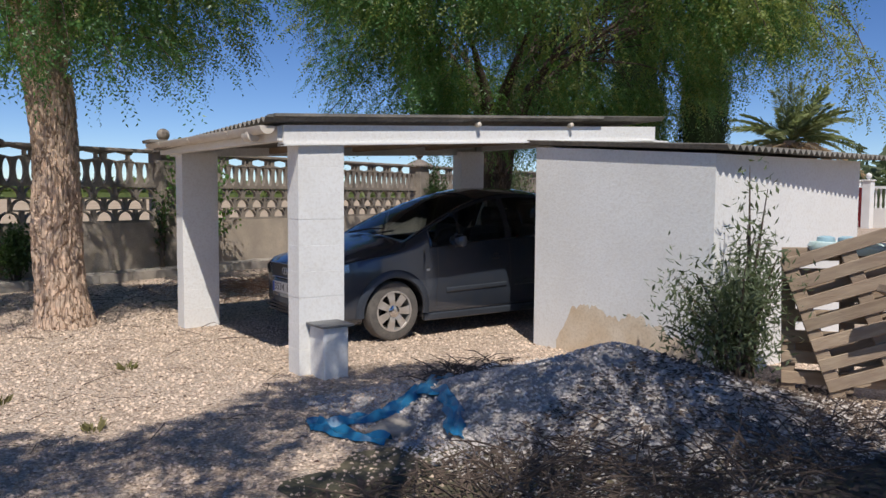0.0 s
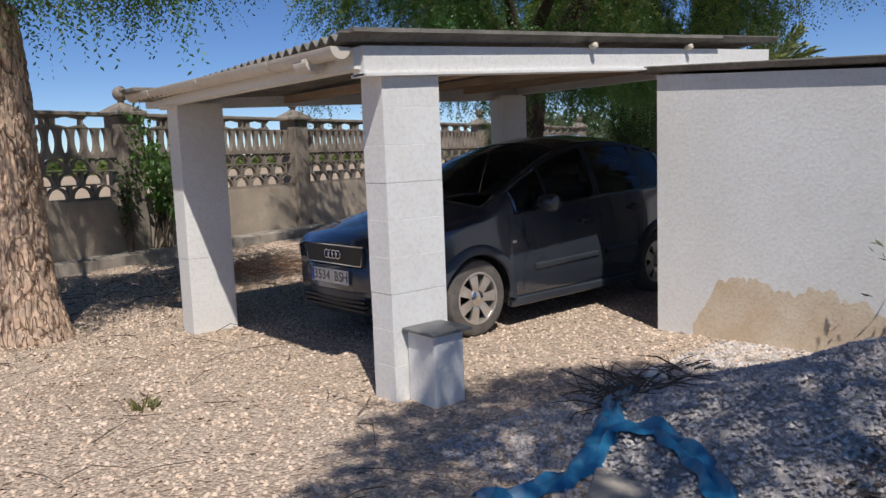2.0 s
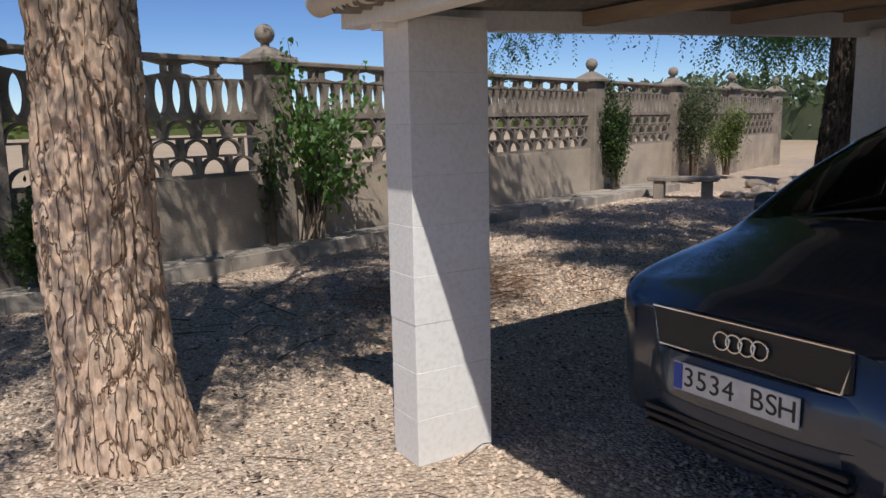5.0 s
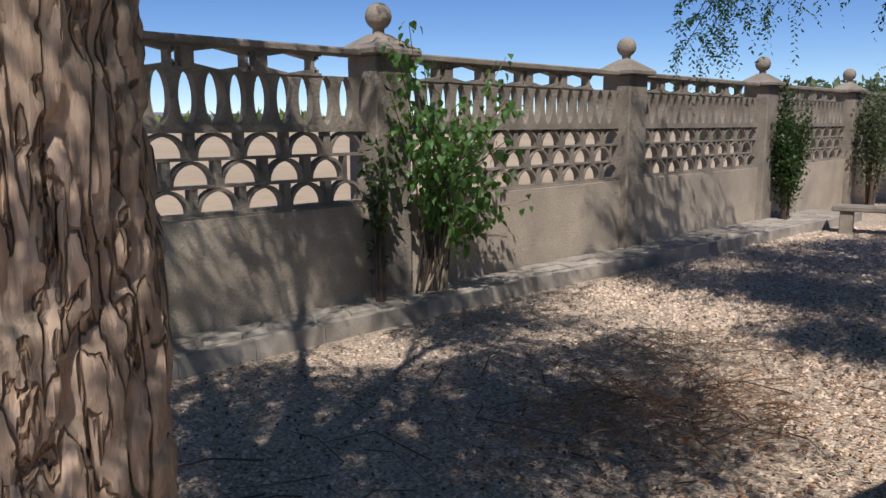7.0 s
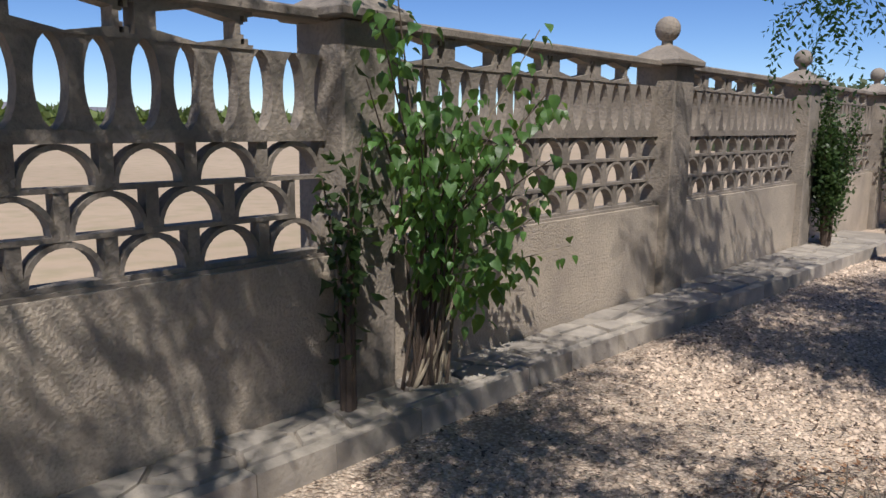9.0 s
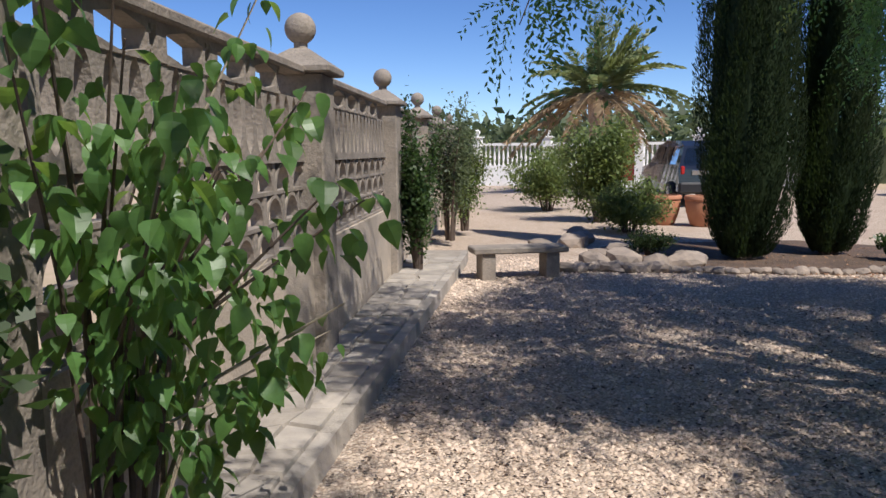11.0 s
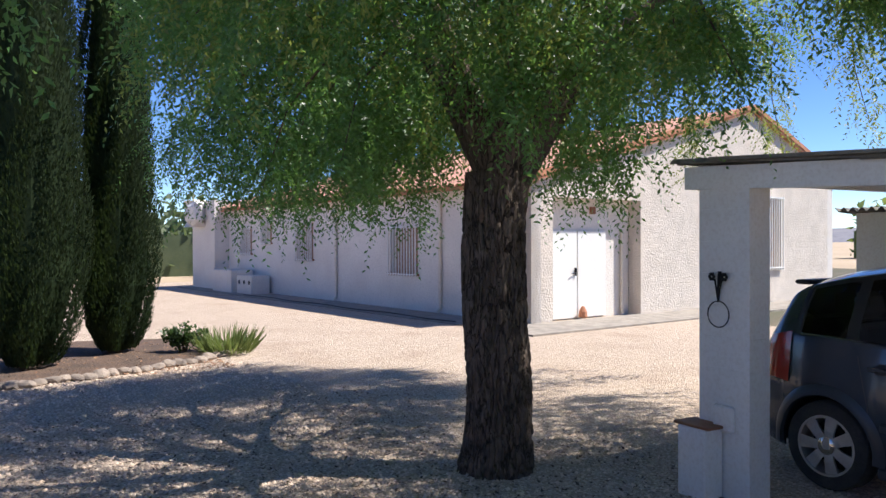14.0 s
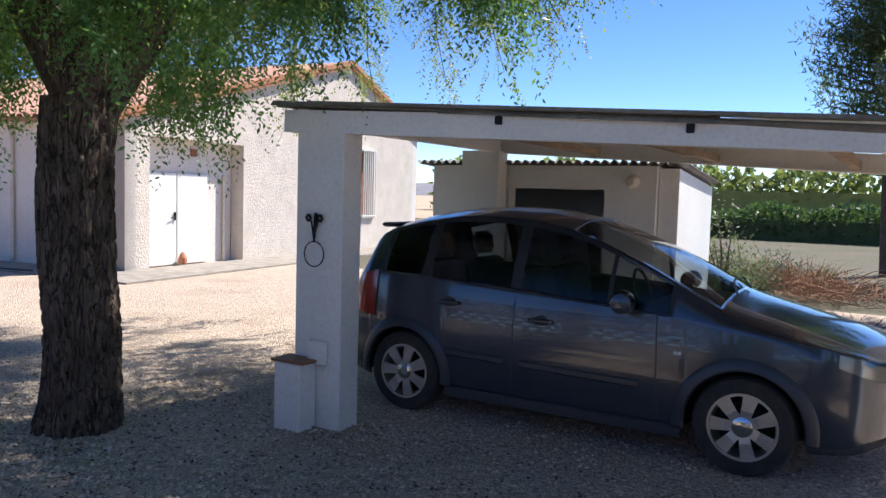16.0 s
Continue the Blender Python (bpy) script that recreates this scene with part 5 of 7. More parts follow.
def hang(t, label, anchor_rows, seed, n, mat_name="leaf", spread=0.2, leaf_len=0.055):
    """Low hanging twigs of a tree: each from a point down to another, with leaves along it."""
    rg = np.random.default_rng(seed)
    n = int(n * 0.62)
    for a, b in anchor_rows:
        a, b = np.array(a, float), np.array(b, float)
        tw = Mesh()
        m = (a + b) / 2 + np.array([0.05, 0.03, 0.12])
        tw.tube([a, m, b], [0.012, 0.007, 0.003], 5)
        part("twig", tw, "twig", t)
        k = rg.uniform(0, 1, n)[:, None]
        roots = a * (1 - k) ** 2 + 2 * m * k * (1 - k) + b * k ** 2 + unit(rg.normal(size=(n, 3))) * rg.uniform(0, 1, (n, 1)) ** 0.5 * spread * 0.8
        dirs = rg.normal(size=(n, 3)) + np.array([0, 0, -0.4])
        part("leafy_twig", leaf_mesh("leafy_twig", *sprays(rg, roots, dirs, 0.32, 0.8, 17, leaf_len * 0.86, leaf_len * 0.34)), mat_name, t, kind="stuff")


def gappy(q):
    """Ragged holes in the crown on the side of the boundary wall."""
    sx, sy = q[0] + 0.33 * q[2], q[1] + 0.62 * q[2]
    if sy > 5.3 or sx > 1.2:
        return noise.noise(Vector((sx * 1.5 + 3.1, sy * 1.5, 0))) > (0.1 if sx > 1.2 else 0.08)
    k = min(1.0, max(0.0, (sy - 1.85) / 1.25))
    return abs(sx + 2.5 - 0.66 * k) < 0.5 and 1.5 < sy < 3.2 and noise.noise(Vector((sx * 3.0, sy * 3.0, q[2]))) > -0.2


tree_a = tree("old tree with deeply fissured pinkish-tan bark", (-2.48, 1.99, -0.05), (-2.59, 2.25, 2.75), 0.244, 0.235, (-2.6, 3.2, 4.4), (2.8, 3.0, 1.7), 7, 12000, "bark", "leaf", 11, leaflets=16, leaf_len=0.050, leaf_wid=0.021, spray_len=0.34,
              low=2.75, rough=0.034, clumps=150, fine=True, keep_out=lambda q: (q[1] < 0.7 and q[0] > -2.3 and q[2] < 3.4) or (q[1] > 4.0 and q[2] < 3.4) or gappy(q))
hang(tree_a, "", [((-3.4, 1.0, 3.1), (-3.45, 0.5, 2.35)), ((-3.0, 1.1, 3.1), (-2.9, 0.7, 2.5)), ((-2.5, 1.2, 3.0), (-2.1, 0.9, 2.65)), ((-3.9, 0.6, 3.0), (-4.1, 0.3, 2.3)), ((-2.0, 1.2, 3.1), (-1.55, 0.95, 2.75)),
                  ((-3.2, 1.3, 3.5), (-3.1, 0.7, 2.75)), ((-2.7, 1.3, 3.5), (-2.6, 0.8, 2.8)), ((-3.7, 1.1, 3.5), (-3.8, 0.5, 2.7)), ((-2.3, 1.4, 3.6), (-2.2, 0.8, 2.95)), ((-3.0, 0.6, 3.7), (-3.0, 0.0, 3.1)),
                  ((-4.3, 1.6, 3.2), (-4.6, 1.4, 2.45)), ((-3.8, 1.8, 3.2), (-3.95, 1.6, 2.5)), ((-4.8, 2.2, 3.3), (-5.0, 2.0, 2.5)), ((-3.4, 2.2, 3.1), (-3.6, 2.2, 2.4))], 3, 60)
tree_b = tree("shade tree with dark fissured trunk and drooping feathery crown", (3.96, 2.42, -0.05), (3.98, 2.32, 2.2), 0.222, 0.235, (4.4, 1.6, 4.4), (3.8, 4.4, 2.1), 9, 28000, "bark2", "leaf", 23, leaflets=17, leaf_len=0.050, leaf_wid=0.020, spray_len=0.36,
              low=1.98, rough=0.035, clumps=225, light=0.25, fine=True,
              keep_out=lambda q: (q[1] > 5.62 - 0.16 * (q[0] + 0.73) and q[2] < 4.3) or (q[1] < 1.9 and q[0] < 3.4 and q[2] < 3.1) or (q[0] < 1.0 and q[1] > 3.0) or (q[1] > 4.6 and q[2] < 3.2) or (q[1] < 2.0 and q[0] + 0.75 < 0.32 * (5.56 - q[1]))
              or (q[0] < 4.3 and q[2] < 2.35) or (q[0] < 6.0 and q[1] < 0.5 and q[2] < 3.6) or (q[1] < -1.0 and q[0] > 7.0))
hang(tree_b, "", [((3.3, 2.7, 3.0), (3.0, 2.9, 2.35)), ((3.9, 3.3, 3.0), (3.8, 3.7, 2.2)), ((4.6, 3.5, 3.0), (4.8, 3.9, 2.1)), ((5.6, 3.0, 3.0), (5.9, 3.3, 2.05)), ((6.3, 3.4, 3.1), (6.6, 3.7, 2.1)),
                  ((4.4, 1.2, 2.9), (4.5, 1.0, 2.2)), ((4.9, 1.0, 2.9), (5.0, 0.8, 2.25)), ((3.6, 1.6, 2.9), (3.4, 1.7, 2.2)), ((5.2, 2.2, 2.8), (5.5, 2.2, 2.0)), ((2.6, 1.8, 3.2), (2.2, 1.9, 2.6)), ((1.9, 1.2, 3.4), (1.4, 1.1, 2.75))], 5, 160)
hang(tree_b, "", [((3.4, -2.2, 3.9), (3.4, -2.7, 3.1)), ((4.2, -2.4, 3.9), (4.3, -2.9, 3.0)), ((5.2, -2.4, 3.8), (5.4, -2.9, 2.8)), ((2.4, -0.8, 3.9), (2.1, -1.4, 3.2)), ((6.0, -2.0, 3.6), (6.3, -2.4, 2.6))], 8, 90, "leaf_light", 0.3)
hang(tree_b, "", [((5.0, 3.2, 3.0), (5.2, 3.6, 2.22)), ((6.0, 2.9, 3.0), (6.2, 3.2, 2.17)), ((6.9, 3.2, 3.0), (7.1, 3.6, 2.27)), ((4.2, 3.0, 2.9), (4.2, 3.4, 2.32)), ((5.4, 3.8, 3.1), (5.6, 4.2, 2.42)),
                  ((7.5, 2.6, 3.0), (7.8, 2.9, 2.22)), ((6.5, 2.3, 2.9), (6.7, 2.5, 2.17)), ((8.0, 3.6, 3.2), (8.3, 4.0, 2.52)), ((5.7, 2.4, 2.9), (5.8, 2.6, 2.22)), ((7.2, 1.8, 2.9), (7.4, 2.0, 2.27)), ((4.8, 2.7, 2.8), (4.9, 3.0, 2.32))], 12, 230, "leaf", 0.36)
hang(tree_b, "", [((3.3, 5.8, 3.3), (2.7, 6.15, 2.25)), ((3.0, 5.6, 3.3), (2.4, 5.75, 2.4)), ((3.6, 5.9, 3.3), (3.2, 6.35, 2.45)), ((3.9, 5.6, 3.3), (3.6, 6.0, 2.6)), ((7.6, 3.4, 3.0), (7.9, 3.9, 2.15)), ((7.0, 2.6, 3.0), (7.3, 3.0, 2.0))], 9, 70, "leaf", 0.25)


def open_sky(q):
    """Keeps the crown where its shade would fall on the sunlit part of the yard bare."""
    sx, sy = q[0] + 0.33 * q[2], q[1] + 0.62 * q[2]
    return sx > 0.75 or sy > -1.95 - 0.35 * math.sin(sx * 1.9 + 0.4)


tree_d = tree("broad shade tree standing beside the yard entrance", (-6.6, -10.4, -0.05), (-6.2, -9.8, 3.2), 0.26, 0.2, (-3.5, -7.0, 5.2), (3.9, 3.0, 1.1), 7, 8500, "bark", "leaf", 41,
              low=4.0, rough=0.05, clumps=120, keep_out=open_sky)


def cypress(x, y, r, h, label, seed):
    """A columnar cypress: upright scale sprays packed round a narrow spindle."""
    rg = np.random.default_rng(seed)
    t = thing("cypress_tree", label, "tree", group="cypresses")
    tr = Mesh()
    tr.tube([(x, y, -0.05), (x, y, h * 0.9)], [0.13, 0.03], 10)
    part("trunk", tr, "bark2", t)
    n = 70000
    z = rg.uniform(0.0, 1, n) ** 1.15
    prof = np.interp(z, [0, 0.05, 0.15, 0.4, 0.7, 0.9, 1.0], [0.42, 0.78, 1.0, 1.0, 0.8, 0.45, 0.05])
    a = rg.uniform(0, 6.283, n)
    lump = 1 + 0.13 * np.sin(3 * a + 7 * z) + 0.1 * np.sin(7 * a - 19 * z)
    rad = r * prof * lump * rg.uniform(0.55, 1.02, n) ** 0.4
    base = np.stack([x + rad * np.cos(a), y + rad * np.sin(a), 0.06 + z * (h - 0.06)], -1)
    out = np.stack([np.cos(a), np.sin(a), np.zeros(n)], -1)
    along = unit(out * 0.28 + np.array([0, 0, 1.0]) + rg.normal(size=(n, 3)) * 0.2)
    side = unit(np.cross(along, out + rg.normal(size=(n, 3)) * 0.4))
    s = rg.uniform(0.7, 1.3, n)
    part("crown", leaf_mesh("crown", base, along, side, 0.07 * s, 0.018 * s), "cypress", t, kind="stuff")
    core = Mesh()
    core.lathe([(r * 0.2, 0.2), (r * 0.55, 0.06 * h), (r * 0.80, 0.14 * h), (r * 0.80, 0.4 * h), (r * 0.5, 0.75 * h), (0.05, 0.97 * h)], 14, Matrix.Translation((x, y, 0)))
    part("inner_growth", core, "cypress", t)


cypress(10.85, 5.20, 0.66, 8.5, "dark green columnar cypress rising from the rock bed", 1)
cypress(11.85, 4.02, 0.56, 7.5, "narrower dark cypress beside the flower clump", 2)


# ---------------------------------------------------------------- shrubs
def shrub(name, label, category, x, y, z0, r, h, n, leaf, seed, leaf_len=0.06, leaf_wid=0.03, stems=9, stem_mat="twig", lean=(0, 0), hollow=0.3, group=""):
    """Stems fanning from one root with leaves clustered along them."""
    rg = np.random.default_rng(seed)
    rd = random.Random(seed)
    t = thing(name, label, category, group=group)
    tips = []
    for i in range(stems):
        a = rd.uniform(0, 6.283)
        k = rd.uniform(hollow, 1.0)
        tip = Vector((x + lean[0] + r * k * math.cos(a), y + lean[1] + r * k * math.sin(a), z0 + h * rd.uniform(0.55, 1.0) * (1.1 - 0.4 * k * k)))
        root = Vector((x + 0.1 * r * math.cos(a), y + 0.1 * r * math.sin(a), z0 - 0.02))
        mid_p = root.lerp(tip, 0.5) + Vector((-0.15 * r * math.cos(a), -0.15 * r * math.sin(a), 0.1 * h))
        st = Mesh()
        st.tube([root, mid_p, tip], [0.012 + 0.008 * h, 0.008 + 0.003 * h, 0.003], 6)
        part("stem", st, stem_mat, t, smooth=True)
        tips.append((np.array(root), np.array(mid_p), np.array(tip)))
    pick = rg.integers(0, stems, n)
    k = rg.uniform(0.25, 1.0, n)[:, None] ** 0.8
    A, B, C = (np.array([q[i] for q in tips])[pick] for i in range(3))
    base = A * (1 - k) ** 2 + 2 * B * k * (1 - k) + C * k ** 2 + rg.normal(size=(n, 3)) * np.array([r, r, h * 0.5]) * 0.17
    base[:, 2] = np.maximum(base[:, 2], z0 + 0.03)
    along = unit(rg.normal(size=(n, 3)) + np.array([0, 0, 0.15]))
    side = unit(np.cross(along, rg.normal(size=(n, 3)) * 0.5 + np.array([0, 0, 1.0])))
    s = rg.uniform(0.6, 1.3, n)
    part("foliage", leaf_mesh("foliage", base, along, side, leaf_len * s, leaf_wid * s), leaf, t, kind="stuff")
    return t


def on_wall(x, y, z=0.0):
    p = FENCE @ Vector((x, y, z))
    return p.x, p.y


# broad-leaved climber at the pier: each leaf is a piece of its own


def broad_leaf():
    """A heart-shaped leaf, folded along its midrib, with a drooping tip."""
    m = Mesh()
    rows = [(0.0, 0.0), (0.08, 0.27), (0.26, 0.40), (0.5, 0.36), (0.75, 0.19), (1.0, 0.0)]
    v = []
    for t, w in rows:
        sag = -0.34 * t * t
        v += [(t, -w, sag + 0.22 * w), (t, 0, sag), (t, w, sag + 0.22 * w)]
    f = []
    for i in range(len(rows) - 1):
        f += [(3 * i, 3 * i + 1, 3 * i + 4, 3 * i + 3), (3 * i + 1, 3 * i + 2, 3 * i + 5, 3 * i + 4)]
    return m.add(v, f).mesh("leaf", True)


LEAF = broad_leaf()
climber = thing("climbing_shrub", "leafy broad-leaved shrub growing against the pier", "shrub")
rd = random.Random(77)
cx, cy = on_wall(0.32, -0.30)
rootp = Vector((cx, cy, 0.12))
count = 0
rest = Mesh()
for i in range(27):
    along_w = rd.uniform(-0.62, 0.80) if i > 2 else rd.uniform(-0.2, 0.1)
    out = -rd.uniform(0.06, 0.7) if i > 2 else -rd.uniform(0.82, 0.95)
    hh = rd.uniform(1.15 if along_w > -0.1 else 1.8, 2.5) * (1.0 if out > -0.5 else 0.8)
    tx, ty = on_wall(0.32 + along_w, -0.14 + out)
    tip = Vector((tx, ty, hh))
    mid_p = rootp.lerp(tip, 0.3) + Vector((rd.uniform(-.06, .06), rd.uniform(-.06, .06), 0.25 + 0.2 * hh))
    st = Mesh()
    st.tube([rootp + Vector((rd.uniform(-.16, .16), rd.uniform(-.06, .06), -0.05)), mid_p, tip], [0.012, 0.007, 0.003], 6)
    part("stem", st, "pale_stem" if i % 4 == 0 else "twig", climber, smooth=True)
    for k in (0.42, 0.54, 0.65, 0.75, 0.84, 0.92, 1.0):
        if rd.random() < 0.15:
            continue
        node = rootp * (1 - k) ** 2 + mid_p * 2 * k * (1 - k) + tip * k * k
        turn = rd.uniform(0, 6.283)
        for j in range(rd.randint(4, 8)):
            a = turn + j * 1.35 + rd.gauss(0, 0.3)
            reach = rd.uniform(0.02, 0.09)
            p = node + Vector((math.cos(a) * reach, math.sin(a) * reach, rd.uniform(-0.10, 0.05)))
            if (FENCE.inverted() @ p).y > -0.10:
                continue
            place = Matrix.Translation(p) @ Euler((rd.gauss(0, 0.35), rd.uniform(0.35, 1.35), a), "XYZ").to_matrix().to_4x4() @ Matrix.Scale(rd.uniform(0.045, 0.098), 4)
            if count % 3 == 0 and count < 880:
                part("leaf", LEAF, "bigleaf", climber).matrix_world = place
            else:
                rest.add([tuple(q.co) for q in LEAF.vertices], [tuple(q.vertices) for q in LEAF.polygons], place)
            count += 1
part("foliage", rest, "bigleaf_mass", climber, kind="stuff")
for (wx, wy, r, h, n, lf, sd, lb) in ((2 * SPAN + 0.25, -0.38, 0.36, 2.0, 5500, "ivy", 3, "dark glossy ivy bush covering a pier"),
                                      (3 * SPAN - 0.1, -0.55, 0.6, 2.5, 5000, "olive", 4, "tall airy grey-green shrub beside the wall"),
                                      (3 * SPAN + 1.6, -0.7, 0.7, 1.7, 4500, "shrub", 9, "bright green shrub at the end of the wall"),
                                      (-2.78, -0.36, 0.42, 0.85, 2600, "ivy", 6, "low leafy shrub at the foot of the wall")):
    px, py = on_wall(wx, wy)
    shrub("wall_shrub", lb, "shrub", px, py, 0.12, r, h, n, lf, sd, 0.065, 0.034)
shrub("wall_shrub", "small ivy clump climbing the sunlit pier", "shrub", *on_wall(-0.25, -0.28), 0.12, 0.2, 1.7, 260, "ivy", 8, 0.08, 0.05, stems=4)
shrub("oleander_bush", "grey-leaved bush in front of the shed wall", "shrub", 0.85, -4.05, 0, 0.62, 1.2, 4800, "olive", 12, 0.07, 0.018, stems=16, hollow=0.1)
shrub("oleander_bush", "tall thin shoots of the bush by the pallets", "shrub", 1.05, -4.0, 0, 0.3, 1.75, 320, "olive", 14, 0.075, 0.02, stems=5)
shrub("garden_bush", "large green garden bush in front of the palm", "shrub", 16.2, 8.35, 0, 1.0, 2.2, 9000, "shrub", 15, 0.11, 0.055, stems=14)
shrub("garden_bush", "round sunlit bush beside the terracotta pots", "shrub", 14.2, 7.4, 0, 0.85, 1.05, 6500, "shrub", 16, 0.075, 0.04, stems=12)
shrub("garden_bush", "bright green leafy bush by the path end", "shrub", 19.0, 10.3, 0, 1.2, 1.7, 7500, "shrub", 17, 0.10, 0.05, stems=12)
shrub("cushion_plant", "low dark cushion plant among the rocks", "plant", 10.15, 6.45, 0.12, 0.42, 0.36, 2200, "cypress", 18, 0.05, 0.02, stems=12, hollow=0.0)
shrub("flower_clump", "dark leafy clump beside the cypress", "plant", 11.35, 3.15, 0.05, 0.35, 0.42, 900, "ivy", 19, 0.07, 0.04, stems=8)


def grass_clump(name, label, x, y, r, h, n, seed, material="shrub"):
    rg = np.random.default_rng(seed)
    a = rg.uniform(0, 6.283, n)
    q = r * 0.45 * rg.uniform(0, 1, n) ** 0.5
    base = np.stack([x + q * np.cos(a), y + q * np.sin(a), np.full(n, 0.0)], -1)
    along = unit(np.stack([np.cos(a) * 0.6, np.sin(a) * 0.6, np.ones(n)], -1) + rg.normal(size=(n, 3)) * 0.22)
    side = unit(np.cross(along, rg.normal(size=(n, 3))))
    s = rg.uniform(0.6, 1.2, n)
    ob = part(name, leaf_mesh(name, base, along, side, h * s, 0.022 * s), material)
    return tagged(ob, label, "plant", kind="stuff")


grass_clump("strap_leaf_clump", "bright green strap-leaved clump at the bed's edge", 11.0, 2.55, 0.8, 0.42, 420, 3)
for i, (x, y) in enumerate(((-3.1, -2.2), (-3.5, -1.2), (-2.5, -0.6), (-0.6, -2.9))):
    grass_clump("weed_tuft", "small wiry weed tuft growing in the gravel", x, y, 0.14, 0.08, 30, 20 + i, "grass")


# ---------------------------------------------------------------- palm
def palm(x, y, zc, label, seed):
    rg = np.random.default_rng(seed)
    t = thing("palm_tree", label, "palm")
    tr = Mesh()
    tr.lathe([(0.42, -0.05), (0.36, 0.5), (0.33, zc * 0.6), (0.42, zc - 0.3), (0.25, zc + 0.1)], 18, Matrix.Translation((x, y, 0)))
    part("trunk", tr, "bark", t)
    for i in range(62):
        a = rg.uniform(0, 6.283)
        lift = rg.uniform(-0.4, 1.5)
        ln = rg.uniform(2.6, 3.7)
        dry = lift < 0.12
        d = np.array([math.cos(a) * math.cos(lift), math.sin(a) * math.cos(lift), math.sin(lift)])
        k = np.linspace(0.0, 1.0, 12)
        pts = np.array([x, y, zc]) + d * (k * ln)[:, None] - np.array([0, 0, 1]) * (0.5 * ln * k ** 2.2 * math.cos(lift) * 0.8)[:, None]
        st = Mesh()
        st.tube([tuple(p) for p in pts], list(np.linspace(0.028, 0.006, 12)), 5)
        fr = part("frond", st, "dryfrond" if dry else "frond", t)
        kk = rg.uniform(0.15, 1.0, 110)
        pos = np.stack([np.interp(kk, k, pts[:, j]) for j in range(3)], -1)
        tg = unit(np.stack([np.interp(kk, k, np.gradient(pts[:, j])) for j in range(3)], -1))
        sd = unit(np.cross(tg, np.array([0, 0, 1.0]) + rg.normal(size=3) * 0.2)) * np.where(np.arange(110) % 2, 1, -1)[:, None]
        al = unit(tg * 0.75 + sd * 0.8 + np.array([0, 0, -0.15]) + rg.normal(size=(110, 3)) * 0.12)
        s = (1.1 - 0.6 * kk) * rg.uniform(0.8, 1.1, 110)
        part("leaflet_fringe", leaf_mesh("leaflet_fringe", pos, al, unit(np.cross(al, tg)), 0.62 * s, 0.07 * np.ones(110)), "dryfrond" if dry else "frond", fr, kind="stuff")


palm(27.6, 10.7, 3.75, "palm with green upper fronds and dry brown lower ones", 5)


# ---------------------------------------------------------------- house: local x along the shaded front, local y into the gable
HOUSE = pose(11.75, -3.75, 0, 0, 0, 6.9)
house = thing("house", "white rendered single-storey house with red tile roof", "house", HOUSE, kind="structure")
L, W = 18.2, 12.4       # length of the front and depth of the gable side
EAVE, RIDGE, RV = 2.95, 5.15, 8.0
# windows in the long front: (start, end, sill, head)
WINS = [(3.95, 5.20, 0.92, 2.05), (9.35, 10.45, 1.20, 2.30), (12.25, 13.0, 1.70, 2.40), (13.85, 14.85, 1.33, 2.20)]


def wall_with_holes(length, z1, holes, thick, place):
    """An upright wall along x from 0, its face at y = 0, pierced by the holes."""
    w = Mesh()
    edges = sorted({0, length, *[h[0] for h in holes], *[h[1] for h in holes]})
    for a, b in zip(edges, edges[1:]):
        own = [h for h in holes if h[0] <= a + 1e-6 and h[1] >= b - 1e-6]
        if own:
            h = own[0]
            w.box(a, b, -thick, 0, -0.2, h[2], place)
            w.box(a, b, -thick, 0, h[3], z1, place)
        else:
            w.box(a, b, -thick, 0, -0.2, z1, place)
    return w


front = part("front_wall", wall_with_holes(L, EAVE, WINS, 0.28, pose(0, 0, 0)), "wallwhite", house, "shaded white rendered wall")


def barred_window(h, parent, place):
    a, b, z0, z1 = h
    t = part("window", Mesh().box(a, b, -0.20, -0.16, z0, z1, place), "shutter", parent, "window with brown blind behind white bars")
    sill = Mesh().box(a - 0.06, b + 0.06, -0.1, 0.06, z0 - 0.05, z0 + 0.004, place)
    part("sill", sill, "wood_red", t)
    n = int((b - a) / 0.115)
    for i in range(n + 1):
        x = a + 0.02 + (b - a - 0.04) * i / n
        part("bar", Mesh().box(x - 0.013, x + 0.013, 0.055, 0.08, z0 - 0.08, z1 + 0.08, place), "white", t)
    for z in (z0 - 0.02, z1 + 0.02):
        part("bar_rail", Mesh().box(a - 0.04, b + 0.04, 0.052, 0.083, z - 0.015, z + 0.015, place), "white", t)
    for x in (a, b):
        part("bracket", Mesh().box(x - 0.015, x + 0.015, 0.0, 0.06, z1, z1 + 0.03, place), "white", t)


for h in WINS:
    barred_window(h, front, pose(0, 0, 0))
for x in (3.0, 7.9):
    dp = Mesh()
    dp.tube([(x, 0.05, 0.12), (x, 0.05, EAVE - 0.1)], 0.04, 10)
    dp.tube([(x, 0.05, 0.14), (x + 0.04, 0.14, 0.05)], 0.04, 8)
    part("downpipe", dp, "pvc", front)
bulge = Mesh()
bulge.box(15.9, L, 0.0, 0.55, -0.2, 3.25)
bay = part("end_bay", bulge, "wallwhite", house)
part("bay_hood", Mesh().box(16.6, 18.0, 0.55, 1.0, 2.3, 3.3, c=0.25), "wallwhite", bay)
tank = Mesh()
tank.box(12.2, 13.4, 0.1, 0.75, -0.05, 0.62, c=0.02)
tank.box(13.5, 15.2, 0.1, 0.9, -0.05, 0.78, c=0.02)
bin_ = part("utility_box", tank, "wallwhite", house, "low white rendered utility box")
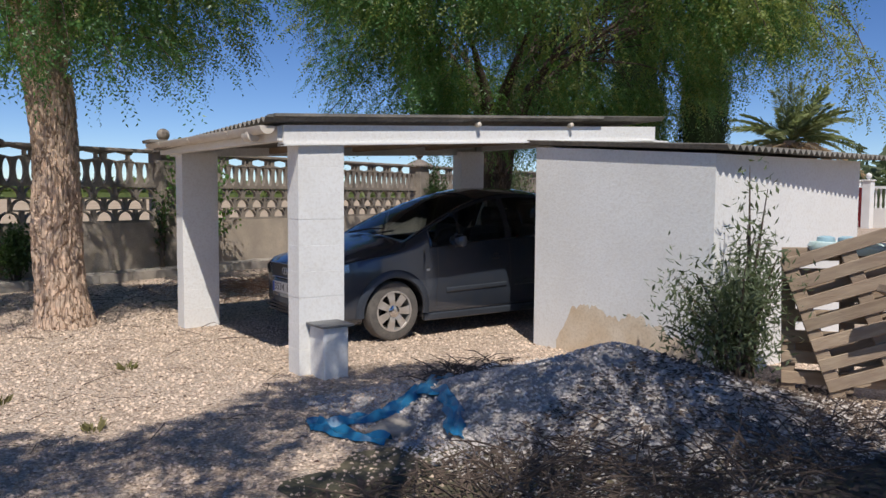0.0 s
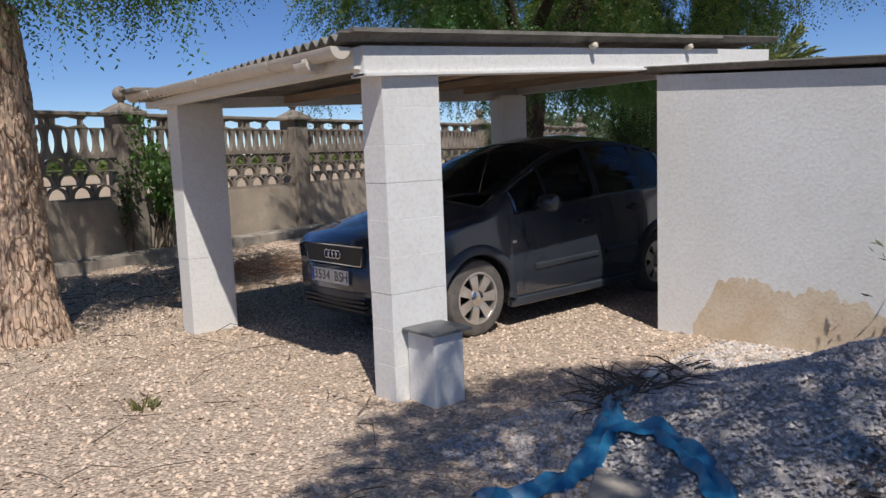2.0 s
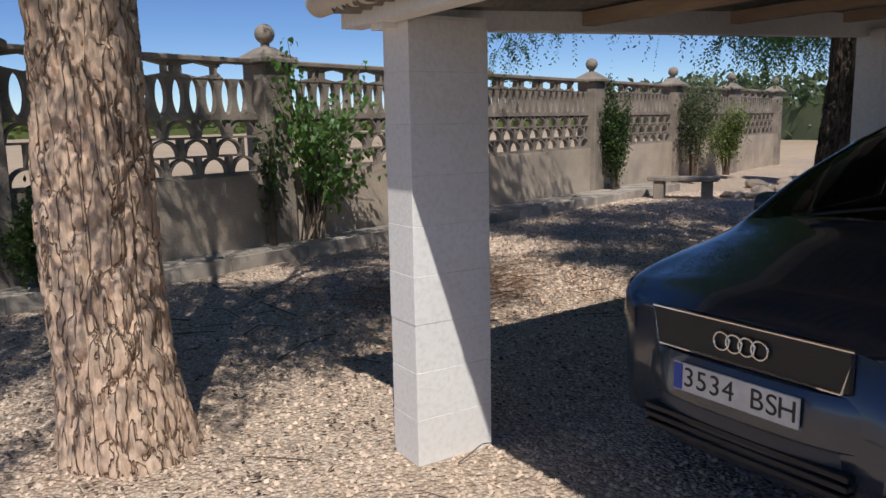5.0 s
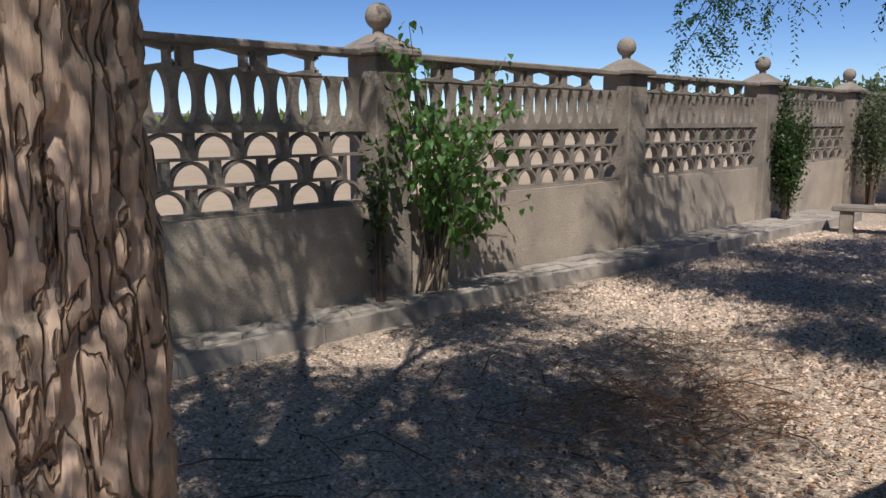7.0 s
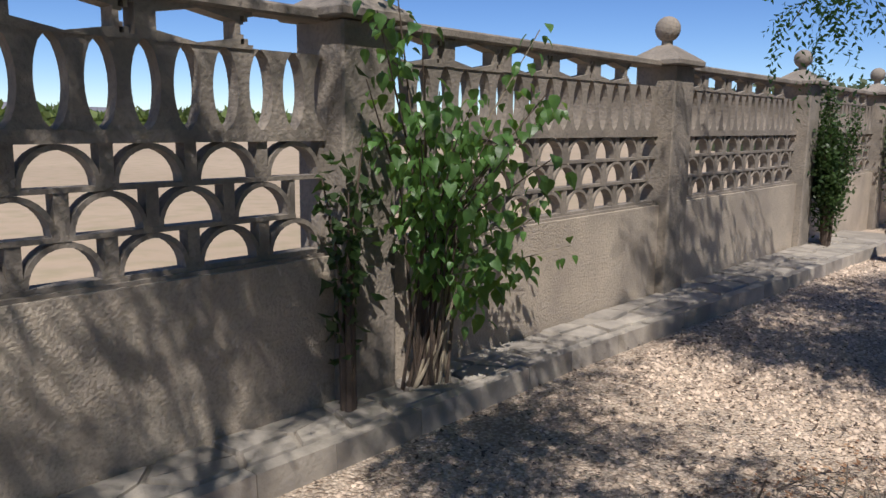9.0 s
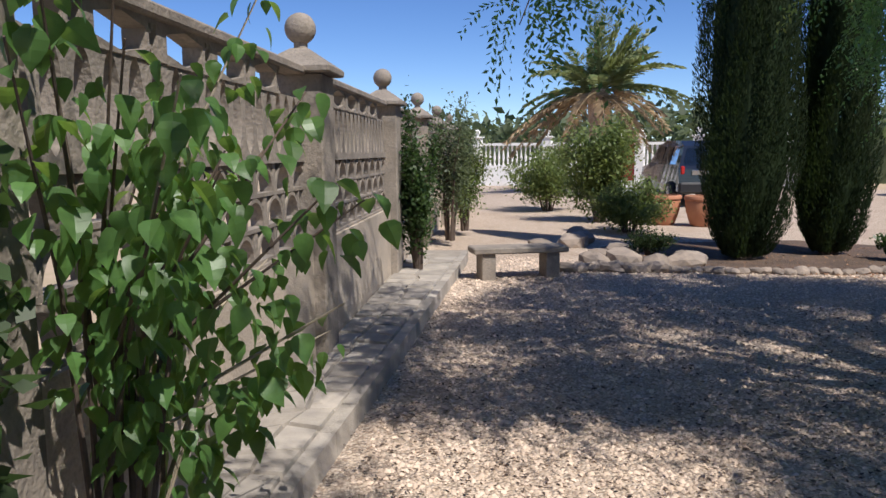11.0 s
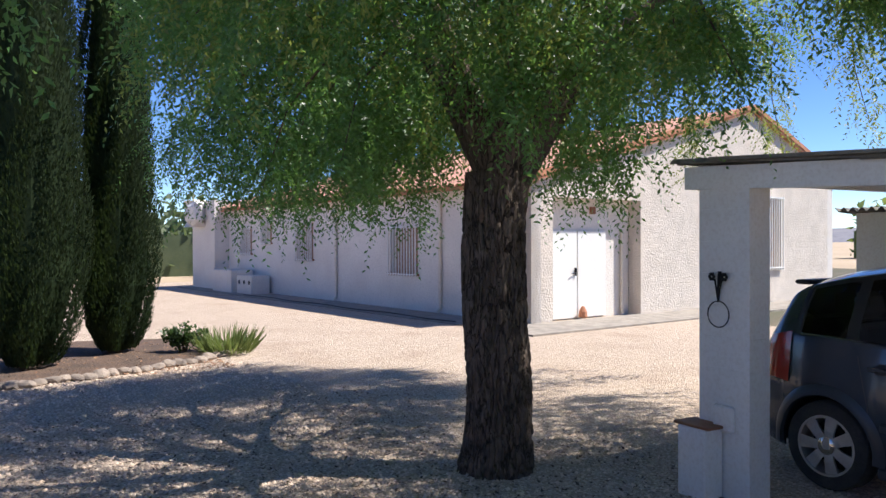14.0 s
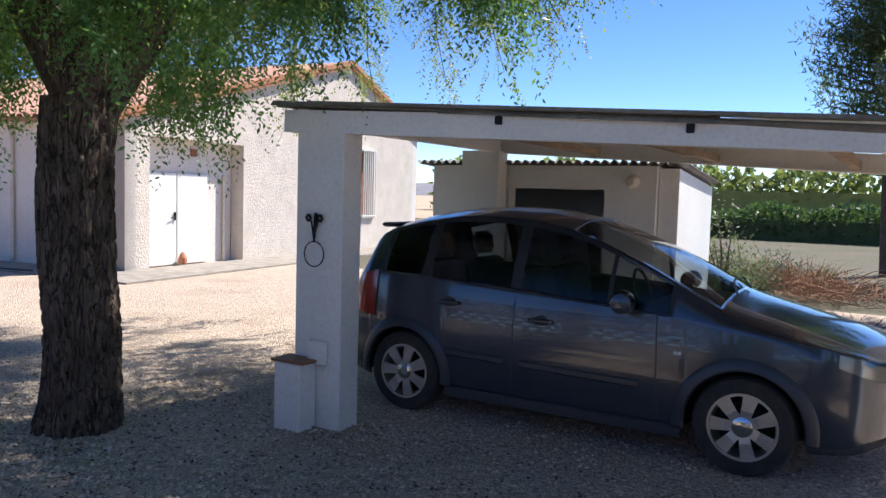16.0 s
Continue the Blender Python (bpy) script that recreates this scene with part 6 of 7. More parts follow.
for x in (12.35, 12.75, 13.15):
    part("round_vent", Mesh().lathe([(0.07, 0), (0.07, 0.01), (0.03, 0.012)], 14, pose(x, 0.752, 0.40, -90)), "iron", bin_)
# the gable end stands along local -y at x = 0; the door sits in a shallow recess
GA = pose(0, 0, 0, 0, 0, -90)     # x of the wall runs into -y


def gable():
    m = Mesh()
    def top(v):
        return EAVE + (RIDGE - EAVE) * v / RV if v < RV else RIDGE - (RIDGE - 3.55) * (v - RV) / (W - RV)
    cuts = [0, 0.62, 3.45, 8.75, 9.5, RV, W]
    cuts = sorted(set(cuts))
    for a, b in zip(cuts, cuts[1:]):
        lo = [(-0.2, None)]
        spans = [(-0.2, (top(a), top(b)))]
        if 0.62 <= a < 3.45:
            spans = [(2.62, (top(a), top(b)))]
        if 8.75 <= a < 9.5:
            spans = [(-0.2, (0.98, 0.98)), (2.85, (top(a), top(b)))]
        for z0, (za, zb) in spans:
            m.add([(a, 0, z0), (b, 0, z0), (b, 0, zb), (a, 0, za), (a, 0.35, z0), (b, 0.35, z0), (b, 0.35, zb), (a, 0.35, za)],
                  [(0, 1, 2, 3), (7, 6, 5, 4), (0, 4, 5, 1), (1, 5, 6, 2), (2, 6, 7, 3), (3, 7, 4, 0)])
    return m


gable_ob = part("gable_wall", gable(), "rough_stucco", house, "rough stuccoed sunlit gable wall")
gable_ob.matrix_basis = GA
part("recess_wall", Mesh().box(0.62, 3.45, 0.36, 0.6, -0.2, 2.7), "wallwhite", house).matrix_basis = GA
door = part("garage_door", Mesh().box(0.68, 0.72, 0.30, 0.355, 0.02, 1.94), "white", house, "white double door, closed")
door.matrix_basis = GA
for a, b in ((0.74, 1.66), (1.69, 2.60)):
    leafm = Mesh()
    leafm.box(a, b, 0.30, 0.345, 0.03, 1.93, c=0.008)
    part("door_leaf", leafm, "white", door)
hd = Mesh()
hd.box(1.58, 1.62, 0.26, 0.30, 0.95, 1.12, c=0.006)
hd.tube([(1.60, 0.27, 1.02), (1.45, 0.25, 1.0)], 0.012, 6)
part("door_handle", hd, "iron", door)
barred = part("gable_window", Mesh().box(8.75, 9.5, 0.2, 0.24, 0.98, 2.85), "wood_red", house, "tall window with wooden shutter and white bars")
barred.matrix_basis = GA
for i in range(7):
    x = 8.78 + 0.115 * i
    part("bar", Mesh().box(x, x + 0.025, -0.09, -0.065, 0.9, 2.9), "white", barred)
for z in (0.95, 2.85):
    part("bar_rail", Mesh().box(8.72, 9.53, -0.095, 0.0, z, z + 0.03), "white", barred)
for v in (3.15,):
    pi = Mesh()
    pi.tube([(v, 0.30, 0.02), (v, 0.30, 1.95)], 0.035, 8)
    ob = part("drain_pipe", pi, "pvc", house)
    ob.matrix_basis = GA
for v, z in ((2.2, 2.3),):
    ob = part("alarm_box", Mesh().box(v - 0.08, v + 0.08, 0.30, 0.36, z, z + 0.16, c=0.01), "wood_red", house)
    ob.matrix_basis = GA
side = Mesh()
side.box(0, L, -W, -W + 0.3, -0.2, 3.5)
side.box(L - 0.3, L, -W + 0.3, -0.28, -0.2, 3.0)
part("rear_walls", side, "wallwhite", house)
deck = Mesh()
deck.add([(-0.12, 0.32, EAVE - 0.05), (L, 0.32, EAVE - 0.05), (L, -RV, RIDGE + 0.03), (-0.12, -RV, RIDGE + 0.03), (-0.12, -W - 0.2, 3.52), (L, -W - 0.2, 3.52),
          (-0.12, 0.32, EAVE - 0.13), (L, 0.32, EAVE - 0.13), (L, -RV, RIDGE - 0.05), (-0.12, -RV, RIDGE - 0.05), (-0.12, -W - 0.2, 3.44), (L, -W - 0.2, 3.44)],
         [(0, 1, 2, 3), (3, 2, 5, 4), (7, 6, 9, 8), (8, 9, 10, 11), (0, 6, 7, 1), (4, 5, 11, 10), (0, 3, 9, 6), (3, 4, 10, 9), (1, 7, 8, 2), (2, 8, 11, 5)])
roof_ob = part("roof", deck, "terracotta", house, "red clay tile roof")
tile_me = Mesh()
arc6 = [math.pi * i / 6 for i in range(7)]
tile_me.strip([(0.085 * math.cos(a), 0.055 * math.sin(a)) for a in arc6], [(0.10 * math.cos(a), 0.07 * math.sin(a)) for a in arc6], 0, -0.44)
TILE = tile_me.mesh("roof_tile", True)
slope = math.degrees(math.atan2(RIDGE + 0.08 - EAVE, RV + 0.32))
for c in range(13):
    for r in range(21):
        d = r * 0.40
        ob = part("roof_tile", TILE, "tile", roof_ob)
        ob.matrix_basis = pose(0.0 + c * 0.215, 0.34, EAVE - 0.045, -slope, 0, 0) @ pose(0, -d, 0.006, -2)
rest = Mesh()
for c in range(13, 80, 1):
    for r in range(0, 21):
        rest.add([tuple(q.co) for q in TILE.vertices], [tuple(q.vertices) for q in TILE.polygons], pose(c * 0.215, 0.34, EAVE - 0.045, -slope, 0, 0) @ pose(0, -r * 0.40, 0.006, -2))
part("far_tiles", rest, "tile", roof_ob, kind="stuff")
verge = Mesh()
for (va, za), (vb, zb) in (((-0.35, EAVE - 0.07), (RV, RIDGE + 0.02)), ((RV, RIDGE + 0.02), (W + 0.2, 3.5))):
    verge.add([(-0.14, -va, za), (0.06, -va, za), (0.06, -vb, zb), (-0.14, -vb, zb), (-0.14, -va, za + 0.12), (0.06, -va, za + 0.12), (0.06, -vb, zb + 0.12), (-0.14, -vb, zb + 0.12)],
              [(3, 2, 1, 0), (4, 5, 6, 7), (0, 1, 5, 4), (1, 2, 6, 5), (2, 3, 7, 6), (3, 0, 4, 7)])
part("verge", verge, "terracotta", house)
ch = Mesh()
ch.box(1.0, 1.7, -11.2, -10.2, 3.6, 5.0, c=0.02)
part("chimney", ch, "brickwarm", house, "pinkish brick chimney")
apron = Mesh()
apron.box(-1.4, 0, -13, 1.3, -0.1, 0.035)
apron.box(0, L, 0.0, 1.15, -0.1, 0.03)
tagged(part("concrete_apron", apron, "mortar", m=HOUSE), "pale concrete apron round the house", "pavement", kind="structure")
hose = Mesh()
hose.tube([(1.2 + 0.9 * i, 1.0 + 0.08 * math.sin(i * 1.7), 0.045) for i in range(13)], 0.016, 6)
tagged(part("garden_hose", hose, "plastic", m=HOUSE, smooth=True), "dark hose lying along the house apron", "hose")
rk = thing("door_stop_stone", "reddish stone propping the white door", "stone", HOUSE)
part("stone_body", Mesh().lathe([(0.02, 0.0), (0.10, 0.02), (0.09, 0.14), (0.04, 0.24), (0.01, 0.26)], 9, pose(-0.12 + 0.3, -1.72, 0.03)), "terracotta", rk)

# ---------------------------------------------------------------- bench, bed, pots
BENCH = pose(8.20, 7.83, 0, 0, 0, -57)
bench = thing("stone_bench", "low grey concrete slab bench beside the path", "bench", BENCH)
part("seat", Mesh().box(-0.62, 0.62, -0.2, 0.2, 0.33, 0.41, c=0.015), "concrete", bench)
for x in (-0.42, 0.42):
    part("leg", Mesh().box(x - 0.09, x + 0.09, -0.16, 0.16, -0.04, 0.33, c=0.01), "concrete", bench)


def boulder(x, y, s, seed, z=0.0):
    rd = random.Random(seed)
    b = bmesh.new()
    bmesh.ops.create_icosphere(b, subdivisions=2, radius=1)
    for v in b.verts:
        v.co *= 1 + 0.28 * noise.noise(v.co * 1.4 + Vector((seed * 1.7, 0, 0))) + 0.06 * noise.noise(v.co * 5 + Vector((seed, 0, 0)))
        v.co.x *= s * rd.uniform(0.98, 1.02) * 1.25
        v.co.y *= s * 0.95
        v.co.z *= s * 0.62
    me = bpy.data.meshes.new("stone")
    b.to_mesh(me)
    b.free()
    me.materials.append(M["stone"])
    ob = new("bed_stone", me)
    ob.matrix_world = pose(x, y, z + s * 0.30, rd.uniform(-8, 8), rd.uniform(-8, 8), rd.uniform(0, 360))
    return tagged(ob, "rough tan field stone edging the planting bed", "stone", group="bed stones")


EDGE = [(8.95, 7.35), (9.2, 6.6), (9.35, 6.0), (9.5, 5.3), (9.7, 4.6), (9.95, 3.9), (10.4, 3.1), (11.0, 2.35)]
sd = 0
for (x0, y0), (x1, y1) in zip(EDGE, EDGE[1:]):
    n = 5
    for i in range(n):
        k = i / n
        sd += 1
        s = 0.085 + 0.05 * abs(noise.noise(Vector((sd * 3.7, 0, 0)))) + (0.05 if y0 > 6 else 0)
        boulder(x0 + (x1 - x0) * k + 0.05 * math.sin(sd * 5), y0 + (y1 - y0) * k, s, sd)
for i, (x, y, s) in enumerate(((9.5, 7.1, 0.22), (9.75, 6.75, 0.26), (10.05, 7.1, 0.2), (9.7, 6.3, 0.2), (9.9, 5.9, 0.24), (10.3, 6.0, 0.18), (10.4, 6.9, 0.26), (11.6, 7.9, 0.26), (12.2, 7.9, 0.22), (12.8, 8.1, 0.24), (11.0, 8.3, 0.2))):
    boulder(x, y, s, 60 + i)
mulch = Mesh()
mulch.add([(x, y, 0.03) for x, y in EDGE] + [(13.0, 2.4, 0.03), (13.6, 4.4, 0.03), (12.6, 6.2, 0.03), (11.5, 7.4, 0.03)], [tuple(range(12))])
tagged(part("bed_soil", mulch, "mulch"), "dark mulched soil of the planting bed", "soil", kind="structure")


def pot(x, y, s, label):
    t = thing("terracotta_pot", label, "pot", Matrix.Translation((x, y, 0)) @ Matrix.Scale(s, 4), group="terracotta pots")
    m = Mesh()
    m.lathe([(0.20, -0.01), (0.25, 0.06), (0.33, 0.32), (0.355, 0.50), (0.345, 0.56), (0.31, 0.56), (0.29, 0.45), (0.1, 0.44)], 28)
    part("vessel", m, "terracotta", t, smooth=True)
    r = Mesh()
    r.lathe([(0.345, 0.555), (0.375, 0.57), (0.38, 0.62), (0.36, 0.65), (0.31, 0.65), (0.31, 0.555)], 28)
    part("rim", r, "terracotta", t, smooth=True)


pot(16.1, 6.95, 1.0, "round terracotta pot with thick rim, empty")
pot(16.0, 6.15, 1.0, "second terracotta pot standing by the cypress")

# ---------------------------------------------------------------- far white wall with balustrade, gate and parked car
WALL2 = pose(33.2, 17.5, 0, 0, 0, -83)
fw = thing("white_garden_wall", "white garden wall with balustrade and ball-topped piers", "wall", WALL2, kind="structure")
part("plinth", Mesh().box(0, 14, -0.12, 0.12, -0.2, 0.95), "white", fw)
part("coping", Mesh().box(0, 14, -0.12, 0.12, 1.86, 1.98), "white", fw)
bal = Mesh()
bal.lathe([(0.05, 0.95), (0.055, 1.0), (0.03, 1.08), (0.062, 1.3), (0.03, 1.6), (0.045, 1.75), (0.05, 1.86)], 10)
BAL2 = bal.mesh("baluster", True)
for i in range(66):
    part("baluster", BAL2, "white", fw).location = (0.2 + i * 0.21, 0, 0)
for x in (0, 3.3, 6.6, 9.9, 13.2):
    p = Mesh()
    p.box(x - 0.22, x + 0.22, -0.22, 0.22, -0.2, 2.2, c=0.02)
    p.box(x - 0.28, x + 0.28, -0.28, 0.28, 2.2, 2.28, c=0.02)
    p.lathe([(0.06, 2.28), (0.05, 2.33), (0.12, 2.40), (0.15, 2.48), (0.12, 2.56), (0.03, 2.62)], 16, Matrix.Translation((x, 0, 0)))
    part("pier", p, "white", fw)
steps = Mesh()
steps.box(3.0, 5.4, 0.25, 1.0, -0.05, 0.55)
steps.box(3.3, 4.6, 1.0, 1.3, -0.05, 0.3)
tagged(part("raised_planter", steps, "white", m=pose(25.2, 12.6, 0, 0, 0, -83)), "low white rendered planter in front of the wall", "planter")
gate = thing("red_gate", "closed red-painted metal gate beside a white pier", "gate", pose(33.3, 10.85, 0, 0, 0, 90))
part("gate_panel", Mesh().box(-0.7, 0.7, -0.03, 0.03, 0.05, 1.9, c=0.01), "redgate", gate)
for x in (-0.85, 0.85):
    p = Mesh()
    p.box(x - 0.2, x + 0.2, -0.2, 0.2, -0.1, 2.2, c=0.02)
    p.box(x - 0.25, x + 0.25, -0.25, 0.25, 2.2, 2.27, c=0.02)
    p.lathe([(0.06, 2.27), (0.05, 2.31), (0.12, 2.38), (0.14, 2.46), (0.10, 2.55), (0.02, 2.59)], 14, Matrix.Translation((x, 0, 0)))
    part("gate_pier", p, "white", gate)


def van(m):
    """A tall dark car seen from its side and nose."""
    t = thing("parked_car", "dark blue tall estate car parked near the white wall", "car", m)
    prof = [(-2.1, 0.35), (-2.12, 0.75), (-1.95, 0.98), (-1.1, 1.10), (-0.5, 1.62), (0.2, 1.76), (1.6, 1.74), (1.95, 1.6), (2.1, 1.0), (2.12, 0.4)]
    s = Mesh()
    ws = [0.80, 0.84, 0.84, 0.84, 0.70, 0.66, 0.66, 0.68, 0.84, 0.82]
    n = len(prof)
    v = [(x, -w, z) for (x, z), w in zip(prof, ws)] + [(x, w, z) for (x, z), w in zip(prof, ws)]
    lowv = [(x, sg * 0.86, z) for sg in (-1, 1) for x, z in ((-2.0, 0.6), (2.0, 0.6))]
    f = [(i, i + 1, n + i + 1, n + i) for i in range(n - 1)] + [tuple(range(n)), tuple(range(2 * n - 1, n - 1, -1)), (0, n, 2 * n - 1, n - 1)]
    s.add(v, f)
    part("body", s, "blackcar", t)
    for sg in (-1, 1):
        for a, b in ((-0.55, 0.35), (0.42, 1.2), (1.27, 1.85)):
            g = Mesh()
            g.add([(a - 0.25 * (a < 0), sg * 0.845, 1.12), (b, sg * 0.845, 1.12), (b - 0.03, sg * 0.715, 1.60), (a + 0.15 * (a < 0), sg * 0.715, 1.60)], [(0, 1, 2, 3)])
            part("side_window", g, "carglass", t)
        for x in (-1.3, 1.3):
            w = part("wheel", Mesh().lathe([(0.15, -0.1), (0.31, -0.1), (0.33, -0.05), (0.33, 0.08), (0.31, 0.1), (0.2, 0.1)], 26, pose(x, sg * 0.80, 0.33, 90)), "tyre", t, smooth=True)
            part("rim", Mesh().lathe([(0.20, 0.10), (0.19, 0.085), (0.05, 0.105), (0.02, 0.11)], 20, pose(x, sg * 0.80, 0.33, -90 * sg)), "alloy", w)
    rear = Mesh()
    rear.add([(2.085, -0.72, 1.10), (2.085, 0.72, 1.10), (1.985, 0.60, 1.56), (1.985, -0.60, 1.56)], [(0, 1, 2, 3)])
    part("rear_window", rear, "carglass", t)
    part("tailgate_trim", Mesh().box(2.08, 2.13, -0.5, 0.5, 0.84, 0.98, c=0.01), "chrome", t)
    part("rear_bumper", Mesh().box(2.02, 2.2, -0.84, 0.84, 0.36, 0.66, c=0.05), "plastic", t)
    for y in (-0.73, 0.73):
        part("tail_light", Mesh().box(2.0, 2.12, y - 0.05, y + 0.05, 0.86, 1.08, c=0.02), "redlamp", t)
    ws_ = Mesh()
    ws_.add([(-1.12, -0.80, 1.12), (-1.12, 0.80, 1.12), (-0.53, 0.66, 1.61), (-0.53, -0.66, 1.61)], [(0, 1, 2, 3)])
    part("windscreen", ws_, "carglass", t)
    for y in (-0.6, 0.6):
        part("headlight", Mesh().box(-2.14, -2.08, y - 0.2, y + 0.2, 0.72, 0.88, c=0.02), "lamp", t)
    part("number_plate", Mesh().box(-2.145, -2.125, -0.26, 0.26, 0.48, 0.59), "plate", t)


van(pose(23.8, 7.15, 0, 0, 0, 201) @ Matrix.Scale(1.08, 4))

# ---------------------------------------------------------------- far hedges and trees


def hedge(name, label, x0, x1, y0, y1, h, n, leaf, seed, size=0.22):
    rg = np.random.default_rng(seed)
    t = thing(name, label, "hedge")
    x, y = rg.uniform(x0, x1, n), rg.uniform(y0, y1, n)
    top = h * (0.82 + 0.25 * np.sin(x * 0.35 + seed) * np.sin(x * 0.13 + y * 0.2) + 0.1 * np.sin(x * 1.7))
    z = top * rg.uniform(0, 1, n) ** 0.5
    along = unit(rg.normal(size=(n, 3)) + np.array([0, 0, 0.4]))
    side = unit(np.cross(along, rg.normal(size=(n, 3))))
    s = rg.uniform(0.6, 1.3, n) * size
    part("foliage", leaf_mesh("foliage", np.stack([x, y, z], -1), along, side, s, s * 0.55), leaf, t, kind="stuff")
    core = Mesh()
    core.box(x0 + 0.3, x1 - 0.3, y0 + 0.3, y1 - 0.3, -0.1, h * 0.5)
    part("inner_growth", core, leaf, t)


hedge("clipped_hedge", "dense green clipped hedge beyond the dry lawn", -14, 12, -34, -31.5, 1.9, 16000, "ivy", 2)
hedge("tree_belt", "distant belt of green trees behind the hedge", -45, 45, -75, -68, 5.5, 9000, "shrub", 3, 0.9)
hedge("tree_belt", "distant green trees along the lane behind the white wall", 40, 52, -20, 45, 4.2, 9000, "olive", 4, 0.7)
hedge("tree_belt", "far line of green orchard trees beyond the field", -160, 160, 150, 165, 2.6, 9000, "shrub", 5, 2.2)
hedge("tree_belt", "green trees behind the house yard", 30, 40, -30, -4, 3.2, 5000, "olive", 6, 0.5)


def pine(x, y, h, r, label, seed):
    rg = np.random.default_rng(seed)
    t = thing("pine_tree", label, "tree")
    tr = Mesh()
    tr.tube([(x, y, -0.05), (x + 0.2, y, h * 0.5), (x, y, h * 0.95)], [0.22, 0.16, 0.04], 10)
    part("trunk", tr, "bark2", t)
    for i in range(64):
        k = rg.uniform(0.38, 1.0)
        a = rg.uniform(0, 6.283)
        ln = r * (1.08 - k) ** 0.6 * rg.uniform(0.6, 1.1)
        b0 = np.array([x, y, h * k * 0.93])
        tip = b0 + np.array([math.cos(a) * ln, math.sin(a) * ln, 0.25 * ln])
        br = Mesh()
        br.tube([tuple(b0), tuple((b0 + tip) / 2 - np.array([0, 0, 0.05])), tuple(tip)], [0.05, 0.03, 0.01], 5)
        limb = part("limb", br, "bark2", t)
        n = 420
        kk = rg.uniform(0.25, 1.05, n)[:, None]
        base = b0 + (tip - b0) * kk + rg.normal(size=(n, 3)) * 0.2
        al = unit(rg.normal(size=(n, 3)) + np.array([0, 0, 0.5]))
        part("needle_tuft", leaf_mesh("needle_tuft", base, al, unit(np.cross(al, rg.normal(size=(n, 3)))), np.full(n, 0.2), np.full(n, 0.035)), "olive" if i % 3 == 0 else "ivy", limb, kind="stuff")


pine(-0.55, -15.5, 10.0, 2.7, "green pine standing beyond the carport", 3)
for i, (x, y) in enumerate(((2.9, -9.6), (1.9, -10.2), (3.6, -8.8), (0.9, -10.6), (4.4, -10.4))):
    grass_clump("weed_tuft", "straggly dry weeds beyond the shed", x, y, 1.0, 0.6, 260, 40 + i, "grass" if i % 2 else "shrub")


# ---------------------------------------------------------------- heap, hose, pallets and litter by the shed
HEAP = (-0.15, -3.75)


def heap_z(x, y):
    """Height of the gravel heap over the yard."""
    u, w = (x - HEAP[0]) * 0.78 + (y - HEAP[1]) * -0.62, (x - HEAP[0]) * 0.62 + (y - HEAP[1]) * 0.78
    d = np.sqrt((u / 1.55) ** 2 + (w / 1.0) ** 2)
    z = 0.47 * np.clip(1 - d, 0, 1) ** 0.9
    return z * (1 + 0.10 * np.sin(5 * u + 1) * np.sin(6 * w))


hm = Mesh()
n = 70
xs = np.linspace(HEAP[0] - 1.9, HEAP[0] + 1.9, n)
ys = np.linspace(HEAP[1] - 1.9, HEAP[1] + 1.9, n)
gx, gy = np.meshgrid(xs, ys)
gz = heap_z(gx, gy) - 0.012
gz = gz + 0.012 * np.array([[noise.noise(Vector((a * 9, b * 9, 0))) for a in xs] for b in ys]) * (gz > 0)
hm.add(list(zip(gx.ravel(), gy.ravel(), gz.ravel())), [(j * n + i, j * n + i + 1, j * n + n + i + 1, j * n + n + i) for j in range(n - 1) for i in range(n - 1)])
heap = thing("gravel_heap", "grey gravel heap lying in dappled shade", "gravel heap")
part("heap_body", hm, "pile", heap, smooth=True)
stones = pebbles("heap_stones", 26000, (HEAP[0] - 1.6, HEAP[0] + 1.6, HEAP[1] - 1.5, HEAP[1] + 1.5), 0.014, "pilestone", "grey gravel stones on the heap", np.random.default_rng(4), heap_z)


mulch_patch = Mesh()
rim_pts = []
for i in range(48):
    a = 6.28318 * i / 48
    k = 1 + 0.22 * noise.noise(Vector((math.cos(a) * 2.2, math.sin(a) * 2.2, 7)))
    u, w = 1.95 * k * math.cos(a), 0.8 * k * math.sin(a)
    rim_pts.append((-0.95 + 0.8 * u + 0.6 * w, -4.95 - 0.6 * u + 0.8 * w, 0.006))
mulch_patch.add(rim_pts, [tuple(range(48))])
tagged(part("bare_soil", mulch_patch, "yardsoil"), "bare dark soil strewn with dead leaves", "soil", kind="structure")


def on_heap(x, y):
    return float(heap_z(np.array(x), np.array(y)))


tarp = thing("blue_lay_flat_hose", "crumpled blue plastic lay-flat hose on the gravel", "hose")


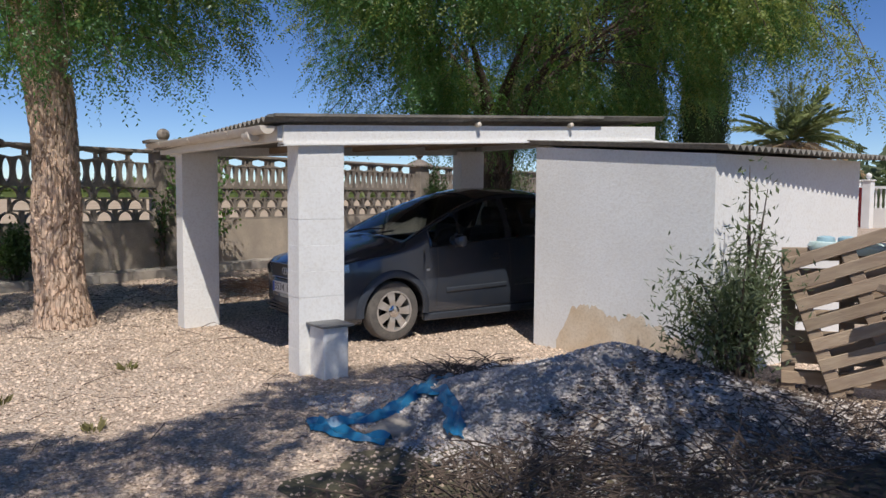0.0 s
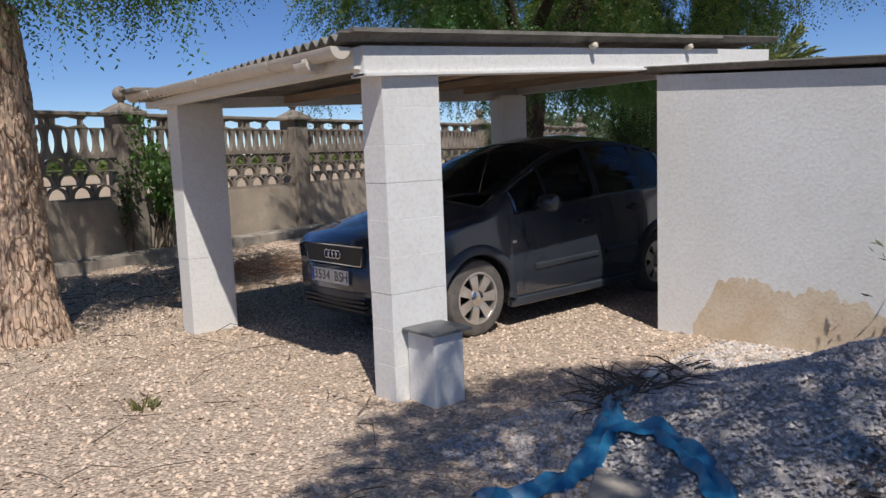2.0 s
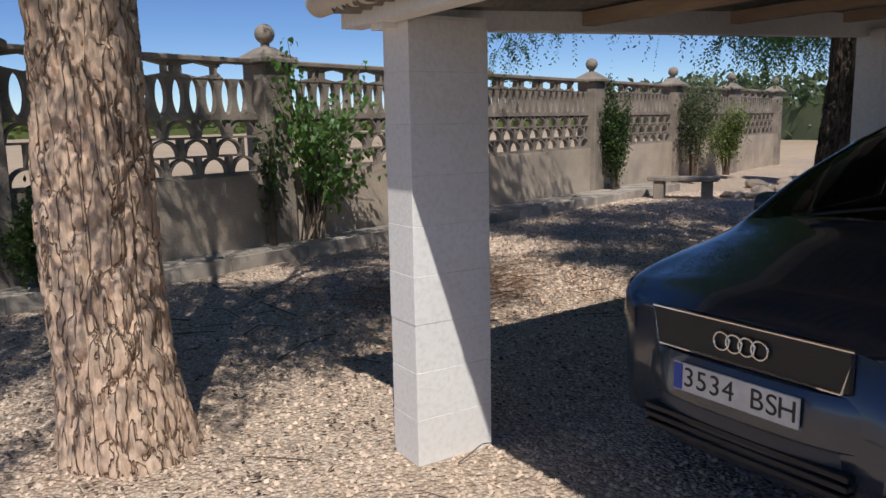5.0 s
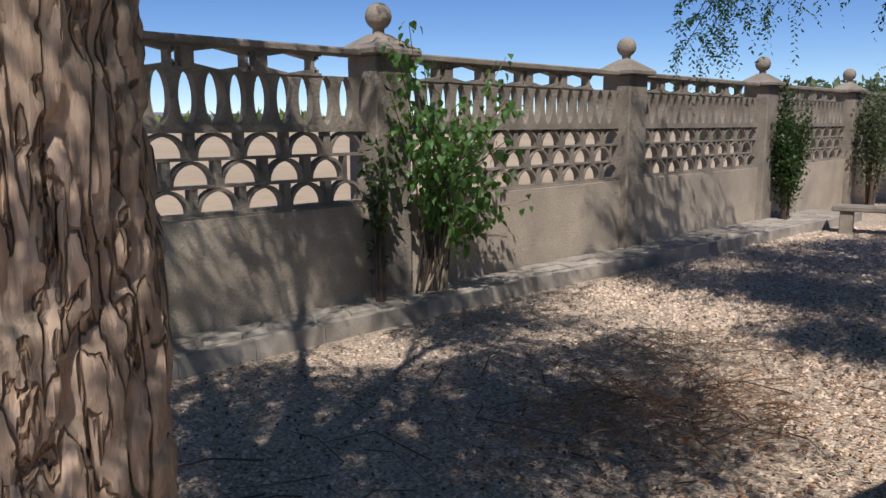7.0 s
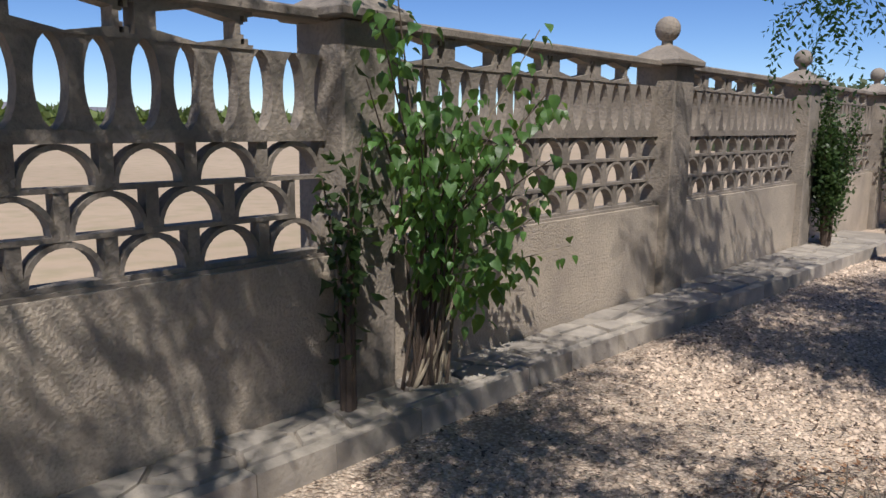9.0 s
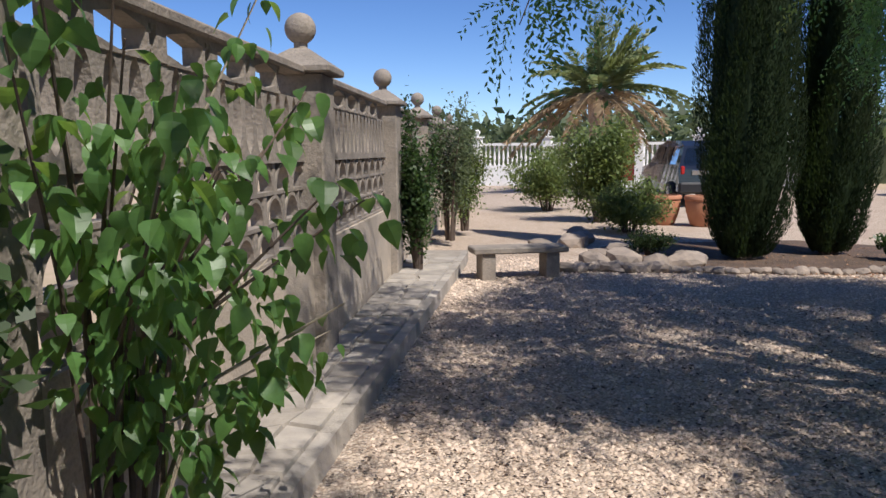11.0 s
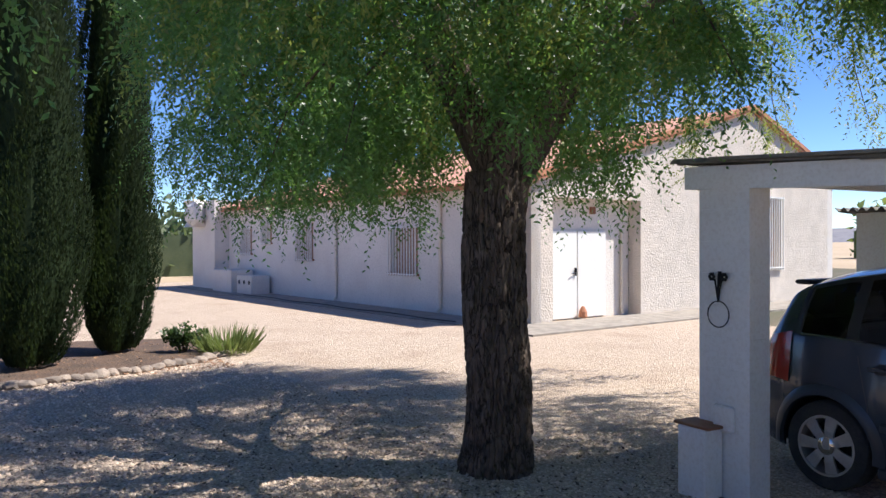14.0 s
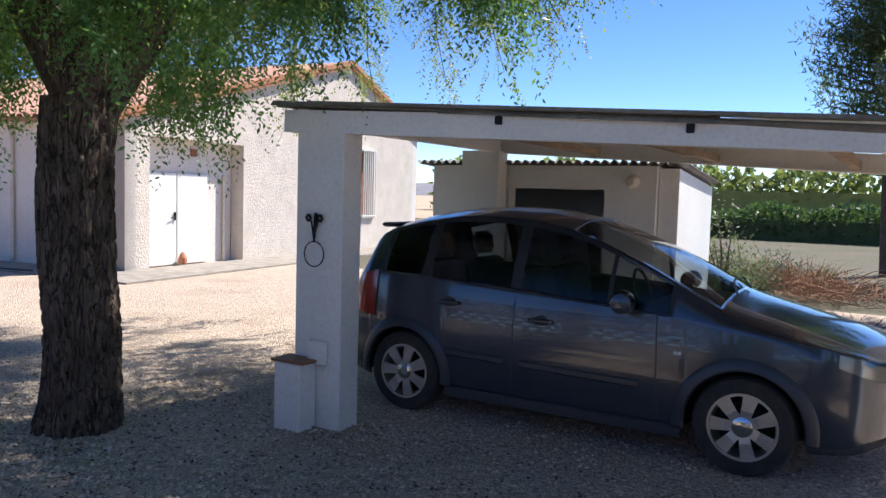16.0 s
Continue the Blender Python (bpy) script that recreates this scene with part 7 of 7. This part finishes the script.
def flat_hose(pts, w):
    """A flattened, creased tube lying along the points."""
    m = Mesh()
    P = []
    for (a, b) in zip(pts, pts[1:]):
        for k in range(8):
            t = k / 8
            P.append((a[0] + (b[0] - a[0]) * t, a[1] + (b[1] - a[1]) * t))
    P.append(pts[-1])
    v = []
    for i, p in enumerate(P):
        q, r = P[min(i + 1, len(P) - 1)], P[max(i - 1, 0)]
        d = Vector((q[0] - r[0], q[1] - r[1])).normalized()
        nrm = Vector((-d.y, d.x))
        z0 = on_heap(*p) + 0.008
        ww = w * (1 + 0.25 * math.sin(i * 1.3))
        for k, hgt in ((-1, 0.004), (-0.6, 0.035), (-0.1, 0.02), (0.4, 0.045), (1, 0.004)):
            hz = hgt * (1 + 0.5 * math.sin(i * 0.9 + k * 3))
            v.append((p[0] + nrm.x * k * ww, p[1] + nrm.y * k * ww, z0 + hz))
    m.add(v, [(i * 5 + k, i * 5 + k + 1, i * 5 + 6 + k, i * 5 + 5 + k) for i in range(len(P) - 1) for k in range(4)])
    return m


for pts, w in (([(-0.32, -2.40), (-0.75, -2.66), (-1.1, -2.86), (-1.38, -2.98), (-1.70, -2.98), (-2.0, -2.90)], 0.065), ([(-1.15, -2.88), (-1.12, -3.15), (-1.25, -3.42), (-1.42, -3.66)], 0.06),
               ([(-1.95, -2.92), (-1.9, -3.2), (-1.75, -3.45)], 0.05)):
    part("hose_length", flat_hose(pts, w), "bluepipe", tarp, smooth=True)
slab = Mesh()
slab.box(-0.2, 0.2, -0.12, 0.12, 0.0, 0.035, pose(-1.52, -3.22, 0.002, 0, 0, 30), c=0.006)
tagged(part("broken_tile", slab, "flag"), "pinkish broken paving tile beside the hose", "tile")
pb = Mesh()
pb.box(-0.09, 0.09, -0.05, 0.05, 0.0, 0.10, pose(-0.20, -2.52, 0.0, 0, 0, 25), c=0.008)
tagged(part("concrete_offcut", pb, "white"), "pale concrete offcut by the hose end", "block")


def twigs(name, label, cx, cy, rx, ry, h, n, length, material, seed, z=None, rad=0.004):
    rd = random.Random(seed)
    m = Mesh()
    for i in range(n):
        a, q = rd.uniform(0, 6.283), rd.random() ** 0.6
        x, y = cx + rx * q * math.cos(a), cy + ry * q * math.sin(a)
        base_z = on_heap(x, y) + 0.01
        d = rd.uniform(0, 6.283)
        ln = length * rd.uniform(0.4, 1.2)
        up = rd.uniform(0.0, h) * (1 - q * 0.7)
        p = Vector((x, y, base_z + rd.uniform(0, h * 0.5)))
        e = p + Vector((math.cos(d) * ln, math.sin(d) * ln, up))
        mid_p = p.lerp(e, 0.5) + Vector((rd.uniform(-.1, .1) * ln, rd.uniform(-.1, .1) * ln, rd.uniform(0, 0.15) * ln))
        e.z = max(e.z, on_heap(e.x, e.y) + 0.008)
        r = rad * rd.uniform(0.6, 1.5)
        m.tube([p, mid_p, e], [r, r * 0.8, r * 0.4], 4)
    return tagged(part(name, m, material), label, "twigs", kind="stuff")


twigs("dry_brush", "heap of dry brown prunings on the gravel", -1.75, -4.55, 1.0, 0.45, 0.26, 260, 0.34, "twig", 1)
twigs("dry_brush", "dark dead stalks in front of the gravel heap", -0.3, -5.05, 1.3, 0.35, 0.28, 240, 0.34, "twig", 2)
twigs("dry_brush", "dead weed stalks beside the hose", -0.55, -2.62, 0.45, 0.3, 0.18, 110, 0.25, "twig", 3)
twigs("dry_brush", "rust-coloured dry prunings on the shaded gravel", 0.35, 3.75, 0.85, 0.55, 0.22, 330, 0.30, "rust_twig", 4, rad=0.003)
twigs("dry_brush", "grey dry twigs on the shaded gravel", 1.05, 4.45, 0.45, 0.35, 0.25, 110, 0.35, "pale_stem", 5, rad=0.003)
twigs("fallen_twigs", "thin fallen twigs scattered on the gravel", -2.6, -0.6, 1.8, 2.2, 0.015, 55, 0.35, "twig", 6, rad=0.003)
twigs("fallen_twigs", "fallen sticks lying under the trees", 0.0, 3.9, 2.5, 1.6, 0.015, 60, 0.5, "twig", 7, rad=0.004)
twigs("dry_brush", "tangled dead brush beyond the shed", 1.4, -9.0, 1.8, 0.9, 0.7, 420, 0.7, "rust_twig", 8, rad=0.006)
twigs("dry_brush", "pale dead branches over the weeds", 3.0, -8.4, 0.8, 0.6, 1.0, 40, 1.0, "pale_stem", 9, rad=0.008)


twigs("dry_brush", "dark tangle of dry brush at the gravel's edge", 0.6, -8.7, 1.5, 0.8, 0.6, 420, 0.6, "rust_twig", 10, rad=0.006)
twigs("dry_brush", "low dark stalks beyond the parked car", -0.9, -9.6, 1.2, 0.7, 0.45, 300, 0.5, "twig", 11, rad=0.006)


def leaf_litter(name, label, box, n, material, seed, size):
    rg = np.random.default_rng(seed)
    x, y = rg.uniform(box[0], box[1], n), rg.uniform(box[2], box[3], n)
    keep = (y - 6.9 - (x - 0.06) * math.tan(FENCE_A)) < -0.62
    x, y = x[keep], y[keep]
    n = len(x)
    z = heap_z(x, y) + 0.018
    a = rg.uniform(0, 6.283, n)
    al = unit(np.stack([np.cos(a), np.sin(a), rg.uniform(-0.2, 0.35, n)], -1))
    sd = unit(np.cross(al, np.array([0, 0, 1.0]) + rg.normal(size=(n, 3)) * 0.3))
    s = rg.uniform(0.6, 1.3, n) * size
    return tagged(part(name, leaf_mesh(name, np.stack([x, y, z], -1), al, sd, s, s * 0.5), material), label, "leaves", kind="stuff")


leaf_litter("leaf_litter", "dry brown leaf litter under the trees", (-3.0, 7.5, 1.2, 8.0), 9000, "twig", 1, 0.034)
leaf_litter("leaf_litter", "dead brown leaves on the mulched bed", (9.6, 13.0, 2.8, 7.0), 2500, "rust_twig", 4, 0.06)
leaf_litter("leaf_litter", "reddish dry leaf litter near the prunings", (-1.0, 2.2, 2.6, 5.2), 2600, "rust_twig", 2, 0.034)
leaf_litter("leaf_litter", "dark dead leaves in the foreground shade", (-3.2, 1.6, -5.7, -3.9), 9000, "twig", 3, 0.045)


# pallets leaning beside the shed
def pallet(m, label):
    t = thing("wooden_pallet", label, "pallet", m, group="leaning pallets")
    for i in range(7):
        z = 0.06 + i * 0.155
        part("deck_board", Mesh().box(0, 0.9, -0.02, 0.0, z, z + 0.092, c=0.004), "wood", t)
    for x in (0.0, 0.40, 0.80):
        part("stringer", Mesh().box(x, x + 0.10, 0.0, 0.09, 0.0, 1.08, c=0.004), "wood", t)
    for i in range(5):
        z = 0.06 + i * 0.23
        part("back_board", Mesh().box(0, 0.9, 0.09, 0.11, z, z + 0.092, c=0.004), "wood", t)
    return t


PAL = Matrix(((0.52, 0.818, -0.25, 1.42), (-0.80, 0.538, 0.35, -4.46), (0.28, 0.018, 0.90, -0.01), (0, 0, 0, 1)))
pallet(PAL, "weathered wooden pallet leaning on another pallet")
pallet(Matrix(((0.5, 0.85, 0.02, 1.36), (-0.85, 0.5, 0.10, -4.10), (0.02, 0.0, 1.0, 0.0), (0, 0, 0, 1))), "greyed wooden pallet standing by the shed wall")
plank = Mesh()
plank.box(-0.75, 0.75, -0.03, 0.03, -0.06, 0.06, look((1.92, -5.15, 0.55), (1.2, -4.75, 0.92)) @ pose(0, 0, 0, 0, 90, 0), c=0.006)
tagged(part("wooden_plank", plank, "wood"), "thick brown plank leaning across the pallet", "plank")
cb = Mesh()
cb.box(-0.2, 0.2, -0.1, 0.1, -0.01, 0.2, pose(1.05, -5.25, 0, 0, 0, -25), c=0.008)
tagged(part("concrete_block", cb, "concrete"), "grey concrete block lying on the soil", "block")
fl = thing("pool_float", "mint green plastic tray with pale blue caps", "pool float", pose(1.62, -4.42, 1.075, 0, 0, -58))
tray = Mesh()
tray.lathe([(0.02, -0.03), (0.20, -0.03), (0.255, 0.0), (0.265, 0.03), (0.25, 0.06), (0.20, 0.065), (0.18, 0.04), (0.02, 0.03)], 28, Matrix.Diagonal((1.0, 0.55, 1, 1)))
part("tray", tray, "mint", fl, smooth=True)
for x in (-0.14, 0.0, 0.14):
    part("cap", Mesh().lathe([(0.06, 0.04), (0.065, 0.06), (0.06, 0.095), (0.03, 0.105)], 16, pose(x, 0, 0)), "bluecap", fl, smooth=True)
